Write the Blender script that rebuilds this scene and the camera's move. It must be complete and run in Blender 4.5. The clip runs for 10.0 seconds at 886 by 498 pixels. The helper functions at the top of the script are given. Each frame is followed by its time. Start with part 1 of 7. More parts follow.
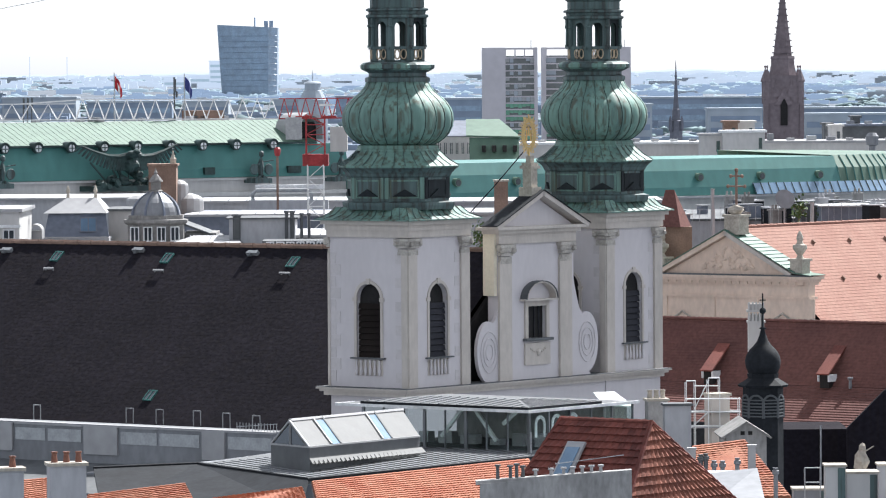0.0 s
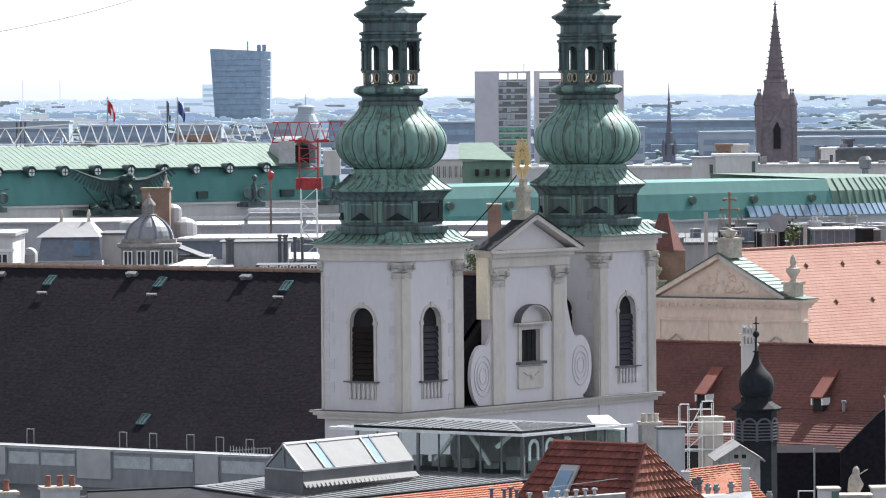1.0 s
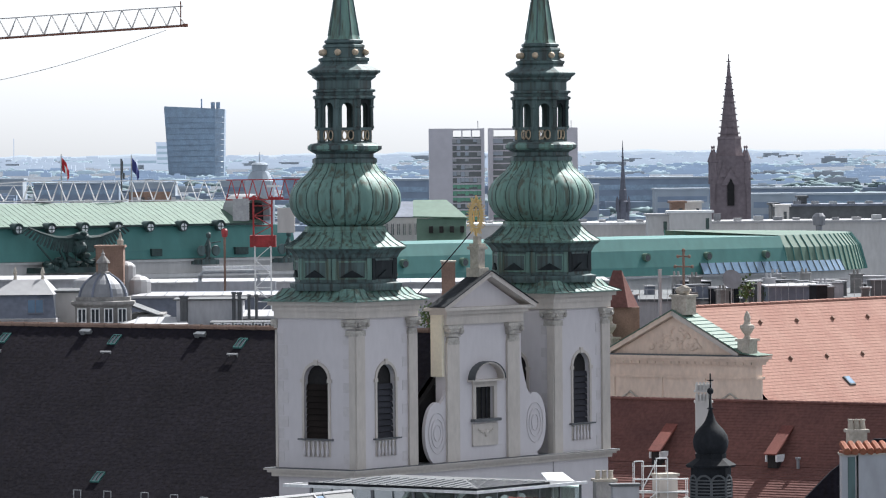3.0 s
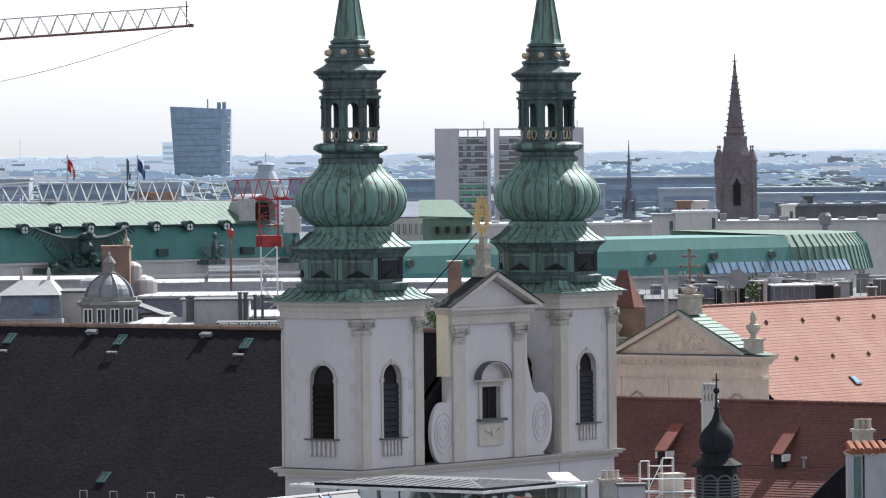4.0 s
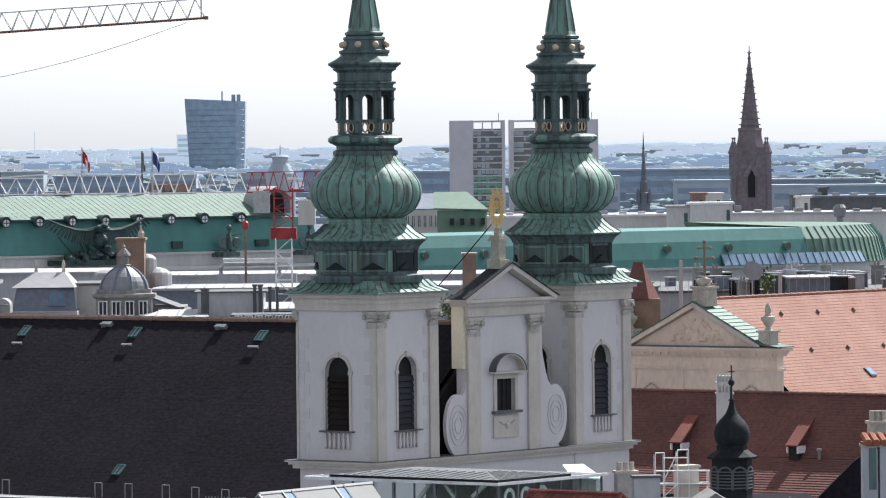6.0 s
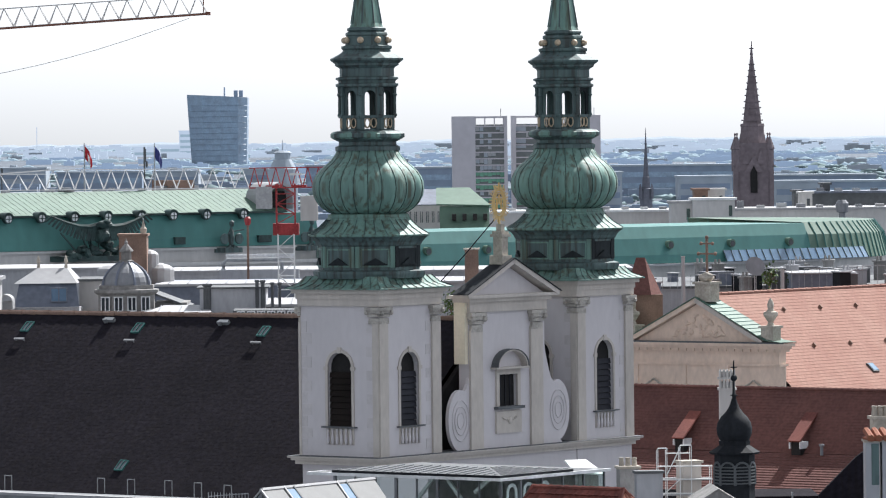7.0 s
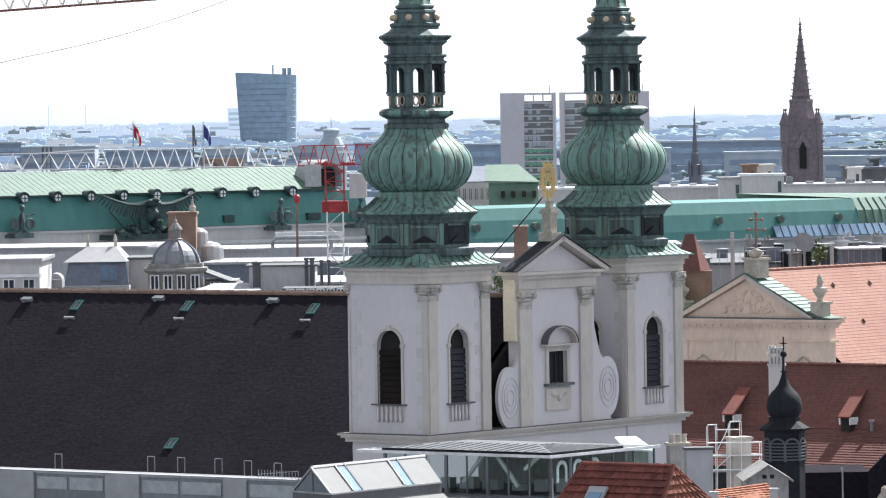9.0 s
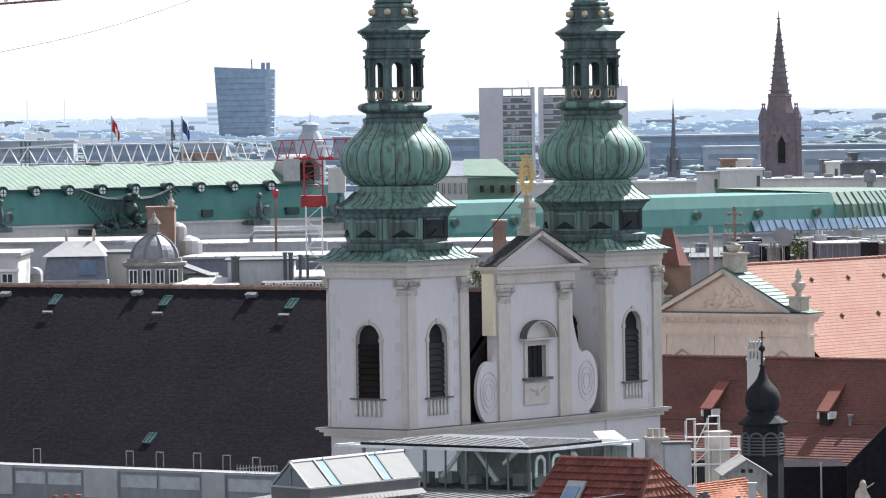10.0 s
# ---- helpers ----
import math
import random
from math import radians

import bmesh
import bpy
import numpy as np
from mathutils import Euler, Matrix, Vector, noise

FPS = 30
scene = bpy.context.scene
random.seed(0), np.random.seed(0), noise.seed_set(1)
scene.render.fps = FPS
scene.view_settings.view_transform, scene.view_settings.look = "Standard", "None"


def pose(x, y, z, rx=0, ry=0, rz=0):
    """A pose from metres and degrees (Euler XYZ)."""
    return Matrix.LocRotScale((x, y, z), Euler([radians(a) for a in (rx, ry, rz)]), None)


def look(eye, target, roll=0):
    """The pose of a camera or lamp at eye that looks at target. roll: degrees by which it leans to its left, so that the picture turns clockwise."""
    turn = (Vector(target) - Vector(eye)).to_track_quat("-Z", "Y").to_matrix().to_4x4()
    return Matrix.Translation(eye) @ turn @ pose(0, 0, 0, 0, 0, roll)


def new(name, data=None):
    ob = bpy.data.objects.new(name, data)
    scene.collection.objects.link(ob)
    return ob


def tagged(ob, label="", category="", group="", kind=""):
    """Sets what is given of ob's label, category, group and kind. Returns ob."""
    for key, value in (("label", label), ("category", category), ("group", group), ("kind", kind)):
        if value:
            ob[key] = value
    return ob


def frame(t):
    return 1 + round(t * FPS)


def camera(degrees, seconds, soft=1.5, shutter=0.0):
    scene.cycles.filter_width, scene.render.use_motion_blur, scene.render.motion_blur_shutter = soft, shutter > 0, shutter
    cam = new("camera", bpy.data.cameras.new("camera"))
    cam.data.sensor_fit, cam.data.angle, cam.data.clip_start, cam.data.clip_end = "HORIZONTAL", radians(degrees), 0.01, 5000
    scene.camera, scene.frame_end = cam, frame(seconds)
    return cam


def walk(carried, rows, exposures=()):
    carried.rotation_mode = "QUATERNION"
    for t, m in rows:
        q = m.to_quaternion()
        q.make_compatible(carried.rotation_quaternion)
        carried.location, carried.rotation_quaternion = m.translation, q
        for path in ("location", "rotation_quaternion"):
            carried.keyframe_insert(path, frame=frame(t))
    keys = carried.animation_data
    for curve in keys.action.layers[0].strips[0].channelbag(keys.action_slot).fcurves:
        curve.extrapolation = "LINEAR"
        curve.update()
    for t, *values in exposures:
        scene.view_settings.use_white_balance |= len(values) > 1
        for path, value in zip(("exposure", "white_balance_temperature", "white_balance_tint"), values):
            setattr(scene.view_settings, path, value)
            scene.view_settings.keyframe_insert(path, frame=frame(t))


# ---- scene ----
cam = camera(9.338, 10.0, soft=1.15)
# seconds, sideways and upward place, yaw, pitch, roll: a long lens turned by hand on a tower's gallery
ROWS = [
    (0.0, 0.006, 48.000, 0.0284, -1.8517, 0.3867),
    (0.5, -0.013, 47.994, -0.0203, -1.6345, 0.3775),
    (1.0, -0.012, 48.000, -0.0464, -1.6024, 0.4358),
    (1.5, -0.005, 48.003, -0.0875, -1.5019, 0.4313),
    (2.0, 0.004, 48.000, -0.1405, -1.4460, 0.4194),
    (2.3, -0.010, 47.997, -0.5388, -1.2074, 0.4340),
    (2.5, -0.004, 48.000, -0.4030, -1.0763, 0.4438),
    (2.7, -0.010, 47.997, -0.4928, -1.0296, 0.4574),
    (3.8, -0.010, 47.997, -0.5465, -0.9836, 0.5320),
    (4.0, 0.002, 47.999, -0.4677, -1.0013, 0.5456),
    (4.5, -0.010, 47.997, -0.3914, -1.0403, 0.6324),
    (5.0, -0.012, 48.011, -0.3947, -1.0797, 0.5660),
    (5.5, -0.011, 47.997, -0.3438, -1.0907, 0.5829),
    (5.7, -0.010, 47.997, -0.3275, -1.0821, 0.5887),
    (6.8, -0.010, 47.997, -0.2929, -1.1090, 0.6201),
    (7.0, -0.010, 47.982, -0.2902, -1.1273, 0.6259),
    (7.5, -0.020, 47.988, -0.2542, -1.2591, 0.6518),
    (7.8, -0.010, 47.997, -0.1031, -1.2940, 0.6999),
    (8.0, -0.032, 48.003, 0.1308, -1.3056, 0.7319),
    (8.2, -0.010, 47.997, 0.3368, -1.3328, 0.7815),
    (8.5, 0.004, 47.988, 0.3638, -1.3385, 0.8559),
    (9.0, -0.011, 48.002, 0.2237, -1.3648, 0.8493),
    (9.5, -0.008, 47.997, 0.0742, -1.3963, 0.8855),
    (10.0, 0.000, 48.000, 0.0000, -1.4261, 0.8500),
]
walk(cam, [(t, pose(x, 0, z, 90 + pitch, roll, yaw)) for t, x, z, yaw, pitch, roll in ROWS], [(0, 1.08, 5980, 10), (1.5, 1.1, 5980, 10), (2.5, 0.82, 5980, 10), (7.0, 0.82, 5980, 10), (8.0, 1.05, 5980, 10), (10, 1.12, 5980, 10)])

# ---- world and sun ----
SUN_AZ, SUN_EL = 36.0, 48.0   # degrees to the right of straight ahead, and up
world = bpy.data.worlds.new("sky")
scene.world = world
world.use_nodes = True
wn = world.node_tree.nodes
sky = wn.new("ShaderNodeTexSky")
sky.sky_type = "NISHITA"
sky.sun_disc = False
sky.sun_elevation = radians(SUN_EL)
sky.sun_rotation = radians(SUN_AZ)
sky.air_density, sky.dust_density, sky.ozone_density = 1.0, 1.2, 1.0
wn["Background"].inputs[1].default_value = 0.1
veil = wn.new("ShaderNodeHueSaturation")   # thin summer cloud: a paler sky
veil.inputs["Saturation"].default_value = 0.16
world.node_tree.links.new(sky.outputs[0], veil.inputs["Color"])
world.node_tree.links.new(veil.outputs[0], wn["Background"].inputs[0])
sun = new("sun", bpy.data.lights.new("sun", "SUN"))
sun.data.energy, sun.data.angle, sun.data.color = 5.0, radians(0.6), (1.0, 0.95, 0.87)
sd = Vector((math.sin(radians(SUN_AZ)) * math.cos(radians(SUN_EL)), math.cos(radians(SUN_AZ)) * math.cos(radians(SUN_EL)), math.sin(radians(SUN_EL))))
sun.matrix_basis = look(sd * 200, (0, 0, 0))


# ---- materials ----
def mat(name, color, rough=0.8, metal=0.0, var=0.25, scale=0.6, fine=6.0, bump=0.1, second=None, spec=0.4, streak=1.0, piece=0.0, stain=None):
    """A weathered surface: stains at two scales, streaks that run down, fine relief, a change from piece to piece."""
    m = bpy.data.materials.new(name)
    m.use_nodes = True
    n, l = m.node_tree.nodes, m.node_tree.links
    b = n["Principled BSDF"]
    b.inputs["Roughness"].default_value, b.inputs["Metallic"].default_value = rough, metal
    b.inputs["Specular IOR Level"].default_value = spec
    co = n.new("ShaderNodeTexCoord")
    mp = n.new("ShaderNodeMapping")
    mp.inputs["Scale"].default_value = (1, 1, 1 / streak)
    l.new(co.outputs["Object"], mp.inputs["Vector"])
    big, small = n.new("ShaderNodeTexNoise"), n.new("ShaderNodeTexNoise")
    for t, s, d in ((big, scale, 5), (small, fine, 4)):
        t.inputs["Scale"].default_value, t.inputs["Detail"].default_value = s, d
        l.new(mp.outputs[0], t.inputs["Vector"])
    mix = n.new("ShaderNodeMix")
    mix.data_type = "RGBA"
    c2 = second or tuple(c * (1 - var) for c in color)
    mix.inputs["A"].default_value, mix.inputs["B"].default_value = (*color, 1), (*c2, 1)
    ramp = n.new("ShaderNodeMapRange")
    ramp.inputs["From Min"].default_value, ramp.inputs["From Max"].default_value = 0.38, 0.68
    l.new(big.outputs["Fac"], ramp.inputs["Value"])
    l.new(ramp.outputs[0], mix.inputs["Factor"])
    hsv = n.new("ShaderNodeHueSaturation")
    if stain:   # dark runs that drip down the sheet
        mp2 = n.new("ShaderNodeMapping")
        mp2.inputs["Scale"].default_value = (3.0, 3.0, 0.16)
        l.new(co.outputs["Object"], mp2.inputs["Vector"])
        drip = n.new("ShaderNodeTexNoise")
        drip.inputs["Scale"].default_value, drip.inputs["Detail"].default_value = 1.3, 6
        l.new(mp2.outputs[0], drip.inputs["Vector"])
        dr_ = n.new("ShaderNodeMapRange")
        dr_.inputs["From Min"].default_value, dr_.inputs["From Max"].default_value, dr_.inputs["To Max"].default_value = 0.47, 0.64, 0.8
        l.new(drip.outputs["Fac"], dr_.inputs["Value"])
        mix2 = n.new("ShaderNodeMix")
        mix2.data_type = "RGBA"
        mix2.inputs["B"].default_value = (*stain, 1)
        l.new(mix.outputs["Result"], mix2.inputs["A"])
        l.new(dr_.outputs[0], mix2.inputs["Factor"])
        mix = mix2
    l.new(mix.outputs["Result"], hsv.inputs["Color"])
    val = n.new("ShaderNodeMapRange")
    val.inputs["From Min"].default_value, val.inputs["From Max"].default_value = 0.3, 0.7
    val.inputs["To Min"].default_value, val.inputs["To Max"].default_value = 1 - var * 0.6, 1 + var * 0.4
    l.new(small.outputs["Fac"], val.inputs["Value"])
    top = val.outputs[0]
    if piece:
        info = n.new("ShaderNodeObjectInfo")
        pr = n.new("ShaderNodeMapRange")
        pr.inputs["To Min"].default_value, pr.inputs["To Max"].default_value = 1 - piece, 1 + piece
        l.new(info.outputs["Random"], pr.inputs["Value"])
        mul = n.new("ShaderNodeMath")
        mul.operation = "MULTIPLY"
        l.new(top, mul.inputs[0])
        l.new(pr.outputs[0], mul.inputs[1])
        top = mul.outputs[0]
    l.new(top, hsv.inputs["Value"])
    l.new(hsv.outputs[0], b.inputs["Base Color"])
    if bump:
        bp = n.new("ShaderNodeBump")
        bp.inputs["Strength"].default_value, bp.inputs["Distance"].default_value = bump, 0.05
        l.new(small.outputs["Fac"], bp.inputs["Height"])
        l.new(bp.outputs[0], b.inputs["Normal"])
    return m


WHITE = mat("white_stucco", (0.607, 0.566, 0.570), 0.9, var=0.06, scale=0.35, fine=3.0, streak=2.5)
CREAM = mat("cream_stucco", (0.561, 0.506, 0.455), 0.9, var=0.14, scale=0.4, fine=4.0, streak=2.5)
QUOIN = mat("pale_grey_quoins", (0.584, 0.543, 0.538), 0.9, var=0.1, scale=0.6, fine=4.0)
YELLOW = mat("warm_yellow_stucco", (0.80, 0.72, 0.56), 0.9, var=0.1)
CAPSTONE = mat("pale_carved_stone", (0.50, 0.46, 0.41), 0.9, var=0.35, scale=1.5, fine=8.0, bump=0.3)
GREYSTONE = mat("sooty_grey_stone", (0.27, 0.26, 0.25), 0.9, var=0.35, scale=0.8, fine=5.0, bump=0.2)
SAND = mat("ochre_stucco", (0.72, 0.57, 0.46), 0.9, var=0.18, scale=0.3, fine=3.0, streak=2.0)
STONE = mat("weathered_limestone", (0.50, 0.45, 0.38), 0.9, var=0.35, scale=0.8, fine=6.0, bump=0.3)
GREYWALL = mat("grey_render", (0.440, 0.440, 0.458), 0.9, var=0.2, scale=0.3, fine=3.0, streak=3.0)
PALEWALL = mat("pale_render", (0.558, 0.540, 0.522), 0.9, var=0.15, scale=0.2, fine=2.0, streak=3.0)
COPPER = mat("verdigris_copper", (0.175, 0.30, 0.25), 0.6, var=0.25, scale=0.8, fine=3.0, second=(0.11, 0.19, 0.165), streak=5.0, spec=0.4, stain=(0.075, 0.07, 0.045))
COPPERDARK = mat("dark_patinated_copper", (0.10, 0.15, 0.145), 0.6, var=0.35, scale=0.7, fine=3.0, second=(0.055, 0.085, 0.085), streak=4.0, stain=(0.04, 0.038, 0.034))
BLACKCOPPER = mat("near_black_copper", (0.026, 0.033, 0.036), 0.75, var=0.4, scale=0.9, fine=4.0, second=(0.014, 0.017, 0.019), streak=3.0, spec=0.2)
# seam colour for the onion ribs, darkened with their shadow already in it
SEAM = mat("shadowed_copper_seam", (0.06, 0.10, 0.09), 0.65, var=0.4, scale=1.5, fine=5.0, second=(0.03, 0.045, 0.04), spec=0.3)
COPPERPALE = mat("pale_green_copper_sheet", (0.100, 0.162, 0.118), 0.65, var=0.25, scale=0.1, fine=1.0, second=(0.074, 0.131, 0.097), streak=3.0)
COPPERTEAL = mat("teal_copper_sheet", (0.068, 0.196, 0.176), 0.6, var=0.2, scale=0.06, fine=0.8, second=(0.052, 0.160, 0.148), streak=3.0)
BRONZE = mat("patinated_bronze", (0.036, 0.069, 0.063), 0.6, var=0.5, scale=0.8, fine=3.0, second=(0.015, 0.027, 0.026))
GOLD = mat("gilded_metal", (0.70, 0.49, 0.21), 0.45, metal=0.45, var=0.25, scale=2.0, fine=9.0)
DULLGOLD = mat("dull_weathered_gilding", (0.60, 0.47, 0.33), 0.55, metal=0.25, var=0.3, scale=2.0, fine=9.0)
BLACKTILE = mat("blackened_roof_tiles", (0.0185, 0.0160, 0.0215), 0.9, var=0.5, scale=0.25, fine=3.5, second=(0.0130, 0.0115, 0.0155), bump=0.5, spec=0.06, stain=(0.0175, 0.0145, 0.0165))
SLATEDARK = mat("black_sheet_and_shaded_wall", (0.022, 0.024, 0.028), 0.75, spec=0.12, var=0.4, scale=0.8, fine=4.0)
# flat dark colour painted where openings lie in shade, in place of interiors
DARKGAP = mat("painted_gap_dark", (0.02, 0.018, 0.018), 0.9, var=0.4)
LOUVRE = mat("dark_wooden_louvres", (0.032, 0.032, 0.04), 0.75, var=0.4, fine=12.0, spec=0.2)
BROWNLOUVRE = mat("brown_wooden_louvres", (0.022, 0.017, 0.015), 0.85, var=0.4, fine=12.0, spec=0.1)
REDTILE = mat("dark_red_clay_tiles", (0.15, 0.07, 0.06), 0.85, var=0.35, scale=0.25, fine=4.0, second=(0.112, 0.054, 0.048), bump=0.4, spec=0.15)
SALMON = mat("weathered_salmon_tiles", (0.291, 0.161, 0.124), 0.85, var=0.25, scale=0.3, fine=4.0, second=(0.254, 0.127, 0.096), bump=0.4, spec=0.2)
ORANGE = mat("new_orange_clay_tiles", (0.300, 0.120, 0.069), 0.8, var=0.3, scale=0.7, fine=8.0, second=(0.252, 0.072, 0.036), piece=0.18, spec=0.25)
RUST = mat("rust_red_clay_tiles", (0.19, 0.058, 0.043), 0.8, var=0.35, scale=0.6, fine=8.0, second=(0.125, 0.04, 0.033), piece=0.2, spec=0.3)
# brighter copy of the rust tiles, with sunlight put into the base colour
RUSTSUNLIT = mat("rust_clay_tiles_sunlight_painted", (0.225, 0.081, 0.051), 0.8, var=0.35, scale=0.6, fine=8.0, second=(0.150, 0.051, 0.035), piece=0.2, spec=0.25)
ZINC = mat("zinc_sheet", (0.23, 0.235, 0.25), 0.55, metal=0.15, var=0.25, scale=0.4, fine=2.0, streak=2.0)
ZINCDARK = mat("dark_seamed_sheet", (0.12, 0.125, 0.13), 0.75, var=0.3, scale=0.5, fine=2.0)
LEAD = mat("slate_blue_roof", (0.17, 0.19, 0.24), 0.55, var=0.3, scale=0.3, fine=2.0)
PALEROOF = mat("pale_roof_sheet", (0.37, 0.365, 0.37), 0.6, var=0.15, scale=0.2, fine=1.5)
PANEL = mat("pale_grey_roof_panels", (0.112, 0.112, 0.110), 0.7, var=0.12, scale=0.8, fine=6.0)
CONCRETE = mat("stained_concrete", (0.36, 0.35, 0.34), 0.9, var=0.35, scale=0.7, fine=5.0, bump=0.25, streak=2.0)
WHITEMETAL = mat("white_painted_steel", (0.78, 0.78, 0.77), 0.5, var=0.12, scale=1.0, fine=6.0)
GREYMETAL = mat("grey_steel", (0.40, 0.41, 0.42), 0.45, metal=0.4, var=0.2, scale=1.5, fine=8.0)
REDMETAL = mat("red_painted_steel", (0.38, 0.04, 0.042), 0.5, var=0.3, scale=1.0, fine=6.0)
BRICKBROWN = mat("brown_brick", (0.26, 0.17, 0.13), 0.9, var=0.3, scale=0.8, fine=8.0, bump=0.3)
BRICKSPIRE = mat("brownish_sandstone", (0.215, 0.175, 0.185), 0.9, var=0.3, scale=0.2, fine=1.5)
TERRACOTTA = mat("dark_clay_pots", (0.22, 0.10, 0.07), 0.8, var=0.4, scale=2.0, fine=9.0)
LEAF = mat("green_leaves", (0.09, 0.14, 0.035), 0.7, var=0.5, scale=1.5, fine=6.0)
ASPHALT = mat("city_ground", (0.10, 0.12, 0.15), 0.9, var=0.4, scale=0.01, fine=0.08)
# haze of distance is mixed into these pale bluish base colours
FARWALL = mat("far_haze_tinted_pale_walls", (0.408, 0.449, 0.496), 0.9, var=0.2, scale=0.02, fine=0.2, spec=0.1)
FARDARK = mat("far_haze_tinted_blue_walls", (0.273, 0.328, 0.413), 0.9, var=0.2, scale=0.02, fine=0.2, spec=0.1)
FARMID = mat("far_haze_painted_walls", (0.16, 0.19, 0.23), 0.9, var=0.15, scale=0.02, fine=0.2, spec=0.1)
FARHAZE = mat("farthest_haze_painted_walls", (0.16, 0.18, 0.20), 0.9, var=0.12, scale=0.02, fine=0.2, spec=0.1)
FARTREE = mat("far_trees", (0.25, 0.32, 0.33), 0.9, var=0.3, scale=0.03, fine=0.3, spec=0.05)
FARWOOD = mat("far_haze_painted_woods", (0.16, 0.20, 0.21), 0.9, var=0.15, scale=0.02, fine=0.15, spec=0.05)
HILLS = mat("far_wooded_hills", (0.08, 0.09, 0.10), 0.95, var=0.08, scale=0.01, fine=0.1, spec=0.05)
# the plain backdrop, two kilometres off and more: haze added as a faint glow
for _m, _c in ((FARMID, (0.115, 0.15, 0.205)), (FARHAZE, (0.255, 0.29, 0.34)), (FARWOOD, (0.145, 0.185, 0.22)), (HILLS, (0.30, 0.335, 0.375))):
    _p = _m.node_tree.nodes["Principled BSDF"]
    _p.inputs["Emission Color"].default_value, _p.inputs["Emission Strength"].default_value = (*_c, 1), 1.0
NEEDLE = mat("dark_slate_spire", (0.165, 0.17, 0.205), 0.8, var=0.3, scale=0.2, fine=2.0)
SLABWALL = mat("pale_concrete_panels", (0.58, 0.55, 0.575), 0.85, var=0.12, scale=0.05, fine=0.5)
FLAGRED = mat("red_cloth", (0.5, 0.03, 0.04), 0.8)
FLAGWHITE = mat("white_cloth", (0.8, 0.8, 0.8), 0.8)
FLAGBLUE = mat("blue_cloth", (0.05, 0.06, 0.22), 0.8)


def glass(name, color, rough=0.06):
    m = mat(name, color, rough, var=0.25, scale=0.3, fine=1.5, bump=0.0, spec=0.9)
    return m


GLASSBLUE = glass("blue_tower_glass", (0.25, 0.35, 0.47), 0.3)
GLASSDARK = glass("dark_window_glass", (0.05, 0.06, 0.07))
GLASSSLAB = glass("grey_reflecting_glass", (0.10, 0.12, 0.125), 0.2)
GLASSSKY = glass("skylight_glass", (0.16, 0.25, 0.36), 0.08)
GLASSGREEN = glass("green_glass_panels", (0.10, 0.36, 0.22), 0.3)
CLEAR = bpy.data.materials.new("clear_glass")
CLEAR.use_nodes = True
_b = CLEAR.node_tree.nodes["Principled BSDF"]
_b.inputs["Transmission Weight"].default_value, _b.inputs["Roughness"].default_value, _b.inputs["IOR"].default_value = 1.0, 0.02, 1.15
_b.inputs["Base Color"].default_value = (0.82, 0.9, 0.88, 1)


# ---- building blocks ----
def thing(name, at, turn=0.0, label="", category="", group="", kind=""):
    ob = new(name)
    ob.empty_display_size = 0.5
    ob.matrix_basis = pose(*at, 0, 0, turn)
    return tagged(ob, label, category, group, kind)


def part(name, bm, material, parent=None, label="", kind="", smooth=False):
    me = bpy.data.meshes.new(name)
    bmesh.ops.recalc_face_normals(bm, faces=bm.faces)
    if smooth:
        for f in bm.faces:
            f.smooth = True
    bm.to_mesh(me)
    bm.free()
    me.materials.append(material)
    ob = new(name, me)
    if parent:
        ob.parent = parent
    return tagged(ob, label, kind=kind)


def B():
    return bmesh.new()


def box(bm, x0, x1, y0, y1, z0, z1, m=None, taper=0.0):
    vs = [bm.verts.new((x, y, z)) for z, k in ((z0, 0), (z1, taper)) for x, y in ((x0 + k, y0 + k), (x1 - k, y0 + k), (x1 - k, y1 - k), (x0 + k, y1 - k))]
    for f in ((3, 2, 1, 0), (4, 5, 6, 7), (0, 1, 5, 4), (1, 2, 6, 5), (2, 3, 7, 6), (3, 0, 4, 7)):
        bm.faces.new([vs[i] for i in f])
    if m:
        bmesh.ops.transform(bm, matrix=m, verts=vs)
    return bm


def lathe(bm, prof, n=8, phase=0.0, cx=0.0, cy=0.0, flat=True, sx=1.0):
    """Rings of n corners; flat: the radius is that of the flats' middle."""
    k = 1 / math.cos(math.pi / n) if flat else 1.0
    rings = []
    for z, r in prof:
        if r < 1e-4:
            rings.append([bm.verts.new((cx, cy, z))])
        else:
            rings.append([bm.verts.new((cx + sx * r * k * math.cos(phase + (i + 0.5) * 2 * math.pi / n), cy + r * k * math.sin(phase + (i + 0.5) * 2 * math.pi / n), z)) for i in range(n)])
    for a, b in zip(rings, rings[1:]):
        for i in range(n):
            j = (i + 1) % n
            q = [a[i % len(a)], a[j % len(a)], b[j % len(b)], b[i % len(b)]]
            q = [v for k2, v in enumerate(q) if v not in q[:k2]]
            if len(q) > 2:
                bm.faces.new(q)
    for r in (rings[0], rings[-1]):
        if len(r) > 2:
            bm.faces.new(r)
    return bm


def bar(bm, a, b, r=0.05, n=4):
    a, b = Vector(a), Vector(b)
    d = b - a
    q = d.to_track_quat("Z", "Y").to_matrix()
    rings = [[bm.verts.new(p + q @ Vector((r * math.cos((i + 0.5) * 2 * math.pi / n), r * math.sin((i + 0.5) * 2 * math.pi / n), 0))) for i in range(n)] for p in (a, b)]
    for i in range(n):
        bm.faces.new((rings[0][i], rings[0][(i + 1) % n], rings[1][(i + 1) % n], rings[1][i]))
    bm.faces.new(rings[0])
    bm.faces.new(rings[1])
    return bm


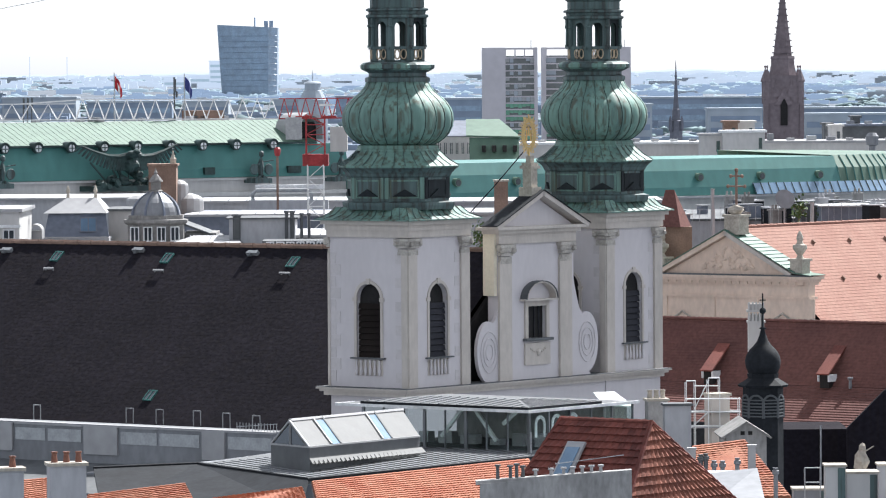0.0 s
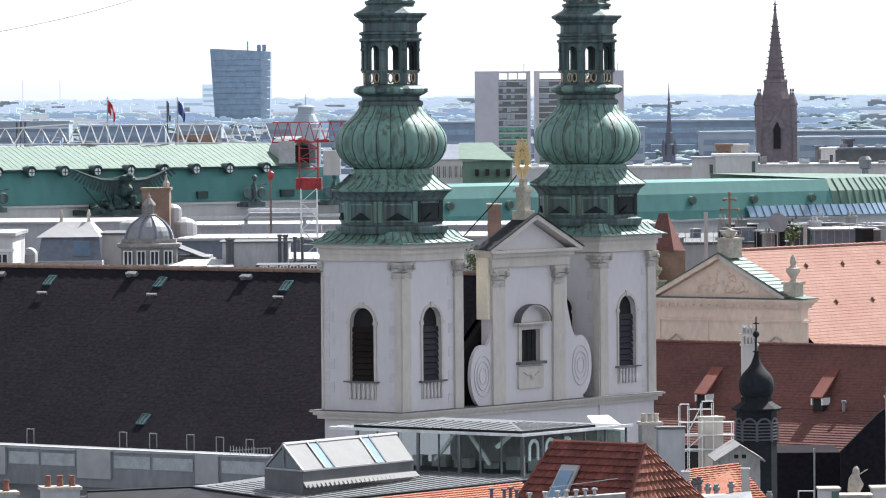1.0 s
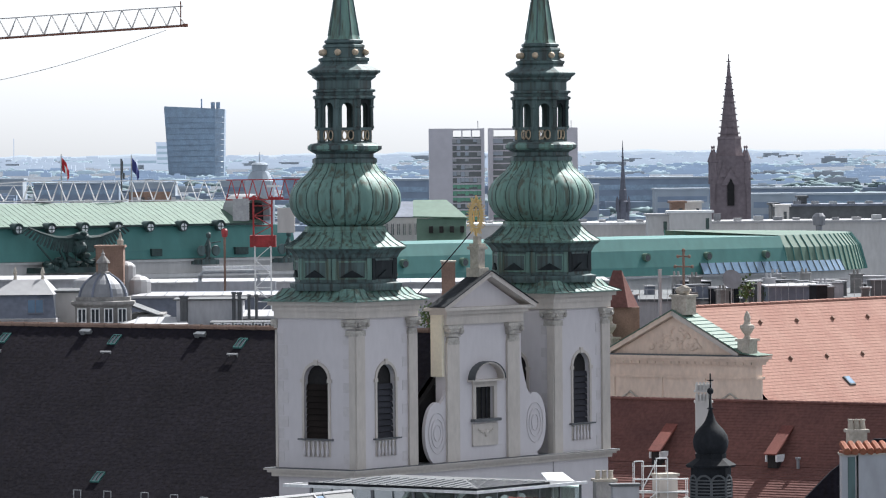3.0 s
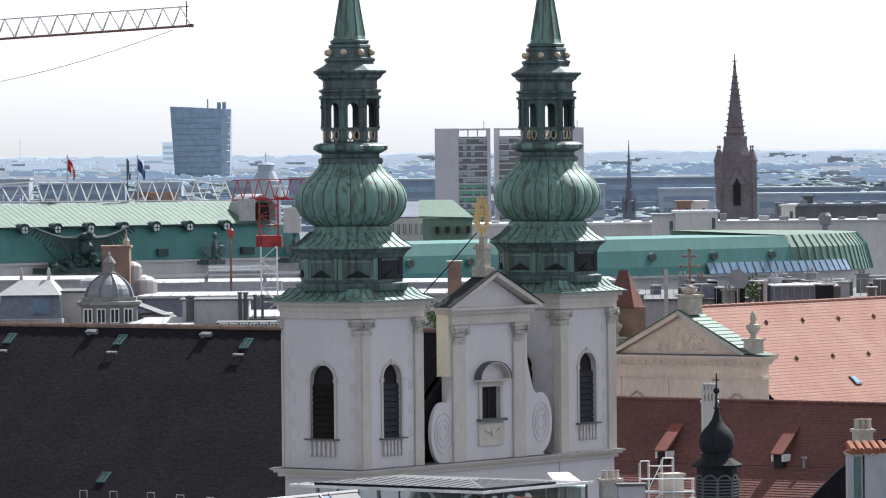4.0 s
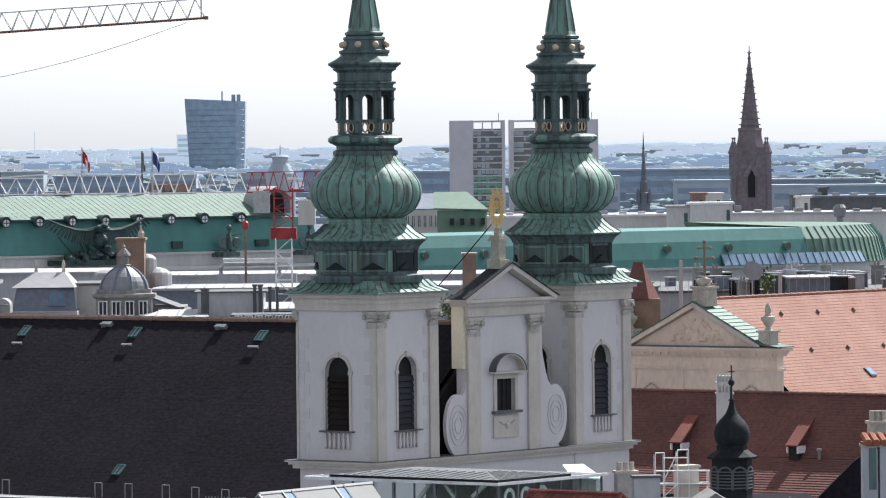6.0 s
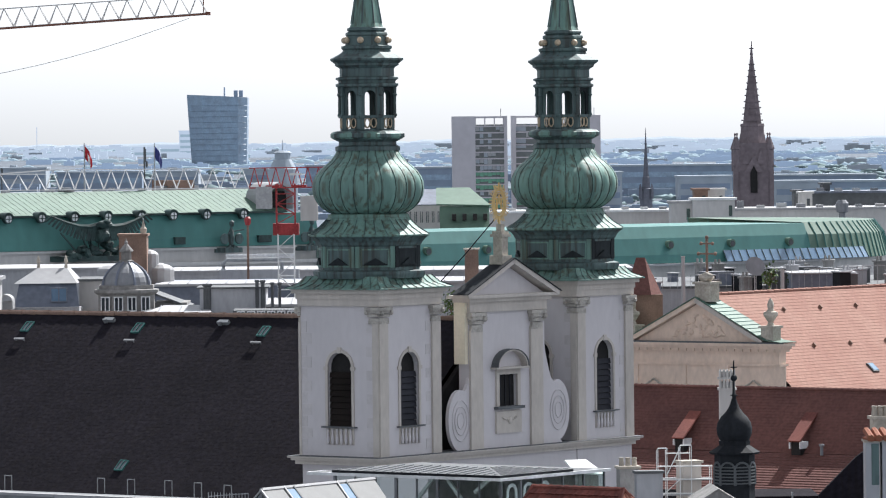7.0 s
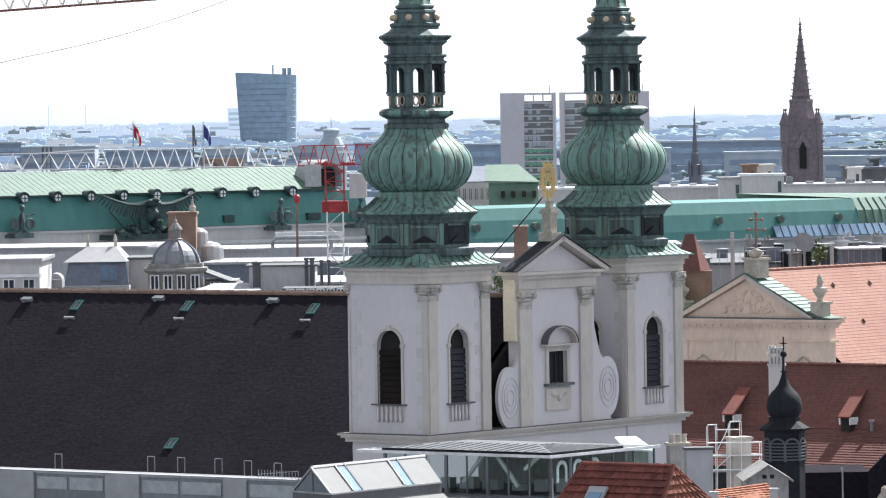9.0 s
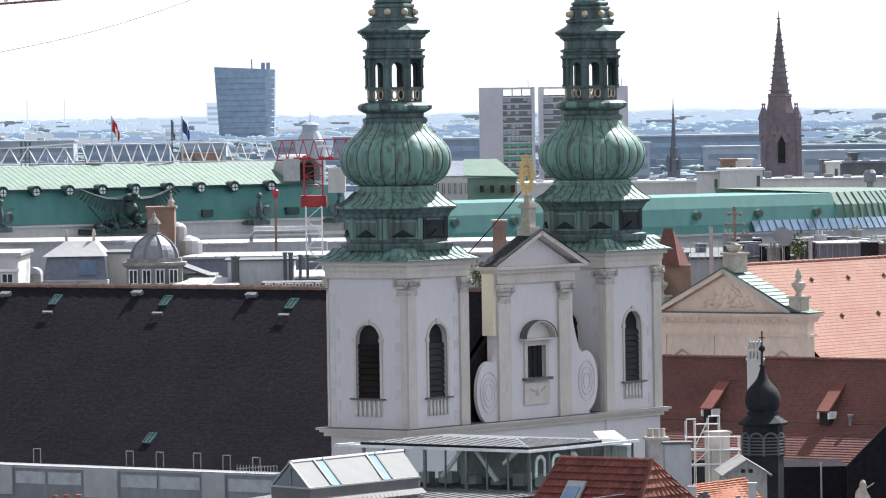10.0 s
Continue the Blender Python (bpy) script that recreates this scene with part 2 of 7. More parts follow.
def prism(bm, pts, y0, y1, m=None):
    """An outline in x and z, drawn out from y0 to y1."""
    a = [bm.verts.new((x, y0, z)) for x, z in pts]
    b = [bm.verts.new((x, y1, z)) for x, z in pts]
    bm.faces.new(a)
    bm.faces.new(b[::-1])
    for i in range(len(pts)):
        j = (i + 1) % len(pts)
        bm.faces.new((a[i], b[i], b[j], a[j]))
    if m:
        bmesh.ops.transform(bm, matrix=m, verts=a + b)
    return bm


def solid(bm, corners, th):
    """A sheet of any flat outline with a thickness downwards along its normal."""
    c = [Vector(p) for p in corners]
    n = (c[1] - c[0]).cross(c[2] - c[0]).normalized()
    if n.z < 0:
        n = -n
    a = [bm.verts.new(p) for p in c]
    b = [bm.verts.new(p - n * th) for p in c]
    bm.faces.new(a)
    bm.faces.new(b[::-1])
    for i in range(len(c)):
        j = (i + 1) % len(c)
        bm.faces.new((a[i], b[i], b[j], a[j]))
    return bm


def arch_wall(bm, w, z0, z1, th, ox, ow, sill, spring, m=None, round_top=True, n=12):
    """A wall in x and z, thick in y, with one opening through it."""
    r = ow / 2
    arc = [(ox - r * math.cos(math.pi * i / n), spring + (r * math.sin(math.pi * i / n) if round_top else 0)) for i in range(n + 1)]
    made = []
    for y in (0.0, th):
        def v(x, z):
            made.append(bm.verts.new((x, y, z)))
            return made[-1]
        quads = [((0, z0), (ox - r, z0), (ox - r, z1), (0, z1)), ((ox + r, z0), (w, z0), (w, z1), (ox + r, z1)), ((ox - r, z0), (ox + r, z0), (ox + r, sill), (ox - r, sill))]
        quads += [(a, b, (b[0], z1), (a[0], z1)) for a, b in zip(arc, arc[1:])]
        for q in quads:
            bm.faces.new([v(*p) for p in q])
    ring = [(ox - r, sill)] + arc + [(ox + r, sill)]
    edge = [(0, z0), (w, z0), (w, z1), (0, z1)]
    for loop in (ring, edge):
        for a, b in zip(loop, loop[1:] + loop[:1]):
            q = [bm.verts.new(p) for p in ((a[0], 0, a[1]), (b[0], 0, b[1]), (b[0], th, b[1]), (a[0], th, a[1]))]
            made += q
            bm.faces.new(q)
    if m:
        bmesh.ops.transform(bm, matrix=m, verts=made)
    bmesh.ops.remove_doubles(bm, verts=[v for v in made if v.is_valid], dist=0.0005)
    return bm


def arch_band(bm, ox, ow, sill, spring, y0, y1, wide, m=None, n=12):
    """The raised surround of an arched opening."""
    pts_in = [(ox - ow / 2, sill)] + [(ox - ow / 2 * math.cos(math.pi * i / n), spring + ow / 2 * math.sin(math.pi * i / n)) for i in range(n + 1)] + [(ox + ow / 2, sill)]
    o = ow / 2 + wide
    pts_out = [(ox - o, sill)] + [(ox - o * math.cos(math.pi * i / n), spring + o * math.sin(math.pi * i / n)) for i in range(n + 1)] + [(ox + o, sill)]
    made = []
    cols = []
    for (ax, az), (bx, bz) in zip(pts_in, pts_out):
        cols.append([bm.verts.new(p) for p in ((ax, y0, az), (bx, y0, bz), (bx, y1, bz), (ax, y1, az))])
        made += cols[-1]
    for c, d in zip(cols, cols[1:]):
        for i in range(4):
            j = (i + 1) % 4
            bm.faces.new((c[i], c[j], d[j], d[i]))
    bm.faces.new(cols[0])
    bm.faces.new(cols[-1][::-1])
    if m:
        bmesh.ops.transform(bm, matrix=m, verts=made)
    return bm


def ball(bm, x, y, z, r, n=8):
    lathe(bm, [(z + r * math.sin(a), max(0.0, r * math.cos(a))) for a in [math.pi * (i / n - 0.5) for i in range(n + 1)]], 10, 0, x, y, False)
    return bm


ICO = {}


def lump(bm, centre, size, seed=0, rough=0.25, sub=2):
    """An uneven rounded mass."""
    if sub not in ICO:
        t = bmesh.new()
        bmesh.ops.create_icosphere(t, subdivisions=sub, radius=1.0)
        t.verts.index_update()
        ICO[sub] = ([v.co.copy() for v in t.verts], [[v.index for v in f.verts] for f in t.faces])
        t.free()
    vs = []
    for co in ICO[sub][0]:
        k = 1 + rough * noise.noise(co * 1.7 + Vector((seed * 3.1, seed, 0)))
        vs.append(bm.verts.new((centre[0] + co.x * size[0] * k, centre[1] + co.y * size[1] * k, centre[2] + co.z * size[2] * k)))
    for f in ICO[sub][1]:
        bm.faces.new([vs[i] for i in f])
    return bm


def tube(bm, pts, r0, r1, n=7):
    """A tapering limb along a line of points."""
    rings = []
    k = len(pts) - 1
    for i, p in enumerate(pts):
        d = (Vector(pts[min(i + 1, k)]) - Vector(pts[max(i - 1, 0)])).to_track_quat("Z", "Y").to_matrix()
        r = r0 + (r1 - r0) * i / k
        rings.append([bm.verts.new(Vector(p) + d @ Vector((r * math.cos(2 * math.pi * j / n), r * math.sin(2 * math.pi * j / n), 0))) for j in range(n)])
    for a, b in zip(rings, rings[1:]):
        for j in range(n):
            bm.faces.new((a[j], a[(j + 1) % n], b[(j + 1) % n], b[j]))
    bm.faces.new(rings[0])
    bm.faces.new(rings[-1])
    return bm


# ---- ground ----
bm = B()
GY = [(-60, 0), (400, 0), (700, 0), (1000, 12), (1400, 27), (2000, 34), (3000, 40), (4000, 43.5), (4900, 46)]
rows_ = [[bm.verts.new((x, y, z)) for x in (-700, -250, -80, 0, 80, 250, 700)] for y, z in GY]
for a, b in zip(rows_, rows_[1:]):
    for i in range(6):
        bm.faces.new((a[i], a[i + 1], b[i + 1], b[i]))
tagged(part("ground", bm, ASPHALT), "grey city ground rising gently to the horizon", "ground", kind="structure")

# ---- twin-towered church; x along the front, y back along the nave ----
church = thing("church", (-2.34, 300.0, 0), 52.7, "white baroque church with twin green onion-domed copper towers", "church")
T, TS, FULL = 5.5, 19.1, 24.6
CORN, EAVE = 30.5, 39.85


def turn_about(c, k):
    return Matrix.Translation((c, c, 0)) @ Matrix.Rotation(radians(90 * k), 4, "Z") @ Matrix.Translation((-c, -c, 0))


def tower(at_x):
    off = pose(at_x, 0, 0)
    for k in range(4):
        w = B()
        arch_wall(w, T - 0.5, CORN, EAVE, 0.5, T / 2, 1.68, 32.2, 35.5, off @ turn_about(T / 2, k))
        part("tower_wall", w, WHITE, church, "white stucco belfry wall")
    low = B()
    box(low, 0.02, T - 0.02, 0.02, T - 0.02, 0, CORN, off)
    part("tower_base", low, WHITE, church)
    for k in range(4):
        m = off @ turn_about(T / 2, k)
        # surround, keystone and imposts
        win = B()
        arch_band(win, T / 2, 1.68, 32.2, 35.5, -0.06, 0.05, 0.17, m)
        box(win, T / 2 - 0.13, T / 2 + 0.13, -0.1, 0.05, 36.3, 36.62, m)
        for s in (-1, 1):
            box(win, T / 2 + s * 0.95 - 0.15, T / 2 + s * 0.95 + 0.15, -0.09, 0.05, 35.35, 35.55, m)
        wo = part("window", win, CREAM, church, "cream stucco surround of an arched belfry opening")
        sl = B()
        box(sl, T / 2 - 1.2, T / 2 + 1.2, -0.22, 0.08, 32.14, 32.22, m)
        part("sill", sl, ZINCDARK, wo)
        bk = B()
        box(bk, T / 2 - 0.98, T / 2 + 0.98, -0.03, 0.04, 31.2, 32.1, m)
        part("apron", bk, CREAM, wo)
        for i in range(6):
            bl = B()
            xb = T / 2 - 0.8 + 0.32 * i
            lathe(bl, [(31.22, 0.07), (31.3, 0.07), (31.45, 0.1), (31.62, 0.085), (31.85, 0.045), (32.0, 0.07), (32.08, 0.07)], 8, 0, xb, -0.1, False)
            bmesh.ops.transform(bl, matrix=m, verts=bl.verts)
            part("baluster", bl, WHITE, wo, smooth=True)
        # dark sheet added behind the louvres in place of the belfry's inner shade
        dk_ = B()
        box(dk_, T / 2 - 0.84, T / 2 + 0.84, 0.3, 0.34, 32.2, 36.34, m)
        part("backing", dk_, DARKGAP, wo, "dark sheet standing in for the unlit belfry interior")
        for i in range(9):
            lv = B()
            zz = 32.36 + 0.34 * i
            box(lv, T / 2 - 0.84, T / 2 + 0.84, 0.16, 0.19, -0.16, 0.15)
            bmesh.ops.transform(lv, matrix=m @ pose(0, 0.17, zz, -12, 0, 0) @ pose(0, -0.17, 0), verts=lv.verts)
            part("louvre", lv, BROWNLOUVRE if k == 3 else LOUVRE, wo)
        # corner pilasters with capitals, and quoins on the flank
        for a, b in (((T - 0.46, T + 0.06),) if k == 3 else ((-0.06, 0.82), (T - 0.82, T + 0.06))):
            pl = B()
            box(pl, a + (0.1 if a > 0 else 0), b - (0.1 if a < 0 else 0), -0.13, 0.02, CORN, 38.0, m)
            po = part("pilaster", pl, CREAM, church)
            cp = B()
            mid = (a + b) / 2
            for zz, hw, dp in ((37.95, 0.40, 0.15), (38.1, 0.36, 0.17), (38.35, 0.42, 0.22), (38.55, 0.48, 0.27), (38.7, 0.54, 0.33)):
                box(cp, mid - hw, mid + hw, -dp, 0.02, zz, zz + 0.17, m)
            for s in (-1, 1):
                lump(cp, m @ Vector((mid + s * 0.42, -0.3, 38.58)), (0.14, 0.14, 0.16), 3, 0.1, 1)
            part("capital", cp, CAPSTONE, po, "weathered stone capital")
        for j in range(11):
            if j % 2 == 0:
                q = B()
                zz = CORN + 0.35 + j * 0.66
                edge = 0.46 if k == 3 else 0.82
                box(q, T - edge - 0.4, T - edge + 0.02, -0.022, 0.02, zz, zz + 0.55, m)
                part("quoin", q, QUOIN, church)
            if k == 3:
                q = B()
                zz = CORN + 0.35 + j * 0.66
                wide = 0.75 if j % 2 else 0.42
                box(q, 0.0, wide, -0.022, 0.02, zz, zz + 0.6, m)
                part("quoin", q, QUOIN, church)
    fr = B()
    box(fr, -0.14, T + 0.14, -0.14, T + 0.14, 38.92, 39.3, off)
    box(fr, -0.2, T + 0.2, -0.2, T + 0.2, 39.3, 39.62, off)
    box(fr, -0.38, T + 0.38, -0.38, T + 0.38, 39.62, EAVE, off)
    part("frieze", fr, CREAM, church, "cream stucco frieze below the copper roof")
    # copper: skirt roof
    c = T / 2
    sk = B()
    box(sk, -0.62, T + 0.62, -0.62, T + 0.62, EAVE, EAVE + 0.07, off)
    e0 = [(-0.62, -0.62), (T + 0.62, -0.62), (T + 0.62, T + 0.62), (-0.62, T + 0.62)]
    for k in range(4):
        m = off @ turn_about(c, k)
        n = 10
        bot = [sk.verts.new(m @ Vector((-0.62 + (T + 1.24) * i / n, -0.62, EAVE + 0.05))) for i in range(n + 1)]
        mid = [sk.verts.new(m @ Vector((-0.1 + (T + 0.2) * i / n, -0.1, EAVE + 0.30))) for i in range(n + 1)]
        top = [sk.verts.new(m @ Vector((0.25 + (T - 0.5) * i / n, 0.25, EAVE + 0.72))) for i in range(n + 1)]
        for p, q in ((bot, mid), (mid, top)):
            for i in range(n):
                sk.faces.new((p[i], p[i + 1], q[i + 1], q[i]))
    box(sk, 0.25, T - 0.25, 0.25, T - 0.25, EAVE + 0.3, EAVE + 0.71, off)
    so = part("skirt_roof", sk, COPPER, church, "verdigris copper skirt roof with standing seams")
    for k in range(4):
        m = off @ turn_about(c, k)
        for i in range(11):
            sm = B()
            f = i / 10
            a, b, d = (-0.62 + (T + 1.24) * f, -0.62, EAVE + 0.08), (-0.1 + (T + 0.2) * f, -0.1, EAVE + 0.33), (0.25 + (T - 0.5) * f, 0.25, EAVE + 0.75)
            bar(sm, m @ Vector(a), m @ Vector(b), 0.022)
            bar(sm, m @ Vector(b), m @ Vector(d), 0.022)
            part("seam", sm, COPPERDARK, so)
    # octagonal drum
    ox, oy = at_x + c, c
    dr = B()
    lathe(dr, [(40.45, 2.94), (40.7, 3.01), (40.83, 3.01), (40.92, 2.72), (42.21, 2.72), (42.31, 2.82), (42.46, 2.88), (42.65, 3.04), (42.78, 3.23)], 8, 0, ox, oy)
    drum = part("drum", dr, COPPERDARK, church, "dark patinated copper drum with sunk panels")
    za, zb = 41.17, 42.02
    for k in range(8):
        m = pose(ox, oy, 0, 0, 0, 45 * k)
        pn = B()
        r = 86 / 31.6
        for x0, x1, z0, z1 in ((-0.82, 0.82, zb, zb + 0.09), (-0.82, 0.82, za - 0.09, za), (-0.82, -0.73, za, zb), (0.73, 0.82, za, zb)):
            box(pn, x0, x1, -r - 0.06, -r + 0.02, z0, z1, m)
        # face 0 is near black throughout, the other faces green copper
        part("panel_frame", pn, BLACKCOPPER if k == 0 else COPPER, drum)
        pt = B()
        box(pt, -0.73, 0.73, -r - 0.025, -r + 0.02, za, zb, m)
        part("panel_sheet", pt, BLACKCOPPER if k == 0 else COPPERDARK, drum)
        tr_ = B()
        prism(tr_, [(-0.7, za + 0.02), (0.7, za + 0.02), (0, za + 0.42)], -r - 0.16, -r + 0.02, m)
        part("panel_gable", tr_, BLACKCOPPER, drum)
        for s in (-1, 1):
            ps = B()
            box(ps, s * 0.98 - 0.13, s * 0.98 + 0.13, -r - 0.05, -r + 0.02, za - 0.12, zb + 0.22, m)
            part("pilaster_strip", ps, BLACKCOPPER if k == 0 else COPPER, drum)
    # upper skirt and onion
    up = B()
    lathe(up, [(42.78, 3.23), (42.87, 3.26), (43.22, 2.72), (43.53, 2.41), (43.69, 2.25), (43.78, 2.25), (43.85, 2.18), (43.97, 2.18), (44.04, 2.09)], 8, 0, ox, oy)
    us = part("upper_skirt", up, COPPER, church, "verdigris copper upper skirt roof")
    for i in range(32):
        a = 2 * math.pi * i / 32
        kk = 1 / math.cos((a + math.pi / 8) % (math.pi / 4) - math.pi / 8)
        sm = B()
        tube(sm, [(ox + r * kk * math.cos(a), oy + r * kk * math.sin(a), z + 0.03) for z, r in [(42.87, 3.26), (43.22, 2.72), (43.53, 2.41), (43.69, 2.25)]], 0.022, 0.02, 4)
        part("seam", sm, COPPERDARK, us)
    on = [(44.04, 2.02), (44.16, 2.27), (44.38, 2.58), (44.67, 2.83), (45.04, 3.01), (45.42, 3.07), (45.8, 3.04), (46.11, 2.92), (46.43, 2.7), (46.66, 2.46), (46.74, 2.38), (46.8, 2.28), (47.02, 2.05), (47.3, 1.83), (47.59, 1.70)]
    oo = B()
    # each of the eight sides swells in three gores, creased where the ribs run
    n = 96
    rings = []
    for z, r in on:
        ring = []
        for i in range(n):
            a = 2 * math.pi * i / n
            sect = (a + math.pi / 8) % (math.pi / 4) - math.pi / 8
            k = 0.45 / math.cos(sect) + 0.55
            k *= 0.985 + 0.032 * abs(math.cos(12 * a))
            ring.append(oo.verts.new((ox + r * k * math.cos(a), oy + r * k * math.sin(a), z)))
        rings.append(ring)
    for a, b in zip(rings, rings[1:]):
        for i in range(n):
            oo.faces.new((a[i], a[(i + 1) % n], b[(i + 1) % n], b[i]))
    oo.faces.new(rings[0])
    oo.faces.new(rings[-1])
    onion = part("onion_dome", oo, COPPER, church, "ribbed verdigris copper onion dome", smooth=True)
    for i in range(24):
        a = 2 * math.pi * (i + 0.5) / 24
        rb = B()
        sect = (a + math.pi / 8) % (math.pi / 4) - math.pi / 8
        k = (0.45 / math.cos(sect) + 0.55) * 0.99
        tube(rb, [(ox + r * k * math.cos(a), oy + r * k * math.sin(a), z) for z, r in on], 0.03, 0.022, 4)
        part("rib", rb, SEAM, onion)
    # lantern base, balustrade, arcade, cornices
    lb = B()
    lathe(lb, [(47.56, 1.74), (47.78, 1.74), (47.87, 1.55), (48.06, 1.55), (48.19, 1.8), (48.31, 1.99), (48.5, 1.99), (48.63, 1.84), (48.69, 1.49)], 8, 0, ox, oy)
    part("lantern_base", lb, COPPERDARK, church)
    cush = B()
    lathe(cush, [(48.22, 1.93), (48.34, 2.04), (48.5, 2.04), (48.63, 1.84)], 24, 0, ox, oy)
    part("lantern_cushion", cush, COPPER, church)
    zb0, zb1, zc0, zc1 = 48.66, 49.48, 49.48, 51.21
    ap = 45 / 31.6
    side_w = 2 * ap * math.tan(math.pi / 8)
    lf = B()
    lathe(lf, [(zb0 - 0.05, ap - 0.05), (zb0 + 0.1, ap - 0.05)], 8, 0, ox, oy)
    lan = part("lantern", lf, COPPERDARK, church, "dark copper lantern pierced by eight arched openings")
    for k in range(8):
        la = B()
        m = pose(ox, oy, 0, 0, 0, 45 * k) @ pose(-side_w / 2, -ap, 0)
        arch_wall(la, side_w, zc0, zc1, 0.12, side_w / 2, 0.62, zc0 + 0.06, zc0 + 1.14, m)
        # arch 0 is near black, the others dark copper
        part("arch", la, BLACKCOPPER if k == 0 else COPPERDARK, lan)
    ring_out = 46 / 31.6
    bf = B()
    lathe(bf, [(zb0 - 0.06, ring_out + 0.02), (zb0 + 0.02, ring_out + 0.02)], 8, 0, ox, oy)
    bo = part("lantern_parapet", bf, COPPERDARK, church)
    for k in range(8):
        ba = B()
        m = pose(ox, oy, 0, 0, 0, 45 * k)
        hw = ring_out * math.tan(math.pi / 8)
        box(ba, -hw, hw, -ring_out, -ring_out + 0.14, zb0, zb0 + 0.12, m)
        box(ba, -hw, hw, -ring_out - 0.1, -ring_out + 0.2, zb1 - 0.1, zb1 + 0.06, m)
        box(ba, -hw, -0.34, -ring_out, -ring_out + 0.14, zb0, zb1, m)
        box(ba, 0.34, hw, -ring_out, -ring_out + 0.14, zb0, zb1, m)
        part("parapet_panel", ba, COPPERDARK, bo)
    for k in range(8):
        m = pose(ox, oy, 0, 0, 0, 45 * k)
        for s in (-1, 1):
            gq = B()
            ringp = [(s * 0.17 + 0.15 * math.cos(q), (zb0 + zb1) / 2 + 0.04 + 0.27 * math.sin(q) * (1.0 if abs(math.sin(q)) > 0.4 else 1.4)) for q in [2 * math.pi * i / 14 for i in range(14)]]
            tube(gq, [m @ Vector((p[0], -ring_out - 0.02, p[1])) for p in ringp + ringp[:1]], 0.04, 0.04, 4)
            part("gilded_loop", gq, DULLGOLD, bo, "gilded openwork loop")
    for k in range(8):
        cl = B()
        a = math.pi / 8 + k * math.pi / 4
        rr = 1.58
        lathe(cl, [(zc0, 0.16), (zc0 + 0.12, 0.16), (zc0 + 0.16, 0.12), (zc1 - 0.62, 0.11), (zc1 - 0.56, 0.17), (zc1 - 0.48, 0.17), (zc1 - 0.44, 0.13), (zc1, 0.15)], 6, 0, ox + rr * math.cos(a), oy + rr * math.sin(a), False)
        part("lantern_column", cl, COPPERDARK, lan)
    lc = B()
    lathe(lc, [(51.11, 1.58), (51.18, 1.68), (51.3, 1.68), (51.36, 1.52), (51.49, 1.55), (51.55, 1.68), (51.65, 1.68), (51.71, 1.46), (52.15, 1.46), (52.24, 1.55), (52.34, 1.71), (52.43, 1.71), (52.53, 1.84), (52.62, 1.96), (52.72, 1.96), (52.97, 1.49), (53.09, 1.33), (53.19, 1.27), (53.28, 1.36), (53.41, 1.36), (53.47, 1.14), (53.97, 1.08), (54.04, 1.14), (54.16, 1.11), (54.23, 0.95), (54.29, 1.04), (54.41, 1.04), (54.48, 0.9)], 8, 0, ox, oy)
    part("lantern_roof", lc, COPPERDARK, church, "verdigris copper cornices and hood of the lantern")
    for k in range(8):
        gb = B()
        a = math.pi / 8 + k * math.pi / 4
        ball(gb, ox + 1.28 * math.cos(a), oy + 1.28 * math.sin(a), 53.74, 0.19)
        part("gilded_ball", gb, DULLGOLD, church, "gilded ball", smooth=True)
    sp = B()
    lathe(sp, [(54.48, 0.9), (54.7, 0.81), (56.43, 0.55), (58.31, 0.25), (59.82, 0.05)], 8, 0, ox, oy)
    spo = part("spire", sp, COPPER, church, "slender verdigris copper spire")
    for k in range(8):
        a = math.pi / 8 + k * math.pi / 4
        hp = B()
        kk = 1.08
        tube(hp, [(ox + r * kk * math.cos(a), oy + r * kk * math.sin(a), z) for z, r in [(54.67, 0.82), (56.43, 0.55), (58.31, 0.25), (59.73, 0.06)]], 0.05, 0.03, 4)
        part("hip_seam", hp, COPPERDARK, spo)
    tb = B()
    ball(tb, ox, oy, 59.95, 0.3)
    part("top_ball", tb, GOLD, church, "gilded ball", smooth=True)


tower(0.27)
tower(TS)

# lower front, string course and centre bay
low = B()
box(low, T, TS, 0.1, 1.2, 0, CORN)
part("lower_front", low, WHITE, church)
cs = B()
for z0, z1, d in ((CORN - 0.42, CORN - 0.2, 0.16), (CORN - 0.2, CORN - 0.06, 0.34), (CORN - 0.06, CORN + 0.04, 0.48)):
    box(cs, -d, FULL + d, -d, T + d, z0, z1)
part("string_course", cs, CREAM, church, "moulded cream string course")
fl_ = B()
box(fl_, -0.5, FULL + 0.5, -0.5, T + 0.5, CORN + 0.035, CORN + 0.06)
part("string_flashing", fl_, ZINCDARK, church, "dark lead flashing on the string course")
CB0, CB1, CM = 8.6, 15.9, 12.25
cw = B()
arch_wall(cw, CB1 - CB0, CORN, 39.2, 0.7, CM - CB0, 1.75, 32.88, 34.7, pose(CB0, 0, 0), round_top=False)
part("centre_wall", cw, WHITE, church, "white stucco centre bay")
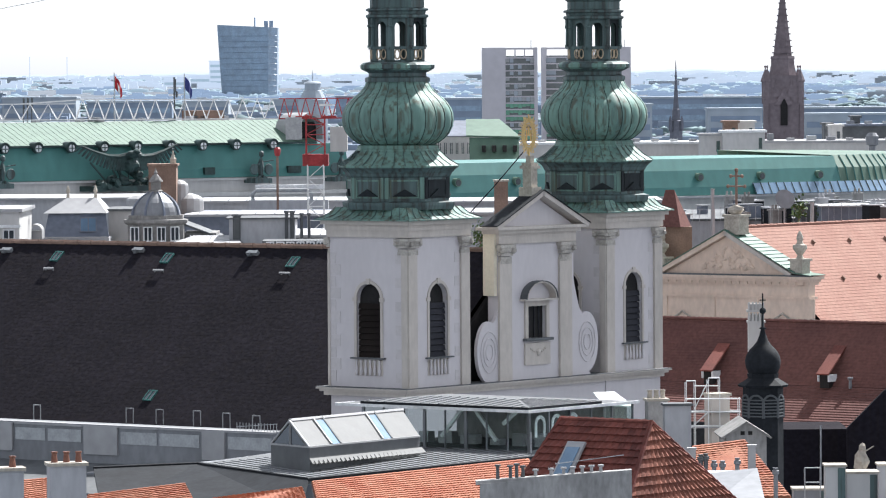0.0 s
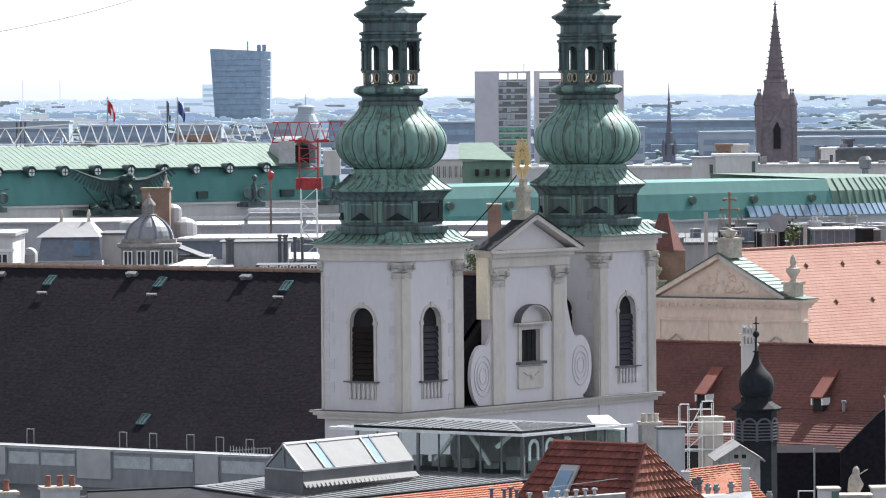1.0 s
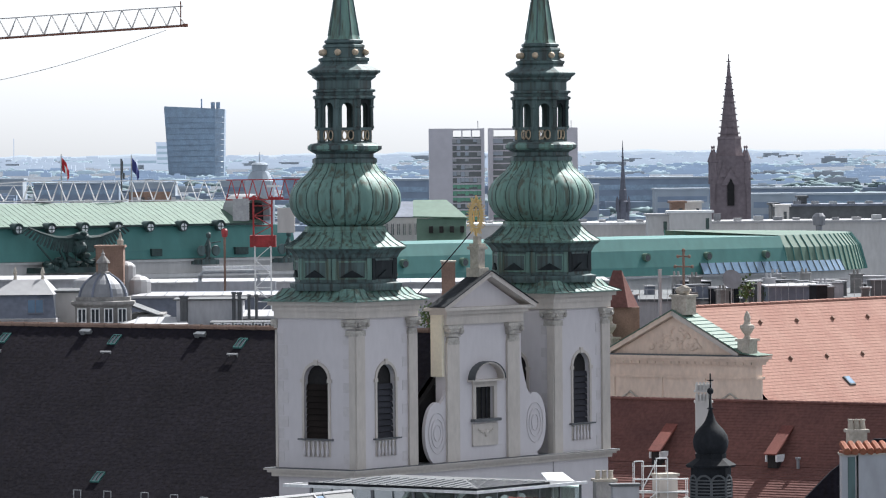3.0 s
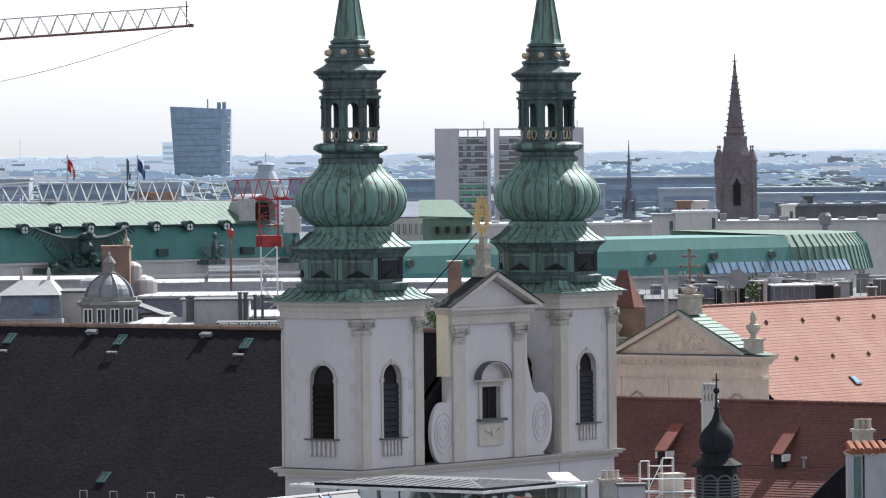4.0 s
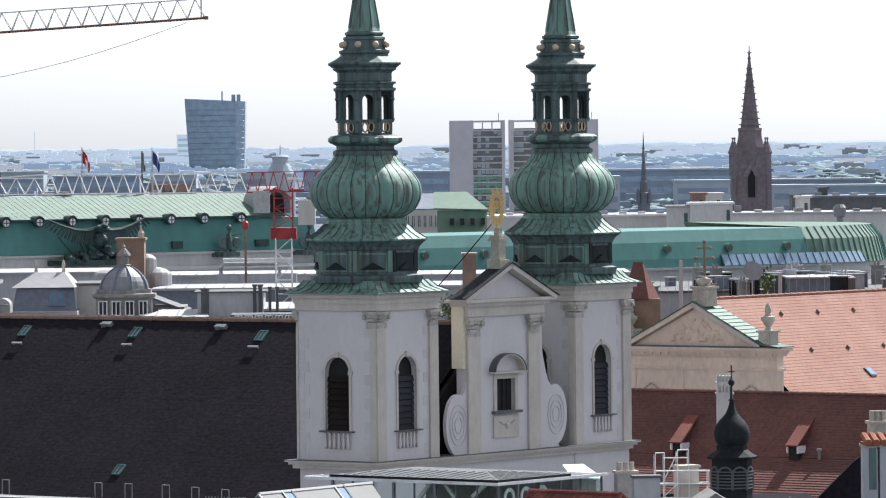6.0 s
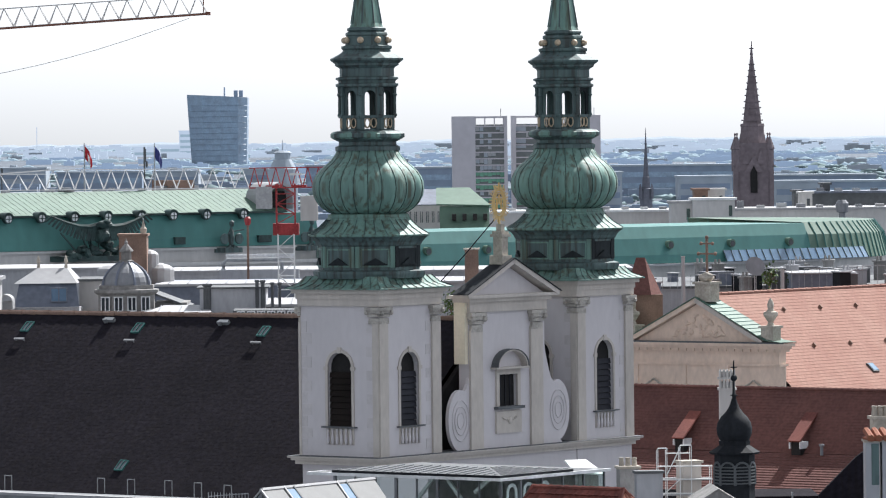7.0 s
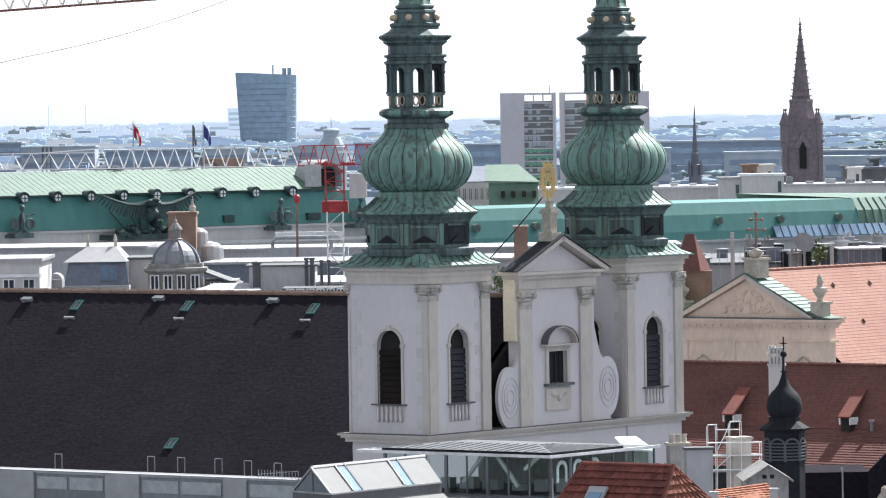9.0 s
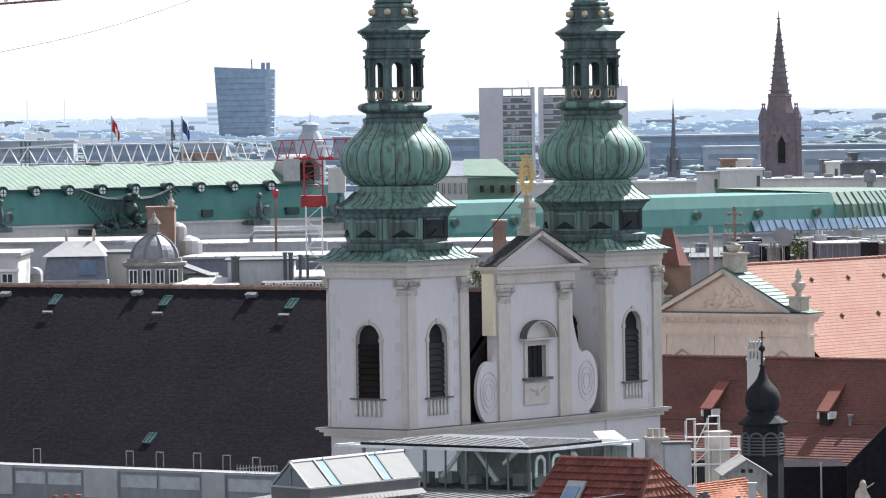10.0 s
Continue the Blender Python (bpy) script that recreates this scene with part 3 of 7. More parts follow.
for a, b in ((CB0, CB0 + 1.15), (CB1 - 1.5, CB1 - 0.35)):
    pl = B()
    box(pl, a, b, -0.15, 0.02, CORN, 37.3)
    po = part("pilaster", pl, CREAM, church)
    cp = B()
    mid = (a + b) / 2
    for zz, hw, dp in ((37.2, 0.55, 0.18), (37.4, 0.5, 0.2), (37.65, 0.58, 0.25), (37.9, 0.64, 0.3), (38.1, 0.72, 0.36)):
        box(cp, mid - hw, mid + hw, -dp, 0.02, zz, zz + 0.2)
    for s in (-1, 1):
        lump(cp, (mid + s * 0.55, -0.32, 37.95), (0.18, 0.18, 0.2), 5, 0.1, 1)
    part("capital", cp, CAPSTONE, po, "weathered stone capital")
fr = B()
box(fr, CB0 - 0.06, CB1 + 0.06, -0.16, 0.8, 38.32, 38.9)
box(fr, CB0 - 0.3, CB1 + 0.3, -0.34, 0.9, 38.9, 39.12)
part("centre_frieze", fr, CREAM, church)
st = B()
box(st, CB0 - 0.25, CB0 - 0.005, 0.05, 0.85, 35.4, 39.1)
part("flank_block", st, YELLOW, church, "warm cream flank of the centre bay")
# pediment
pd = B()
prism(pd, [(CB0 - 0.1, 39.22), (CB1 + 0.1, 39.22), (CM, 40.95)], 0.0, 0.9)
pedi = part("pediment", pd, WHITE, church, "white triangular pediment")
pb = B()
box(pb, CB0 - 0.75, CB1 + 0.75, -0.55, 1.0, 39.12, 39.3)
part("pediment_base", pb, CREAM, pedi)
for s in (-1, 1):
    rk = B()
    xe = CM + s * 4.45
    solid(rk, [(xe, -0.6, 39.36), (xe, 0.5, 39.36), (CM, 0.5, 41.3), (CM, -0.6, 41.3)], 0.26)
    part("raking_cornice", rk, CREAM, pedi)
    rr = B()
    solid(rr, [(xe + s * 0.08, -0.66, 39.38), (xe + s * 0.08, 0.55, 39.38), (CM, 0.55, 41.36), (CM, -0.66, 41.36)], 0.05)
    part("pediment_roof", rr, SLATEDARK, pedi, "dark sheet-metal pediment roof")
# rectangular window with segmental hood
wn_ = B()
for x0, x1, z0, z1 in ((-1.15, -0.87, 32.85, 35.0), (0.87, 1.15, 32.85, 35.0), (-0.87, 0.87, 34.7, 35.0)):
    box(wn_, CM + x0, CM + x1, -0.1, 0.03, z0, z1)
box(wn_, CM - 1.2, CM + 1.2, -0.12, 0.03, 31.35, 32.6)
cwin = part("window", wn_, CREAM, church, "cream surround of the centre window")
sl = B()
box(sl, CM - 1.3, CM + 1.3, -0.3, 0.1, 32.72, 32.88)
part("sill", sl, ZINCDARK, cwin)
hd = B()
arch_band(hd, CM, 2.7, 35.12, 35.12, -0.45, 0.03, 0.12)
FLATTEN = Matrix.Translation((0, 0, 35.12)) @ Matrix.Diagonal((1, 1, 0.68, 1)) @ Matrix.Translation((0, 0, -35.12))
bmesh.ops.transform(hd, matrix=FLATTEN, verts=hd.verts)
box(hd, CM - 1.6, CM + 1.6, -0.45, 0.03, 35.02, 35.13)
part("hood", hd, CREAM, cwin, "half-round window hood")
hf = B()
arch_band(hf, CM, 2.96, 35.12, 35.12, -0.5, 0.03, 0.05)
bmesh.ops.transform(hf, matrix=FLATTEN, verts=hf.verts)
part("hood_flashing", hf, ZINCDARK, cwin, "dark lead flashing")
gl = B()
box(gl, CM - 0.9, CM + 0.9, 0.2, 0.24, 32.86, 34.72)
part("pane", gl, DARKGAP, cwin, "dark window")
for xx in (-0.45, 0.0, 0.45):
    mu = B()
    box(mu, CM + xx - 0.03, CM + xx + 0.03, 0.14, 0.19, 32.88, 34.7)
    part("mullion", mu, LOUVRE, cwin)
ga = B()
lump(ga, (CM, -0.16, 32.05), (0.16, 0.1, 0.22), 1, 0.3, 2)
for i in range(1, 5):
    for sg_ in (-1, 1):
        lump(ga, (CM + sg_ * i * 0.17, -0.14, 32.22 - 0.1 * math.sin(i * 0.9)), (0.11, 0.07, 0.07), i, 0.3, 1)
part("garland", ga, CREAM, cwin, "carved stone garland")
# volutes
for s, ux, dz_ in ((-1, CB0 + 0.45, -0.22), (1, CB1 - 0.02, 0.0)):
    vo = B()
    out = []
    for i in range(20):
        a = radians(-80 + 200 * i / 19)
        out.append((1.3 + 1.12 * math.cos(a), CORN + 1.95 + dz_ + 1.75 * math.sin(a)))
    out = [(0.0, CORN), (1.75, CORN)] + [p for p in out if p[0] > 0.75] + [(0.72, CORN + 3.75 + dz_), (0.55, CORN + 4.0 + dz_), (0.3, CORN + 4.7), (0.08, CORN + 5.4), (0.0, CORN + 6.0)]
    prism(vo, [(ux + s * x, z) for x, z in out], 0.0, 0.22)
    v = part("volute", vo, WHITE, church, "white scrolled volute beside the centre bay")
    for q, rad in enumerate((0.8, 0.56, 0.32)):
        rg = B()
        pts = [(ux + s * (1.3 + rad * math.cos(a)), -0.03, CORN + 1.95 + dz_ + rad * 1.45 * math.sin(a)) for a in [2 * math.pi * i / 20 for i in range(21)]]
        tube(rg, pts, 0.025, 0.025, 5)
        part("scroll", rg, WHITE, v)
# pedestal and gilded sunburst
pe = B()
PX = CM - 0.4
for z0, z1, hw in ((40.9, 41.5, 0.46), (41.5, 42.55, 0.3), (42.55, 42.72, 0.42), (42.72, 42.88, 0.34), (42.88, 43.3, 0.17)):
    box(pe, PX - hw, PX + hw, 0.08 - hw, 0.08 + hw, z0, z1)
part("pedestal", pe, STONE, church, "stone pedestal on the pediment")
sb = B()
CZ = 44.47
SBM = pose(CM - 0.5, 0.08, 0, 0, 0, -40)
for i in range(36):
    a = 2 * math.pi * i / 36
    L = (1.0, 0.84, 0.93)[i % 3]
    a1 = Vector((0.36 * math.cos(a), 0, CZ + 0.74 * math.sin(a)))
    a2 = Vector((0.60 * L * math.cos(a), 0, CZ + 1.18 * L * math.sin(a)))
    bar(sb, SBM @ a1, SBM @ a2, 0.042)
for i in range(24):
    a, b = 2 * math.pi * i / 24, 2 * math.pi * (i + 1) / 24
    for ra, rb_, th in ((0.37, 0.76, 0.075), (0.27, 0.62, 0.06)):
        bar(sb, SBM @ Vector((ra * math.cos(a), 0, CZ + rb_ * math.sin(a))), SBM @ Vector((ra * math.cos(b), 0, CZ + rb_ * math.sin(b))), th)
for x in (-0.13, 0.13):
    bar(sb, SBM @ Vector((x, 0, CZ - 0.35)), SBM @ Vector((x, 0, CZ + 0.3)), 0.05)
bar(sb, SBM @ Vector((-0.13, 0, CZ)), SBM @ Vector((0.13, 0, CZ)), 0.05)
bar(sb, SBM @ Vector((0, 0, CZ)), SBM @ Vector((0, 0, CZ + 0.5)), 0.05)
bar(sb, SBM @ Vector((-0.1, 0, CZ + 0.38)), SBM @ Vector((0.1, 0, CZ + 0.38)), 0.04)
bar(sb, SBM @ Vector((0, 0, 43.1)), SBM @ Vector((0, 0, CZ - 0.7)), 0.07)
part("sunburst", sb, GOLD, church, "gilded sunburst with rays")

# nave roof
NB, RU, RZ, EU, EZ = 70.0, 12.3, 37.85, 0.0, 27.7
nw = B()
box(nw, 0.6, FULL - 0.6, T - 0.1, NB - 0.3, 0, EZ - 0.1)
part("nave_wall", nw, WHITE, church)
gbl = B()
prism(gbl, [(0.6, EZ - 0.1), (FULL - 0.6, EZ - 0.1), (RU, RZ - 0.25)], NB - 0.6, NB - 0.2)
part("gable", gbl, WHITE, church)
# added end gable, coloured dark to match the nave roof in the gap
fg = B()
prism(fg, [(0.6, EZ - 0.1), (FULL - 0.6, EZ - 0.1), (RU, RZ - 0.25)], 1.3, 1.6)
part("front_gable", fg, DARKGAP, church, "plain dark gable closing the nave roof between the towers")
for s in (-1, 1):
    rf = B()
    n = 60
    xe = EU - 0.4 if s < 0 else 2 * RU + 0.4
    ze = EZ - 0.4 * 0.825
    line = []
    for i in range(n):
        # tile courses, each lapping a little over the one below
        f0, f1 = i / n, (i + 1) / n
        line += [(xe + (RU - xe) * f0, ze + (RZ - ze) * f0 + 0.002), (xe + (RU - xe) * f1, ze + (RZ - ze) * f1)]
    cols = [[rf.verts.new((x, y, z)) for x, z in line] for y in (1.6, 20, 45, NB)]
    for c0, c1 in zip(cols, cols[1:]):
        for i in range(len(line) - 1):
            rf.faces.new((c0[i], c0[i + 1], c1[i + 1], c1[i]))
    nroof = part("nave_roof", rf, BLACKTILE, church, "steep nave roof of blackened tiles")
    if s < 0:
        left_roof = nroof
for i in range(64):
    rt = B()
    y0 = 1.7 + i * (NB - 2) / 64
    lathe(rt, [(y0, 0.2), (y0 + (NB - 2) / 64 + 0.04, 0.16)], 8, 0, 0, 0, False)
    bmesh.ops.transform(rt, matrix=pose(RU, 0, RZ - 0.02, -90, 0, 0) @ pose(0, 0, 0), verts=rt.verts)
    part("ridge_tile", rt, BRICKBROWN, left_roof, "grey-brown ridge tile")
SL = (RZ - EZ) / (RU - EU)


def on_roof(u, w):
    """A pose on the nave roof's slope, z outwards, x up the slope."""
    return pose(u, w, EZ + SL * u, 0, -math.degrees(math.atan(SL)), 0)


SKYL = [(11.27, 35.51), (11.29, 26.73), (11.2, 16.95), (2.11, 20.33)]
for u, w in SKYL:
    m = on_roof(u, w)
    fb = B()
    for x0, x1, y0, y1 in ((-0.42, 0.42, -0.32, -0.27), (-0.42, 0.42, 0.27, 0.32), (-0.42, -0.37, -0.27, 0.27), (0.37, 0.42, -0.27, 0.27), (-0.37, 0.37, -0.02, 0.02)):
        box(fb, x0, x1, y0, y1, 0, 0.1, m)
    fo = part("roof_window", fb, COPPERTEAL, church, "small teal-framed roof window")
    pn = B()
    box(pn, -0.37, 0.37, -0.27, 0.27, 0.02, 0.06, m)
    part("pane", pn, GLASSDARK, fo)
BARS = [(10.32, 35.28), (10.35, 26.57), (10.35, 16.84)]
for u, w in BARS:
    m = on_roof(u, w)
    fb = B()
    box(fb, -0.06, 0.06, -0.4, 0.4, 0.12, 0.2, m)
    box(fb, -0.03, 0.03, -0.34, -0.28, 0, 0.14, m)
    box(fb, -0.03, 0.03, 0.28, 0.34, 0, 0.14, m)
    part("roof_step", fb, PALEROOF, church, "pale roof step")
STUB = [(11.59, 39.81), (11.77, 29.32), (11.71, 20.37)]
for u, w in STUB:
    m = on_roof(u, w)
    fb = B()
    box(fb, -0.12, 0.12, -0.38, 0.38, 0, 0.22, m)
    box(fb, -0.2, -0.1, 0.1, 0.36, 0, 0.3, m)
    part("roof_vent", fb, GREYMETAL, church, "weathered grey roof vent")
HOOP = [(0.29, 27.49), (0.33, 20.39), (0.33, 18.12), (0.34, 15.34), (0.27, 13.1), (0.19, 10.84)]
for u, w in HOOP:
    hb = B()
    z = EZ + SL * u
    bar(hb, (u, w - 0.27, z), (u, w - 0.27, z + 0.85), 0.03)
    bar(hb, (u, w + 0.27, z), (u, w + 0.27, z + 0.85), 0.03)
    bar(hb, (u, w - 0.27, z + 0.85), (u, w + 0.27, z + 0.85), 0.03)
    part("ladder_hoop", hb, GREYMETAL, church, "grey ladder hoop at the eaves")

# lightning cable from the sunburst down to the roof
wire = thing("lightning_cable", (0, 0, 0), 0, "thin dark lightning cable slung from the gilded sunburst", "cable")
b = B()
tube(b, [(4.62, 309.7, 43.75), (2.77, 316.0, 41.4), (0.34, 324.0, 38.52)], 0.035, 0.035, 5)
part("cable", b, SLATEDARK, wire)

# ---- long ministry with a copper mansard, far behind the church ----
mini = thing("ministry_building", (-33.56, 600.0, 0), 38.0, "long government building with a teal copper mansard roof", "building")
EV, TB, TP, SPL = 40.43, 36.6, 42.9, 29.0
wl = B()
box(wl, -75, SPL, 1.2, 22, 0, TB)
part("wall", wl, PALEWALL, mini, "pale stone wall below the mansard")
co = B()
box(co, -75, SPL, 0.5, 1.4, TB - 2.1, TB - 1.7)
box(co, -75, SPL, 0.7, 1.4, TB - 0.35, TB - 0.1)
part("cornice", co, PALEWALL, mini)
ma = B()
prof_ = [(0.6, TB - 0.05), (0.75, TB + 0.9), (1.2, TB + 2.6), (1.5, EV - 0.25)]
prism(ma, [(-x, z) for x, z in prof_] + [(-20, EV - 0.25), (-20, TB - 0.05)], -75, SPL, Matrix.Rotation(radians(-90), 4, "Z"))
man = part("mansard", ma, COPPERTEAL, mini, "teal copper mansard slope")
up = B()
solid(up, [(-75, 1.2, EV), (SPL - 4.2, 1.2, EV), (SPL - 4.2, 7.2, TP), (-75, 7.2, TP)], 0.2)
uo = part("upper_roof", up, COPPERPALE, mini, "pale green sheet-copper upper roof slope")
for i in range(120):
    x = -72 + i * 0.8
    if x < SPL - 4.4:
        sm = B()
        bar(sm, (x, 1.2, EV + 0.01), (x, 7.2, TP + 0.01), 0.025)
        part("seam", sm, COPPERPALE, uo)
tp = B()
box(tp, -75, SPL - 4, 7.2, 18, EV - 0.2, TP - 0.05)
part("flat_top", tp, ZINC, mini)
gu = B()
box(gu, -75, SPL - 4.2, 1.0, 1.25, EV - 0.22, EV - 0.02)
part("gutter", gu, BRONZE, mini)
for s in [-22.21, -17.84, -13.5, -9.12, -4.77, -0.31, 4.2, 8.59, 13.17, 18.28]:
    ey = B()
    lathe(ey, [(0, 0.54), (0.5, 0.54)], 16, 0, 0, 0, False)
    bmesh.ops.transform(ey, matrix=pose(s, 1.0, EV - 0.32, 90, 0, 0), verts=ey.verts)
    eo = part("bullseye_window", ey, BRONZE, mini, "dark round bullseye dormer")
    hd = B()
    arch_band(hd, s, 1.08, EV - 0.3, EV - 0.3, 0.42, 1.6, 0.16)
    part("hood", hd, BRONZE, eo)
    pn = B()
    lathe(pn, [(0, 0.40), (0.1, 0.40)], 16, 0, 0, 0, False)
    bmesh.ops.transform(pn, matrix=pose(s, 0.52, EV - 0.32, 90, 0, 0), verts=pn.verts)
    part("pane", pn, FLAGWHITE, eo, "bright round pane")
    mu = B()
    box(mu, s - 0.05, s + 0.05, 0.38, 0.44, EV - 0.72, EV + 0.08)
    box(mu, s - 0.4, s + 0.4, 0.38, 0.44, EV - 0.37, EV - 0.27)
    part("glazing_bar", mu, BRONZE, eo)
for s, w in ((21.15, 0.9), (9.38, 0.7)):
    dm = B()
    box(dm, s - w, s + w, 0.35, 1.4, TB + 0.3, TB + 1.1)
    part("roof_hatch", dm, BRONZE, mini)
# barrel dormer next to the crane
bd = B()
x0 = SPL - 7.0
arch_band(bd, x0 + 1.8, 3.2, EV + 0.2, EV + 1.3, 0.8, 5.0, 0.35)
part("barrel_dormer", bd, PALEROOF, mini, "pale barrel-roofed dormer")
bk = B()
box(bk, x0 + 0.2, x0 + 3.4, 2.0, 2.4, EV, EV + 2.2)
# dark block stands in for the dormer's shaded inside
part("dormer_front", bk, DARKGAP, mini)
# lower wing
LV, LB, EAST = 37.6, 33.2, 104.0
lw = B()
box(lw, SPL, EAST - 2, 1.5, 22, 0, LB)
part("wing_wall", lw, PALEWALL, mini)
lm = B()
prof_ = [(0.0, LB), (0.15, LB + 1.0), (0.8, LB + 3.0), (1.5, LV)]
prism(lm, [(-x, z) for x, z in prof_] + [(-20, LV), (-20, LB)], SPL, EAST, Matrix.Rotation(radians(-90), 4, "Z"))
part("wing_mansard", lm, COPPERTEAL, mini, "teal copper mansard of the lower wing")
gl = B()
box(gl, SPL, EAST + 3, -0.5, 0.3, LB - 0.28, LB - 0.06)
part("wing_gutter", gl, PALEROOF, mini, "bright gutter edge")
for s in [44.35, 53.23, 81.29, 91.1, 100.55]:
    ey = B()
    lathe(ey, [(0, 0.5), (1.2, 0.5)], 16, 0, 0, 0, False)
    bmesh.ops.transform(ey, matrix=pose(s, 1.2, LB + 2.2, 90, 0, 0), verts=ey.verts)
    eo = part("bullseye_window", ey, COPPERPALE, mini, "round copper bullseye dormer")
    pn = B()
    lathe(pn, [(0, 0.36), (0.04, 0.36)], 16, 0, 0, 0, False)
    bmesh.ops.transform(pn, matrix=pose(s, 0.0, LB + 2.15, 90, 0, 0), verts=pn.verts)
    part("pane", pn, GLASSDARK, eo)
# rounded corner turning away, with seams
kc = B()
ncol = 24
ring0, ring1, ring2 = [], [], []
for i in range(ncol + 1):
    a = radians(-90 + 130 * i / ncol)
    cx, cy, R0 = EAST, 30.0, 30.0
    for ring, rr, z in ((ring0, R0, LB), (ring1, R0 - 0.8, LB + 3.0), (ring2, R0 - 2.0, LV + 0.1)):
        ring.append(kc.verts.new((cx + rr * math.cos(a), cy + rr * math.sin(a), z)))
for p, q in ((ring0, ring1), (ring1, ring2)):
    for i in range(ncol):
        kc.faces.new((p[i], p[i + 1], q[i + 1], q[i]))
kc.faces.new(ring2)
kc.faces.new(ring0[::-1])
cor = part("corner_mansard", kc, COPPERPALE, mini, "pale green copper roof rounding the corner")
for i in range(2 * ncol + 1):
    a = radians(-90 + 130 * i / (2 * ncol))
    sm = B()
    pts = [(EAST + rr * math.cos(a), 30.0 + rr * math.sin(a), z) for rr, z in ((30.03, LB), (29.23, LB + 3.0), (28.03, LV + 0.1))]
    tube(sm, pts, 0.09, 0.09, 4)
    part("seam", sm, COPPERTEAL, cor)
cwl = B()
lathe(cwl, [(0, 29.2), (LB - 0.02, 29.2)], 48, 0, EAST, 30.0)
part("corner_wall", cwl, PALEWALL, mini)
# glazed strip at the foot of the wing roof
def wing_edge(d, off, z):
    """A point above the wing's eave line, d metres along it and off metres out from it."""
    if d <= EAST:
        return Vector((d, -off, z))
    a = (d - EAST) / 30.0
    return Vector((EAST + (30 + off) * math.sin(a), 30 - (30 + off) * math.cos(a), z))


gs0, gs1, bays = 89.62, 114.6, 20
gso = None
for i in range(bays):
    d0, d1 = gs0 + (gs1 - gs0) * i / bays, gs0 + (gs1 - gs0) * (i + 1) / bays
    gsb = B()
    solid(gsb, [wing_edge(d0, 0.65, LB + 0.05), wing_edge(d1, 0.65, LB + 0.05), wing_edge(d1, -0.1, LB + 1.35), wing_edge(d0, -0.1, LB + 1.35)], 0.08)
    pane_ = part("pane" if gso else "glazed_strip", gsb, GLASSSKY, gso or mini, "" if gso else "sloping blue glazed strip")
    gso = gso or pane_
for i in range(bays + 1):
    d0 = gs0 + (gs1 - gs0) * i / bays
    gb = B()
    bar(gb, wing_edge(d0, 0.68, LB + 0.08), wing_edge(d0, -0.08, LB + 1.4), 0.05)
    part("glazing_bar", gb, BRONZE, gso)
# roof clutter on the ridge
random.seed(4)
for i in range(26):
    x = random.uniform(-40, SPL - 6)
    h = random.choice((0.25, 0.35, 0.5))
    cb = B()
    box(cb, x, x + random.uniform(0.3, 1.2), 9, 10, TP - 0.1, TP + h)
    part("ridge_box", cb, random.choice((PALEROOF, GREYMETAL, GREYMETAL, ZINCDARK)), mini)
hb = B()
hx, hz_ = 15.69, TP
box(hb, hx - 1.9, hx + 1.9, 9, 12, hz_ - 0.1, hz_ + 1.1)
part("roof_hut", hb, BRICKBROWN, mini, "brown roof hut")

# bronze double-winged eagle over trophies
eagle = thing("eagle_monument", (-33.56, 600.0, 0), 38.0, "dark bronze spread-winged bird monument on the parapet", "monument")
ex, ez = -2.46, 39.18
eb = B()
lump(eb, (ex, -1.2, ez - 0.9), (1.0, 0.9, 1.0), 1, 0.3, 3)
lump(eb, (ex, -1.9, ez + 0.2), (0.9, 0.6, 0.5), 2, 0.3, 2)
lump(eb, (ex, -2.4, ez + 0.45), (0.4, 0.5, 0.32), 3, 0.2, 2)
for s in (-1, 1):
    edge = [Vector((ex + s * x, -1.5 + 0.1 * x, ez + z)) for x, z in ((0.5, 0.1), (1.6, -0.05), (3.0, 0.05), (4.6, 0.5), (6.3, 1.15))]
    tube(eb, edge, 0.34, 0.1, 6)
    for i in range(17):
        f = i / 16 * 3.999
        root = edge[int(f)].lerp(edge[int(f) + 1], f % 1)
        tip = root + Vector((s * (0.25 + 0.55 * i / 16), 0.1 + 0.02 * (i % 2), -1.75 + 1.1 * (i / 16) ** 1.5))
        solid(eb, [root + Vector((-0.22, 0.02 * (i % 2), 0)), root + Vector((0.22, 0.02 * (i % 2), 0)), tip + Vector((0.13, 0, 0.1)), tip, tip + Vector((-0.13, 0, 0.1))], 0.08)
random.seed(8)
for i in range(34):
    f = random.uniform(-1, 1)
    lump(eb, (ex + 0.2 + f * 4.2, random.uniform(-1.6, 0.0), TB - 0.9 + random.uniform(0, 2.6) * (1 - abs(f) * 0.75)), (random.uniform(0.3, 0.8), 0.5, random.uniform(0.25, 0.6)), i, 0.5, 1)
for i in range(12):
    f = random.uniform(-1, 1)
    bar(eb, (ex + f * 3, -0.8, TB - 0.6), (ex + f * 6.0, -0.9, TB + random.uniform(0.6, 2.4)), 0.1)
box(eb, ex - 5.2, ex + 4.2, -1.6, 1.4, TB - 1.3, TB - 0.7)
part("bird", eb, BRONZE, eagle)
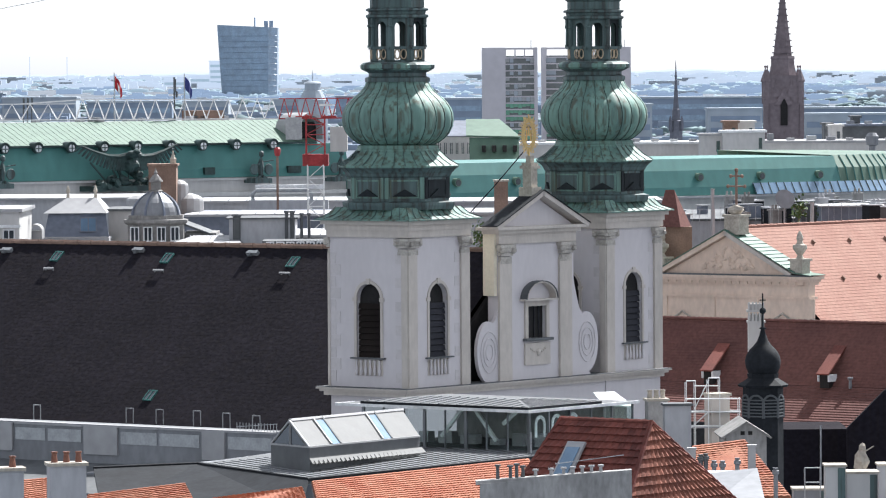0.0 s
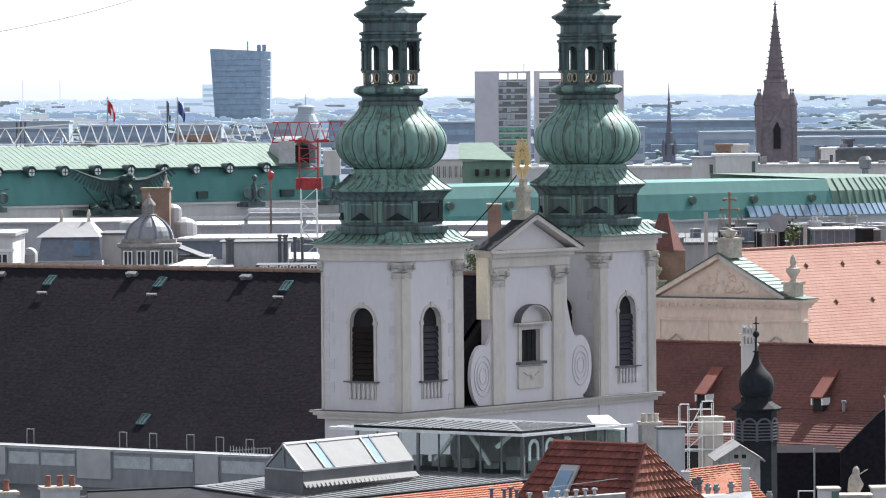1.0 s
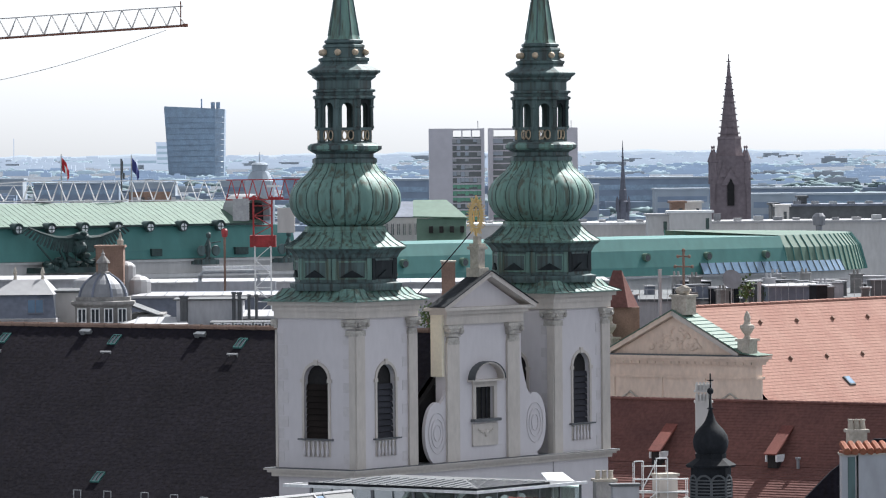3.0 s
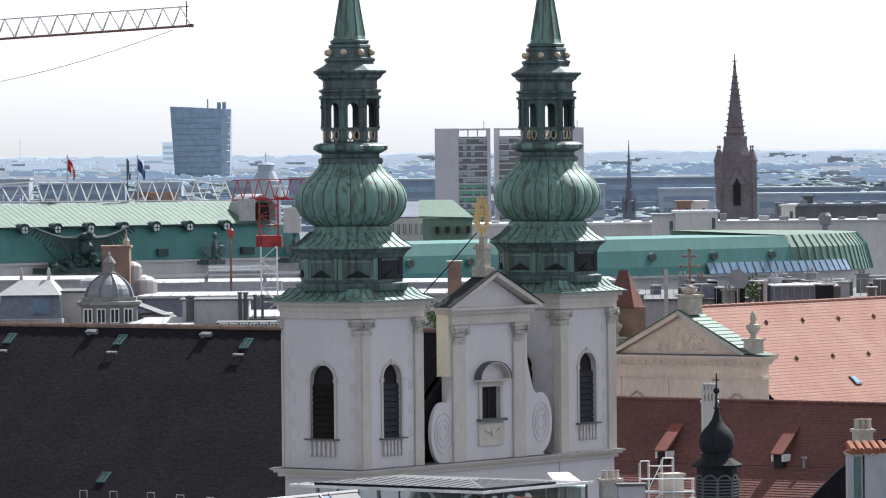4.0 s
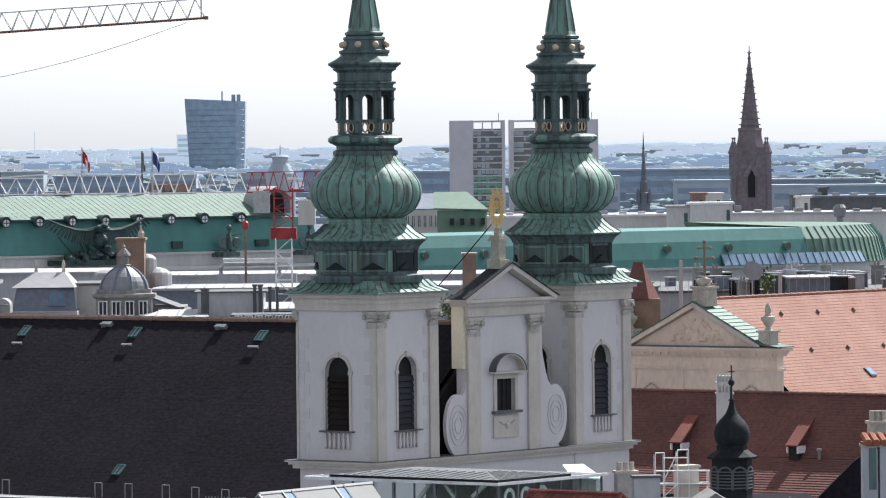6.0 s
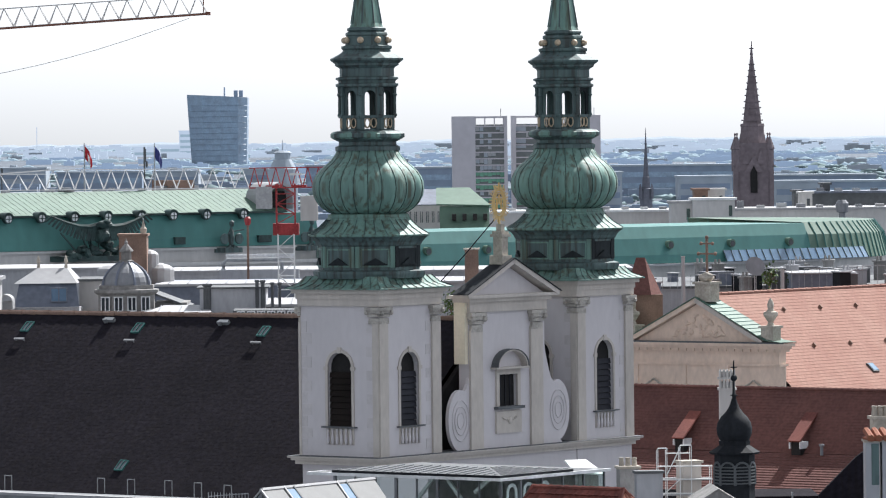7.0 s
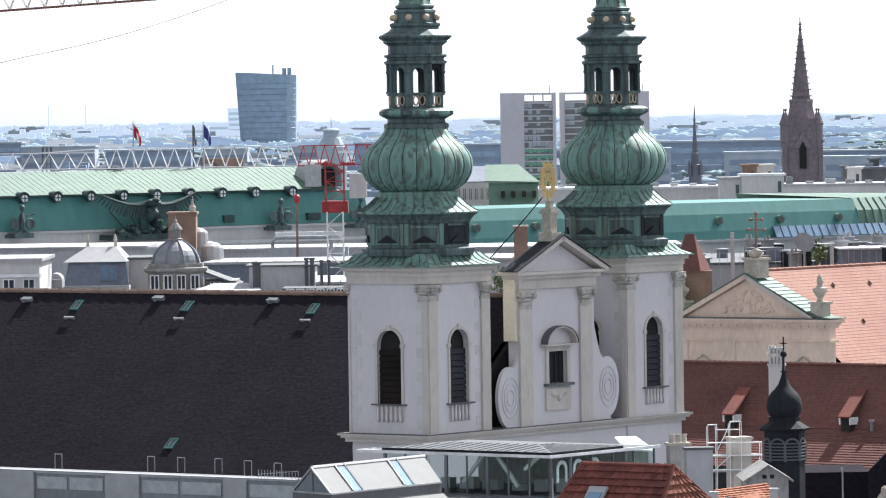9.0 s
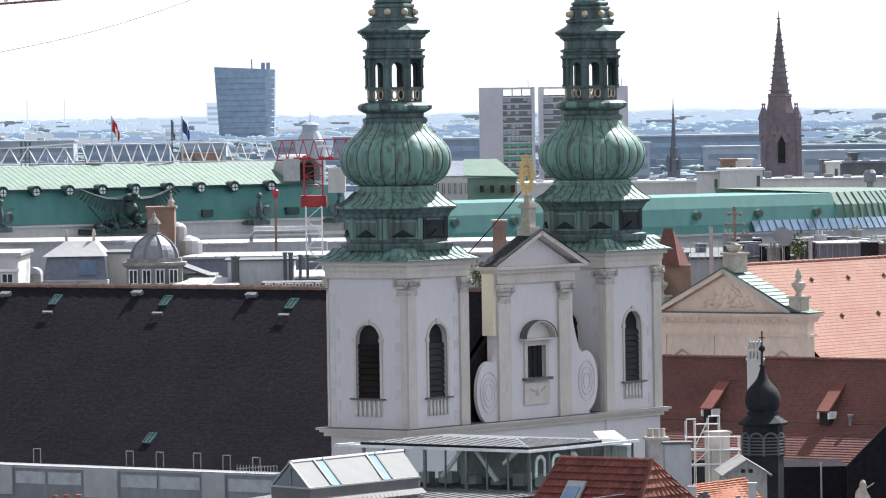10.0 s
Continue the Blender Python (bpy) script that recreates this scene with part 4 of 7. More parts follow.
for px_s in (15.84, -18.83, 27.1):
    stt = thing("trophy_statue", (-33.56, 600.0, 0), 38.0, "green bronze armour trophy on the mansard edge", "statue", group="trophies on the ministry")
    tb = B()
    lump(tb, (px_s, -0.4, TB + 1.0), (0.34, 0.4, 1.15), 4, 0.35, 2)
    lump(tb, (px_s + 0.1, -0.4, TB + 2.5), (0.3, 0.3, 0.38), 5, 0.2, 2)
    for s in (-1, 1):
        lathe(tb, [(0, 0.62), (0.14, 0.55)], 14, 0, 0, 0, False)
        vs = list(tb.verts)[-28:]
        bmesh.ops.transform(tb, matrix=pose(px_s + s * 1.0, -0.5, TB + 0.8, 90, 0, 0), verts=vs)
        bar(tb, (px_s, -0.5, TB + 1.6), (px_s + s * 1.6, -0.6, TB + 1.3 + 0.5 * s), 0.09)
        bar(tb, (px_s + s * 0.2, -0.5, TB), (px_s + s * 0.9, -0.6, TB - 0.4), 0.2)
    box(tb, px_s - 1.2, px_s + 1.2, -0.9, 1.3, TB - 0.75, TB - 0.2)
    part("trophy", tb, COPPERDARK, stt)
# flagpoles on the ridge
for name_, px_s, h, cloth, lab in (("flagpole", 1.77, 5.46, FLAGRED, "tall flagpole with a limp red and white flag"), ("flagpole", 11.36, 5.35, FLAGBLUE, "tall flagpole with a hanging dark blue flag")):
    fp = thing(name_, (-33.56, 600.0, 0), 38.0, lab, "flagpole", group="flags on the ministry")
    pb = B()
    lathe(pb, [(TP - 0.1, 0.11), (TP + h, 0.05)], 6, 0, px_s, 8.0, False)
    part("pole", pb, GREYMETAL, fp)
    fb = B()
    nn = 6
    cols = []
    for i in range(nn + 1):
        f = i / nn
        cols.append([fb.verts.new((px_s + 0.1 + 1.0 * f, 8 + 0.12 * math.sin(f * 9) + dy, TP + h - 0.3 - dz - 1.6 * f ** 1.3)) for dy in (0, 0.03) for dz in (0, 1.4 if f < 0.99 else 0.7)])
    for a, b in zip(cols, cols[1:]):
        for i, j in ((0, 1), (3, 2), (2, 0), (1, 3)):
            fb.faces.new((a[i], a[j], b[j], b[i]))
    part("flag", fb, cloth, fp)
    if cloth is FLAGRED:
        fb = B()
        solid(fb, [(px_s + 0.35, 7.9, TP + h - 1.2), (px_s + 0.6, 7.9, TP + h - 1.6), (px_s + 0.75, 7.9, TP + h - 2.6), (px_s + 0.45, 7.9, TP + h - 2.2)], 0.03)
        part("flag_band", fb, FLAGWHITE, fp, "white flag band")
ant = thing("roof_antenna", (-33.56, 600.0, 0), 38.0, "dark antenna mast with stacked panels on the ministry roof", "antenna")
ab = B()
ax_ = 9.96
bar(ab, (ax_, 8, TP - 0.1), (ax_, 8, TP + 4.9), 0.1)
box(ab, ax_ - 0.12, ax_ + 0.12, 7.8, 7.95, TP + 3.2, TP + 4.7)
box(ab, ax_ + 0.25, ax_ + 0.4, 7.9, 8.1, TP + 2.6, TP + 3.3)
bar(ab, (ax_, 8, TP + 3.0), (ax_ + 0.33, 8, TP + 3.0), 0.05)
part("mast", ab, ZINCDARK, ant)
ant2 = thing("roof_antenna", (-33.56, 600.0, 0), 38.0, "row of dark panel aerials on the ministry roof", "antenna")
for k in range(3):
    ab = B()
    ax_ = -9.89 + (k - 1) * 0.55
    bar(ab, (ax_, 8, TP - 0.1), (ax_, 8, TP + 2.75), 0.07)
    box(ab, ax_ - 0.09, ax_ + 0.09, 7.85, 7.93, TP + 1.5, TP + 2.7)
    part("panel_aerial", ab, ZINCDARK, ant2)


# ---- tower crane with white jib ----
def lattice(bm, p, q, w, h, n, r, tri=True):
    """A lattice girder from p to q: two lower chords, one or two upper, and zigzag braces."""
    p, q = Vector(p), Vector(q)
    d = (q - p).normalized()
    side = d.cross(Vector((0, 0, 1)))
    side = side.normalized() if side.length > 0.1 else Vector((1, 0, 0))
    upv = side.cross(d).normalized()
    chords = [(-w / 2, 0), (w / 2, 0)] + ([(0, h)] if tri else [(-w / 2, h), (w / 2, h)])

    def node(c, i):
        return p + (q - p) * (i / n) + side * chords[c][0] + upv * chords[c][1]
    for c in range(len(chords)):
        bar(bm, node(c, 0), node(c, n), r)
    pairs = [(0, 2), (1, 2), (0, 1)] if tri else [(0, 2), (1, 3), (2, 3), (0, 1)]
    for i in range(n):
        for a, b in pairs:
            if tri and b == 2:
                m = (node(b, i) + node(b, i + 1)) / 2
                bar(bm, node(a, i), m, r * 0.6)
                bar(bm, m, node(a, i + 1), r * 0.6)
            else:
                bar(bm, node(a, i), node(b, i), r * 0.55)
                bar(bm, node(a if i % 2 else b, i), node(b if i % 2 else a, i + 1), r * 0.55)
    return bm


CD = 440.0
crane = thing("tower_crane", (-10.59, CD, 0), 0, "tower crane with white lattice mast and red slewing head", "crane")
mz0, mz1, mz2 = 40.69, 45.96, 44.35
ms_ = B()
lattice(ms_, (-0.65, 0.65, 0), (-0.65, 0.65, mz0), 1.3, 1.3, 36, 0.07, tri=False)
bmesh.ops.translate(ms_, vec=(0.65, -0.0, 0), verts=ms_.verts)
part("mast", ms_, WHITEMETAL, crane)
rh = B()
lattice(rh, (-0.65, 0.65, mz0), (-0.65, 0.65, mz2 + 0.4), 1.5, 1.3, 5, 0.08, tri=False)
bmesh.ops.translate(rh, vec=(0.65, 0, 0), verts=rh.verts)
box(rh, -1.05, 1.05, -0.6, 1.6, mz0 - 0.1, mz0 + 0.85)
part("slewing_head", rh, REDMETAL, crane, "red slewing head")
jr = B()
jh = mz1 - mz2
xr0, xr1 = -2.94, 4.85
zjl = 44.44
lattice(jr, (xr0, 0, zjl), (xr1, 0, zjl + 0.03), 1.3, jh, 9, 0.06)
for s in (-0.5, 0.6):
    box(jr, s * 2 - 0.6, s * 2 + 0.5, -0.5, 0.5, zjl + 0.05, zjl + 0.2)
part("counter_jib", jr, REDMETAL, crane, "red lattice counter jib")
jw = B()
xw0 = -19.44
xw1 = -40.06
lattice(jw, (xr0, 0, zjl), (xw0, 0, zjl + 0.02), 1.3, jh, 14, 0.055)
part("jib", jw, WHITEMETAL, crane, "white lattice jib")
jt = B()
lattice(jt, (xw0, 0, zjl + 0.02), (xw1, 0, zjl + 0.05), 1.3, jh * 0.8, 14, 0.05)
bar(jt, (xw0, 0, zjl + jh), (xw0 - 5, 0, zjl + jh * 0.8), 0.07)
part("jib_tip", jt, WHITEMETAL, crane, "white lattice jib end")
cabp = B()
box(cabp, 1.2, 2.6, -0.7, 0.6, mz2 - 2.6, mz2 - 0.6)
cabo = part("machine_box", cabp, PALEWALL, crane, "pale machine box")
gc = B()
box(gc, -2.4, -1.1, -0.8, 0.4, mz2 - 1.6, mz2 + 0.2)
part("cab", gc, GREYMETAL, crane, "grey driver's cab")
for sgn in (0.35, 2.55):
    bl_ = B()
    box(bl_, sgn, sgn + 1.0, -0.75, -0.55, zjl + 1.0, zjl + 1.18)
    part("floodlight_bar", bl_, WHITEMETAL, crane)

# second crane, whose jib reaches in from the side
JD = 430.0
crane2 = thing("tower_crane", (-46.8, JD, 0), 0, "pale tower crane with a long level jib and hoist cable", "crane")
tipx, tipz = 30.51, 58.4
jz0 = 57.45
x0_ = 14.75
slope_ = (tipz - jz0) / (tipx - x0_)
zr = jz0 - slope_ * (x0_ + 3)
j2 = B()
lattice(j2, (-3, 0, zr), (tipx - 0.1, 0, tipz), 1.2, 1.5, 24, 0.065)
part("jib", j2, PALEWALL, crane2)
dk = B()
bar(dk, (-3, -0.6, zr - 0.05), (tipx, -0.6, tipz - 0.05), 0.09)
bar(dk, (-3, 0.6, zr - 0.05), (tipx, 0.6, tipz - 0.05), 0.09)
box(dk, tipx - 0.25, tipx + 0.15, -0.7, 0.7, tipz - 0.15, tipz + 0.1)
bar(dk, (tipx - 0.4, 0, tipz), (tipx - 0.4, 0, tipz + 1.9), 0.07)
part("runway_rail", dk, TERRACOTTA, crane2, "dark jib rail and end stop")
m2 = B()
lattice(m2, (-0.7, 0.7, 0), (-0.7, 0.7, zr + 2.5), 1.4, 1.4, 32, 0.09, tri=False)
part("mast", m2, PALEWALL, crane2)
cbx, cbz = 28.98, 58.01
cc = B()
pts = []
for i in range(13):
    f = i / 12
    pts.append((cbx * (1 - f), -0.3, cbz + (54.27 - cbz) * f * cbx / (cbx - x0_) - 1.0 * math.sin(math.pi * min(1, f * 1.6)) * 0.5))
tube(cc, pts, 0.022, 0.022, 4)
part("cable", cc, GREYMETAL, crane2, "sagging grey cable")


# ---- roofs between church and ministry ----
def house(name, x0, x1, z0, z1, y, depth, wall, label, category="house", turn=0.0):
    """A plain block with its own wall; returns the thing, whose base is the middle of its front."""
    h = thing(name, ((x0 + x1) / 2, y, 0), turn, label, category)
    b = B()
    w = (x1 - x0) / 2
    box(b, -w, w, 0, depth, 0, z1)
    part("wall", b, wall, h)
    h["half"] = w
    return h


def slope_roof(h, w, y0, z0, y1, z1, material, label="", th=0.12, over=0.2):
    b = B()
    solid(b, [(-w - over, y0, z0), (w + over, y0, z0), (w + over, y1, z1), (-w - over, y1, z1)], th)
    return part("roof", b, material, h, label)


def flat_lid(h, w, d, z, material, th=0.18, over=0.25, y0=None):
    b = B()
    box(b, -w - over, w + over, -over if y0 is None else y0, d + over, z, z + th)
    return part("roof", b, material, h)


def windows(h, xs, z0, z1, y, wide, frame_mat=None, pane=None):
    for x in xs:
        f = B()
        t = 0.08
        for a0, a1, b0, b1 in ((-wide / 2, wide / 2, z1 - t, z1), (-wide / 2, wide / 2, z0, z0 + t), (-wide / 2, -wide / 2 + t, z0 + t, z1 - t), (wide / 2 - t, wide / 2, z0 + t, z1 - t), (-t / 2, t / 2, z0 + t, z1 - t)):
            box(f, x + a0, x + a1, y - 0.12, y + 0.02, b0, b1)
        o = part("window", f, frame_mat or FLAGWHITE, h)
        g = B()
        box(g, x - wide / 2, x + wide / 2, y - 0.05, y + 0.01, z0, z1)
        part("pane", g, pane or GLASSDARK, o)


# left mansion with a pavilion roof
px0, px1, pz0, pz1 = -31.21, -26.17, 35.52, 37.36
man1 = house("mansion", px0, px1, 0, pz0, 420, 12, GREYWALL, "mansion with slate-blue mansard and pale pavilion roof", "house")
w = man1["half"]
b = B()
solid(b, [(-w, -0.1, pz0), (w, -0.1, pz0), (w - 0.3, 1.2, pz1), (-w + 0.3, 1.2, pz1)], 0.2)
part("mansard", b, LEAD, man1, "slate-blue mansard slope")
pv = B()
zt = 38.51
vs = [pv.verts.new(p) for p in ((-w - 0.1, 0.9, pz1), (w - 0.2, 0.9, pz1), (w - 0.2, 8, pz1), (-w - 0.1, 8, pz1), (-w + 1.6, 2.6, zt), (w - 1.1, 2.6, zt), (w - 1.1, 6, zt), (-w + 1.6, 6, zt))]
for f in ((0, 1, 5, 4), (1, 2, 6, 5), (2, 3, 7, 6), (3, 0, 4, 7), (4, 5, 6, 7), (3, 2, 1, 0)):
    pv.faces.new([vs[i] for i in f])
part("pavilion_roof", pv, PALEROOF, man1, "pale sheet pavilion roof")
for x in (-w + 1.7, w - 1.2):
    fb = B()
    lathe(fb, [(zt, 0.16), (zt + 0.4, 0.1), (zt + 0.5, 0.18), (zt + 0.75, 0.12), (zt + 1.0, 0.02)], 8, 0, x, 3, False)
    part("finial", fb, STONE, man1)
windows(man1, (w - 1.6,), pz0 + 0.4, pz1 - 0.3, 0.2, 1.3, LEAD, GLASSSKY)
bl2 = B()
box(bl2, -w, w, -0.5, -0.4, pz0 - 0.05, pz0 + 0.05)
for i in range(9):
    box(bl2, -w + i * w / 4 - 0.03, -w + i * w / 4 + 0.03, -0.48, -0.42, pz0 - 0.7, pz0)
part("railing", bl2, PALEROOF, man1)
ax0, ax1, az0, az1 = -26.42, -24.39, 34.86, 37.42
hs = house("house", ax0, ax1, 0, az1, 424, 8, PALEWALL, "narrow pale rendered firewall house")
flat_lid(hs, hs["half"], 8, az1, ZINCDARK)
ax0, ax1, az0, az1 = -32.25, -31.12, 35.52, 36.61
dd = thing("roof_dormer", ((ax0 + ax1) / 2, 417, az0), 0, "small round-topped pale dormer", "dormer")
b = B()
arch_band(b, 0, 0.9, 0, az1 - az0 - 0.55, 0, 2.5, 0.12)
box(b, -0.45, 0.45, 0.3, 2.5, -5, az1 - az0 - 0.5)
part("dormer_shell", b, PALEROOF, dd)
# white house at the very edge
ax0, ax1, az0, az1 = -41.28, -31.91, 35.46, 37.87
eh = house("house", ax0, ax1, 0, az1, 405, 12, PALEWALL, "white flat-roofed house with a band of dark windows")
flat_lid(eh, eh["half"], 12, az1, PALEROOF, 0.25)
windows(eh, [eh["half"] - 0.8 - 1.5 * i for i in range(6)], 35.83, 36.59, 0, 0.9)
lb = B()
box(lb, -eh["half"] - 0.1, eh["half"] + 0.1, -0.2, 0.0, 36.71, 36.93)
part("ledge", lb, FLAGWHITE, eh)
# big pale wall behind, with a falling parapet
ax0, ax1, az0, az1 = -48.37, -22.9, 35.41, 37.27
bw = house("house", ax0, ax1, 0, az1, 470, 15, GREYWALL, "broad grey rendered house below the ministry")
flat_lid(bw, bw["half"], 15, az1, PALEROOF, 0.2)
# domed corner house
dx, dz0, dz1 = -22.5, 34.83, 36.66
dome = thing("domed_corner_house", (dx, 420, 0), 0, "corner house with a ribbed grey dome and stone lantern", "house")
b = B()
lathe(b, [(0, 2.15), (dz1 - 0.05, 2.15)], 8, 0)
part("wall", b, GREYSTONE, dome)
b = B()
lathe(b, [(dz1 - 0.2, 2.2), (dz1, 2.45), (dz1 + 0.2, 2.45), (dz1 + 0.25, 2.1), (dz1 + 0.55, 2.1)], 8, 0)
part("cornice", b, GREYSTONE, dome)
for a in (-1.35, -0.45, 0.45, 1.35):
    windows(dome, (a * 1.15,), dz1 - 1.45, dz1 - 0.3, -2.2 + 0.5 * max(0, abs(a) - 0.9), 0.7, FLAGWHITE)
zd = 37.18
ztop = 39.0
b = B()
hd_ = ztop - zd
prf = [(zd + hd_ * f, r) for f, r in ((0, 1.9), (0.15, 1.87), (0.35, 1.75), (0.55, 1.53), (0.72, 1.23), (0.86, 0.9), (0.95, 0.62), (1.0, 0.5))]
lathe(b, prf, 24, 0, 0, 0, False)
do = part("dome", b, ZINC, dome, "ribbed grey sheet dome", smooth=False)
for k in range(8):
    a = 2 * math.pi * (k + 0.5) / 8
    rb = B()
    tube(rb, [(r * 1.02 * math.cos(a), r * 1.02 * math.sin(a), z) for z, r in prf], 0.12, 0.07, 5)
    part("rib", rb, LEAD, do)
b = B()
lathe(b, [(ztop - 0.05, 0.55), (ztop + 0.1, 0.6), (ztop + 0.15, 0.4), (ztop + 0.75, 0.4), (ztop + 0.8, 0.58), (ztop + 0.95, 0.5), (ztop + 1.2, 0.3), (ztop + 1.4, 0.12), (ztop + 1.5, 0.16), (ztop + 1.65, 0.05), (ztop + 1.85, 0.02)], 10, 0, 0, 0, False)
part("lantern", b, GREYSTONE, dome, "weathered stone lantern")
b = B()
box(b, 2.0, 4.6, 1.0, 8, 0, dz1 - 0.9)
part("side_wall", b, GREYSTONE, dome)
b = B()
solid(b, [(2.0, 0.8, dz1 - 0.1), (4.9, 0.8, dz1 - 1.2), (4.9, 8, dz1 - 1.2), (2.0, 8, dz1 - 0.1)], 0.15)
part("side_roof", b, ZINCDARK, dome)
# brown stack and white domelets
ax0, ax1, az0, az1 = -24.98, -22.66, 37.07, 40.39
bs = house("brick_stack", ax0, ax1, 0, az1, 455, 3, BRICKBROWN, "large brown brick chimney block", "chimney")
flat_lid(bs, bs["half"], 3, az1, BRICKBROWN, 0.2, 0.12)
fb = B()
lathe(fb, [(az1 + 0.2, 0.25), (az1 + 0.6, 0.3), (az1 + 0.8, 0.15), (az1 + 1.3, 0.04)], 8, 0, bs["half"] - 0.3, 1, False)
part("finial", fb, STONE, bs)
for cx_, cz_, rw, rh_ in ((-22.57, 38.71, 0.8, 0.5), (-21.58, 37.44, 1.1, 0.6), (-25.81, 37.48, 1.3, 0.5)):
    dm = thing("domed_attic", (cx_, 458, 0), 0, "attic under a pale rounded sheet-metal dome", "attic")
    b = B()
    lathe(b, [(0, rw), (cz_, rw), (cz_ + rh_ * 0.3, rw * 0.92), (cz_ + rh_ * 0.75, rw * 0.55), (cz_ + rh_, 0)], 12, 0, 0, 0, False)
    part("cap", b, PALEROOF, dm)
# long pale flat roofs stepping down
STEPS = [(-21.93, -2.24, 36.41, 36.74), (-22.12, -1.37, 36.87, 37.22), (-15.59, -8.85, 35.82, 36.08), (-20.77, -15.45, 35.35, 35.6), (-1.34, 18.74, 36.95, 37.2), (-2.18, 5.15, 36.75, 37.07)]
for (ax0, ax1, az0, az1), yy, wallm, pitch_, lab in zip(STEPS, (452, 480, 412, 408, 470, 440), (LEAD, GREYWALL, ZINCDARK, ZINCDARK, GREYWALL, GREYWALL), (0.12, 0.05, 0.3, 0.4, 0.1, 0.15), ("long house with a slate-blue front below a pale roof edge", "long grey house with a pale roof edge", "dark low house with a bright sheet roof", "dark low house with a pale sheet roof", "grey house with a pale roof edge", "grey house with a pale flat roof")):
    h = house("house", ax0, ax1, 0, az0, yy, 14, wallm, lab)
    b = B()
    w = h["half"]
    solid(b, [(-w, -0.3, az0), (w, -0.3, az0), (w - 0.6, 7, az0 + pitch_), (-w + 0.6 + pitch_ * 2, 7, az0 + pitch_)], 0.2)
    part("roof", b, PALEROOF, h, "bright sheet roof")
    for i in range(int(w * 1.2)):
        sm = B()
        x = -w + 1.2 + i * 1.6
        bar(sm, (x, -0.3, az0 + 0.03), (x, 6.9, az0 + pitch_), 0.04)
        part("seam", sm, ZINC, h)
# pipe run and small roof boxes in front of the ministry
pr = thing("roof_duct", (-14.35, 475, 37.87), 0, "pale horizontal roof duct with bent ends", "duct")
b = B()
tube(b, [(-2.6, 0, -0.9), (-2.6, 0, -0.35), (-2.3, 0, 0), (2.2, 0, 0), (2.5, 0, -0.3), (2.5, 0, -0.9)], 0.2, 0.2, 8)
part("pipe", b, GREYMETAL, pr)
b = B()
box(b, -2.4, 3.6, 0.2, 0.7, 0.1, 0.5)
part("cover", b, FLAGWHITE, pr)
b = B()
box(b, -3.0, 4.0, 0.3, 2.0, -37.87, -0.85)
part("plinth", b, GREYWALL, pr)
lp = thing("signal_post", (-14.75, 474, 0), 0, "red warning lamp on a thin post", "lamp post")
zl0, zl1 = 37.64, 41.22
b = B()
bar(b, (0, 0, 0), (0, 0, zl1), 0.12, 6)
part("post", b, BRICKBROWN, lp)
b = B()
lathe(b, [(zl1 - 0.3, 0.2), (zl1, 0.28), (zl1 + 0.3, 0.28), (zl1 + 0.45, 0.15)], 8, 0)
part("lamp", b, REDMETAL, lp, "red lamp head")
for x_, z_, r_ in ((-12.14, 37.7, 0.14), (-11.71, 37.69, 0.16), (-10.99, 37.51, 0.12), (-10.43, 37.5, 0.12), (-16.02, 37.46, 0.2), (-15.81, 37.45, 0.2)):
    ch = thing("flue", (x_, 411, 0), 0, "slender grey roof flue", "flue", group="flues on the low roofs")
    b = B()
    lathe(b, [(0, r_), (z_ - 0.2, r_), (z_ - 0.15, r_ * 1.5), (z_, r_ * 1.4)], 8, 0, 0, 0, False)
    part("pipe", b, ZINCDARK, ch)
ax0, ax1, az0, az1 = -16.49, -11.48, 36.09, 37.07
h = house("house", ax0, ax1, 0, az1, 411, 6, GREYWALL, "low grey roof house with flues")
flat_lid(h, h["half"], 6, az1, ZINCDARK, 0.12)
ax0, ax1, az0, az1 = -13.75, -8.95, 35.12, 35.62
h = house("house", ax0, ax1, 0, az1, 404, 5, ZINCDARK, "dark attic with small white windows")
windows(h, [-h["half"] + 0.6 + 0.75 * i for i in range(6)], az0 + 0.1, az1 - 0.05, 0, 0.6)
rwl = B()
for i in range(13):
    bar(rwl, (-0.2 + i * 0.25, -0.1, az1 - 0.05), (-0.2 + i * 0.25, -0.1, az1 + 0.15), 0.02)
part("railing", rwl, PALEROOF, h)

# white house with a row of slots and a copper-roofed one, seen between the towers
ax0, ax1, az0, az1 = -3.3, 4.6, 37.21, 40.09
h = house("house", ax0, ax1, 0, az1, 690, 12, PALEWALL, "pale attic house with a row of tall slots")
w = h["half"]
slope_roof(h, w, -0.4, az1, 5, az1 + 1.9, LEAD, "blue-grey roof")
windows(h, [-w + 1.0 + i * (2 * w - 2) / 8 for i in range(9)], az0 + 0.5, az1 - 0.8, 0, 0.5, PALEWALL)
ax0, ax1, az0, az1 = 3.12, 8.93, 37.29, 40.26
h = house("house", ax0, ax1, 0, az0, 680, 12, PALEWALL, "house with steep pale green copper roofs")
w = h["half"]
b = B()
solid(b, [(-w - 0.2, -2, az0), (w + 0.2, -2, az0), (w + 0.2, 0.3, az1 - 0.3), (-w - 0.2, 0.3, az1 - 0.3)], 0.2)
part("roof", b, COPPERPALE, h, "pale green copper roof")
b = B()
ztp = 42.24
solid(b, [(-w - 0.6, 0.0, az1), (w + 0.4, 0.0, az1 - 0.2), (w - 2.2, 6, ztp), (-w - 0.6, 6, ztp)], 0.2)
part("upper_roof", b, COPPERPALE, h, "pale green copper roof")
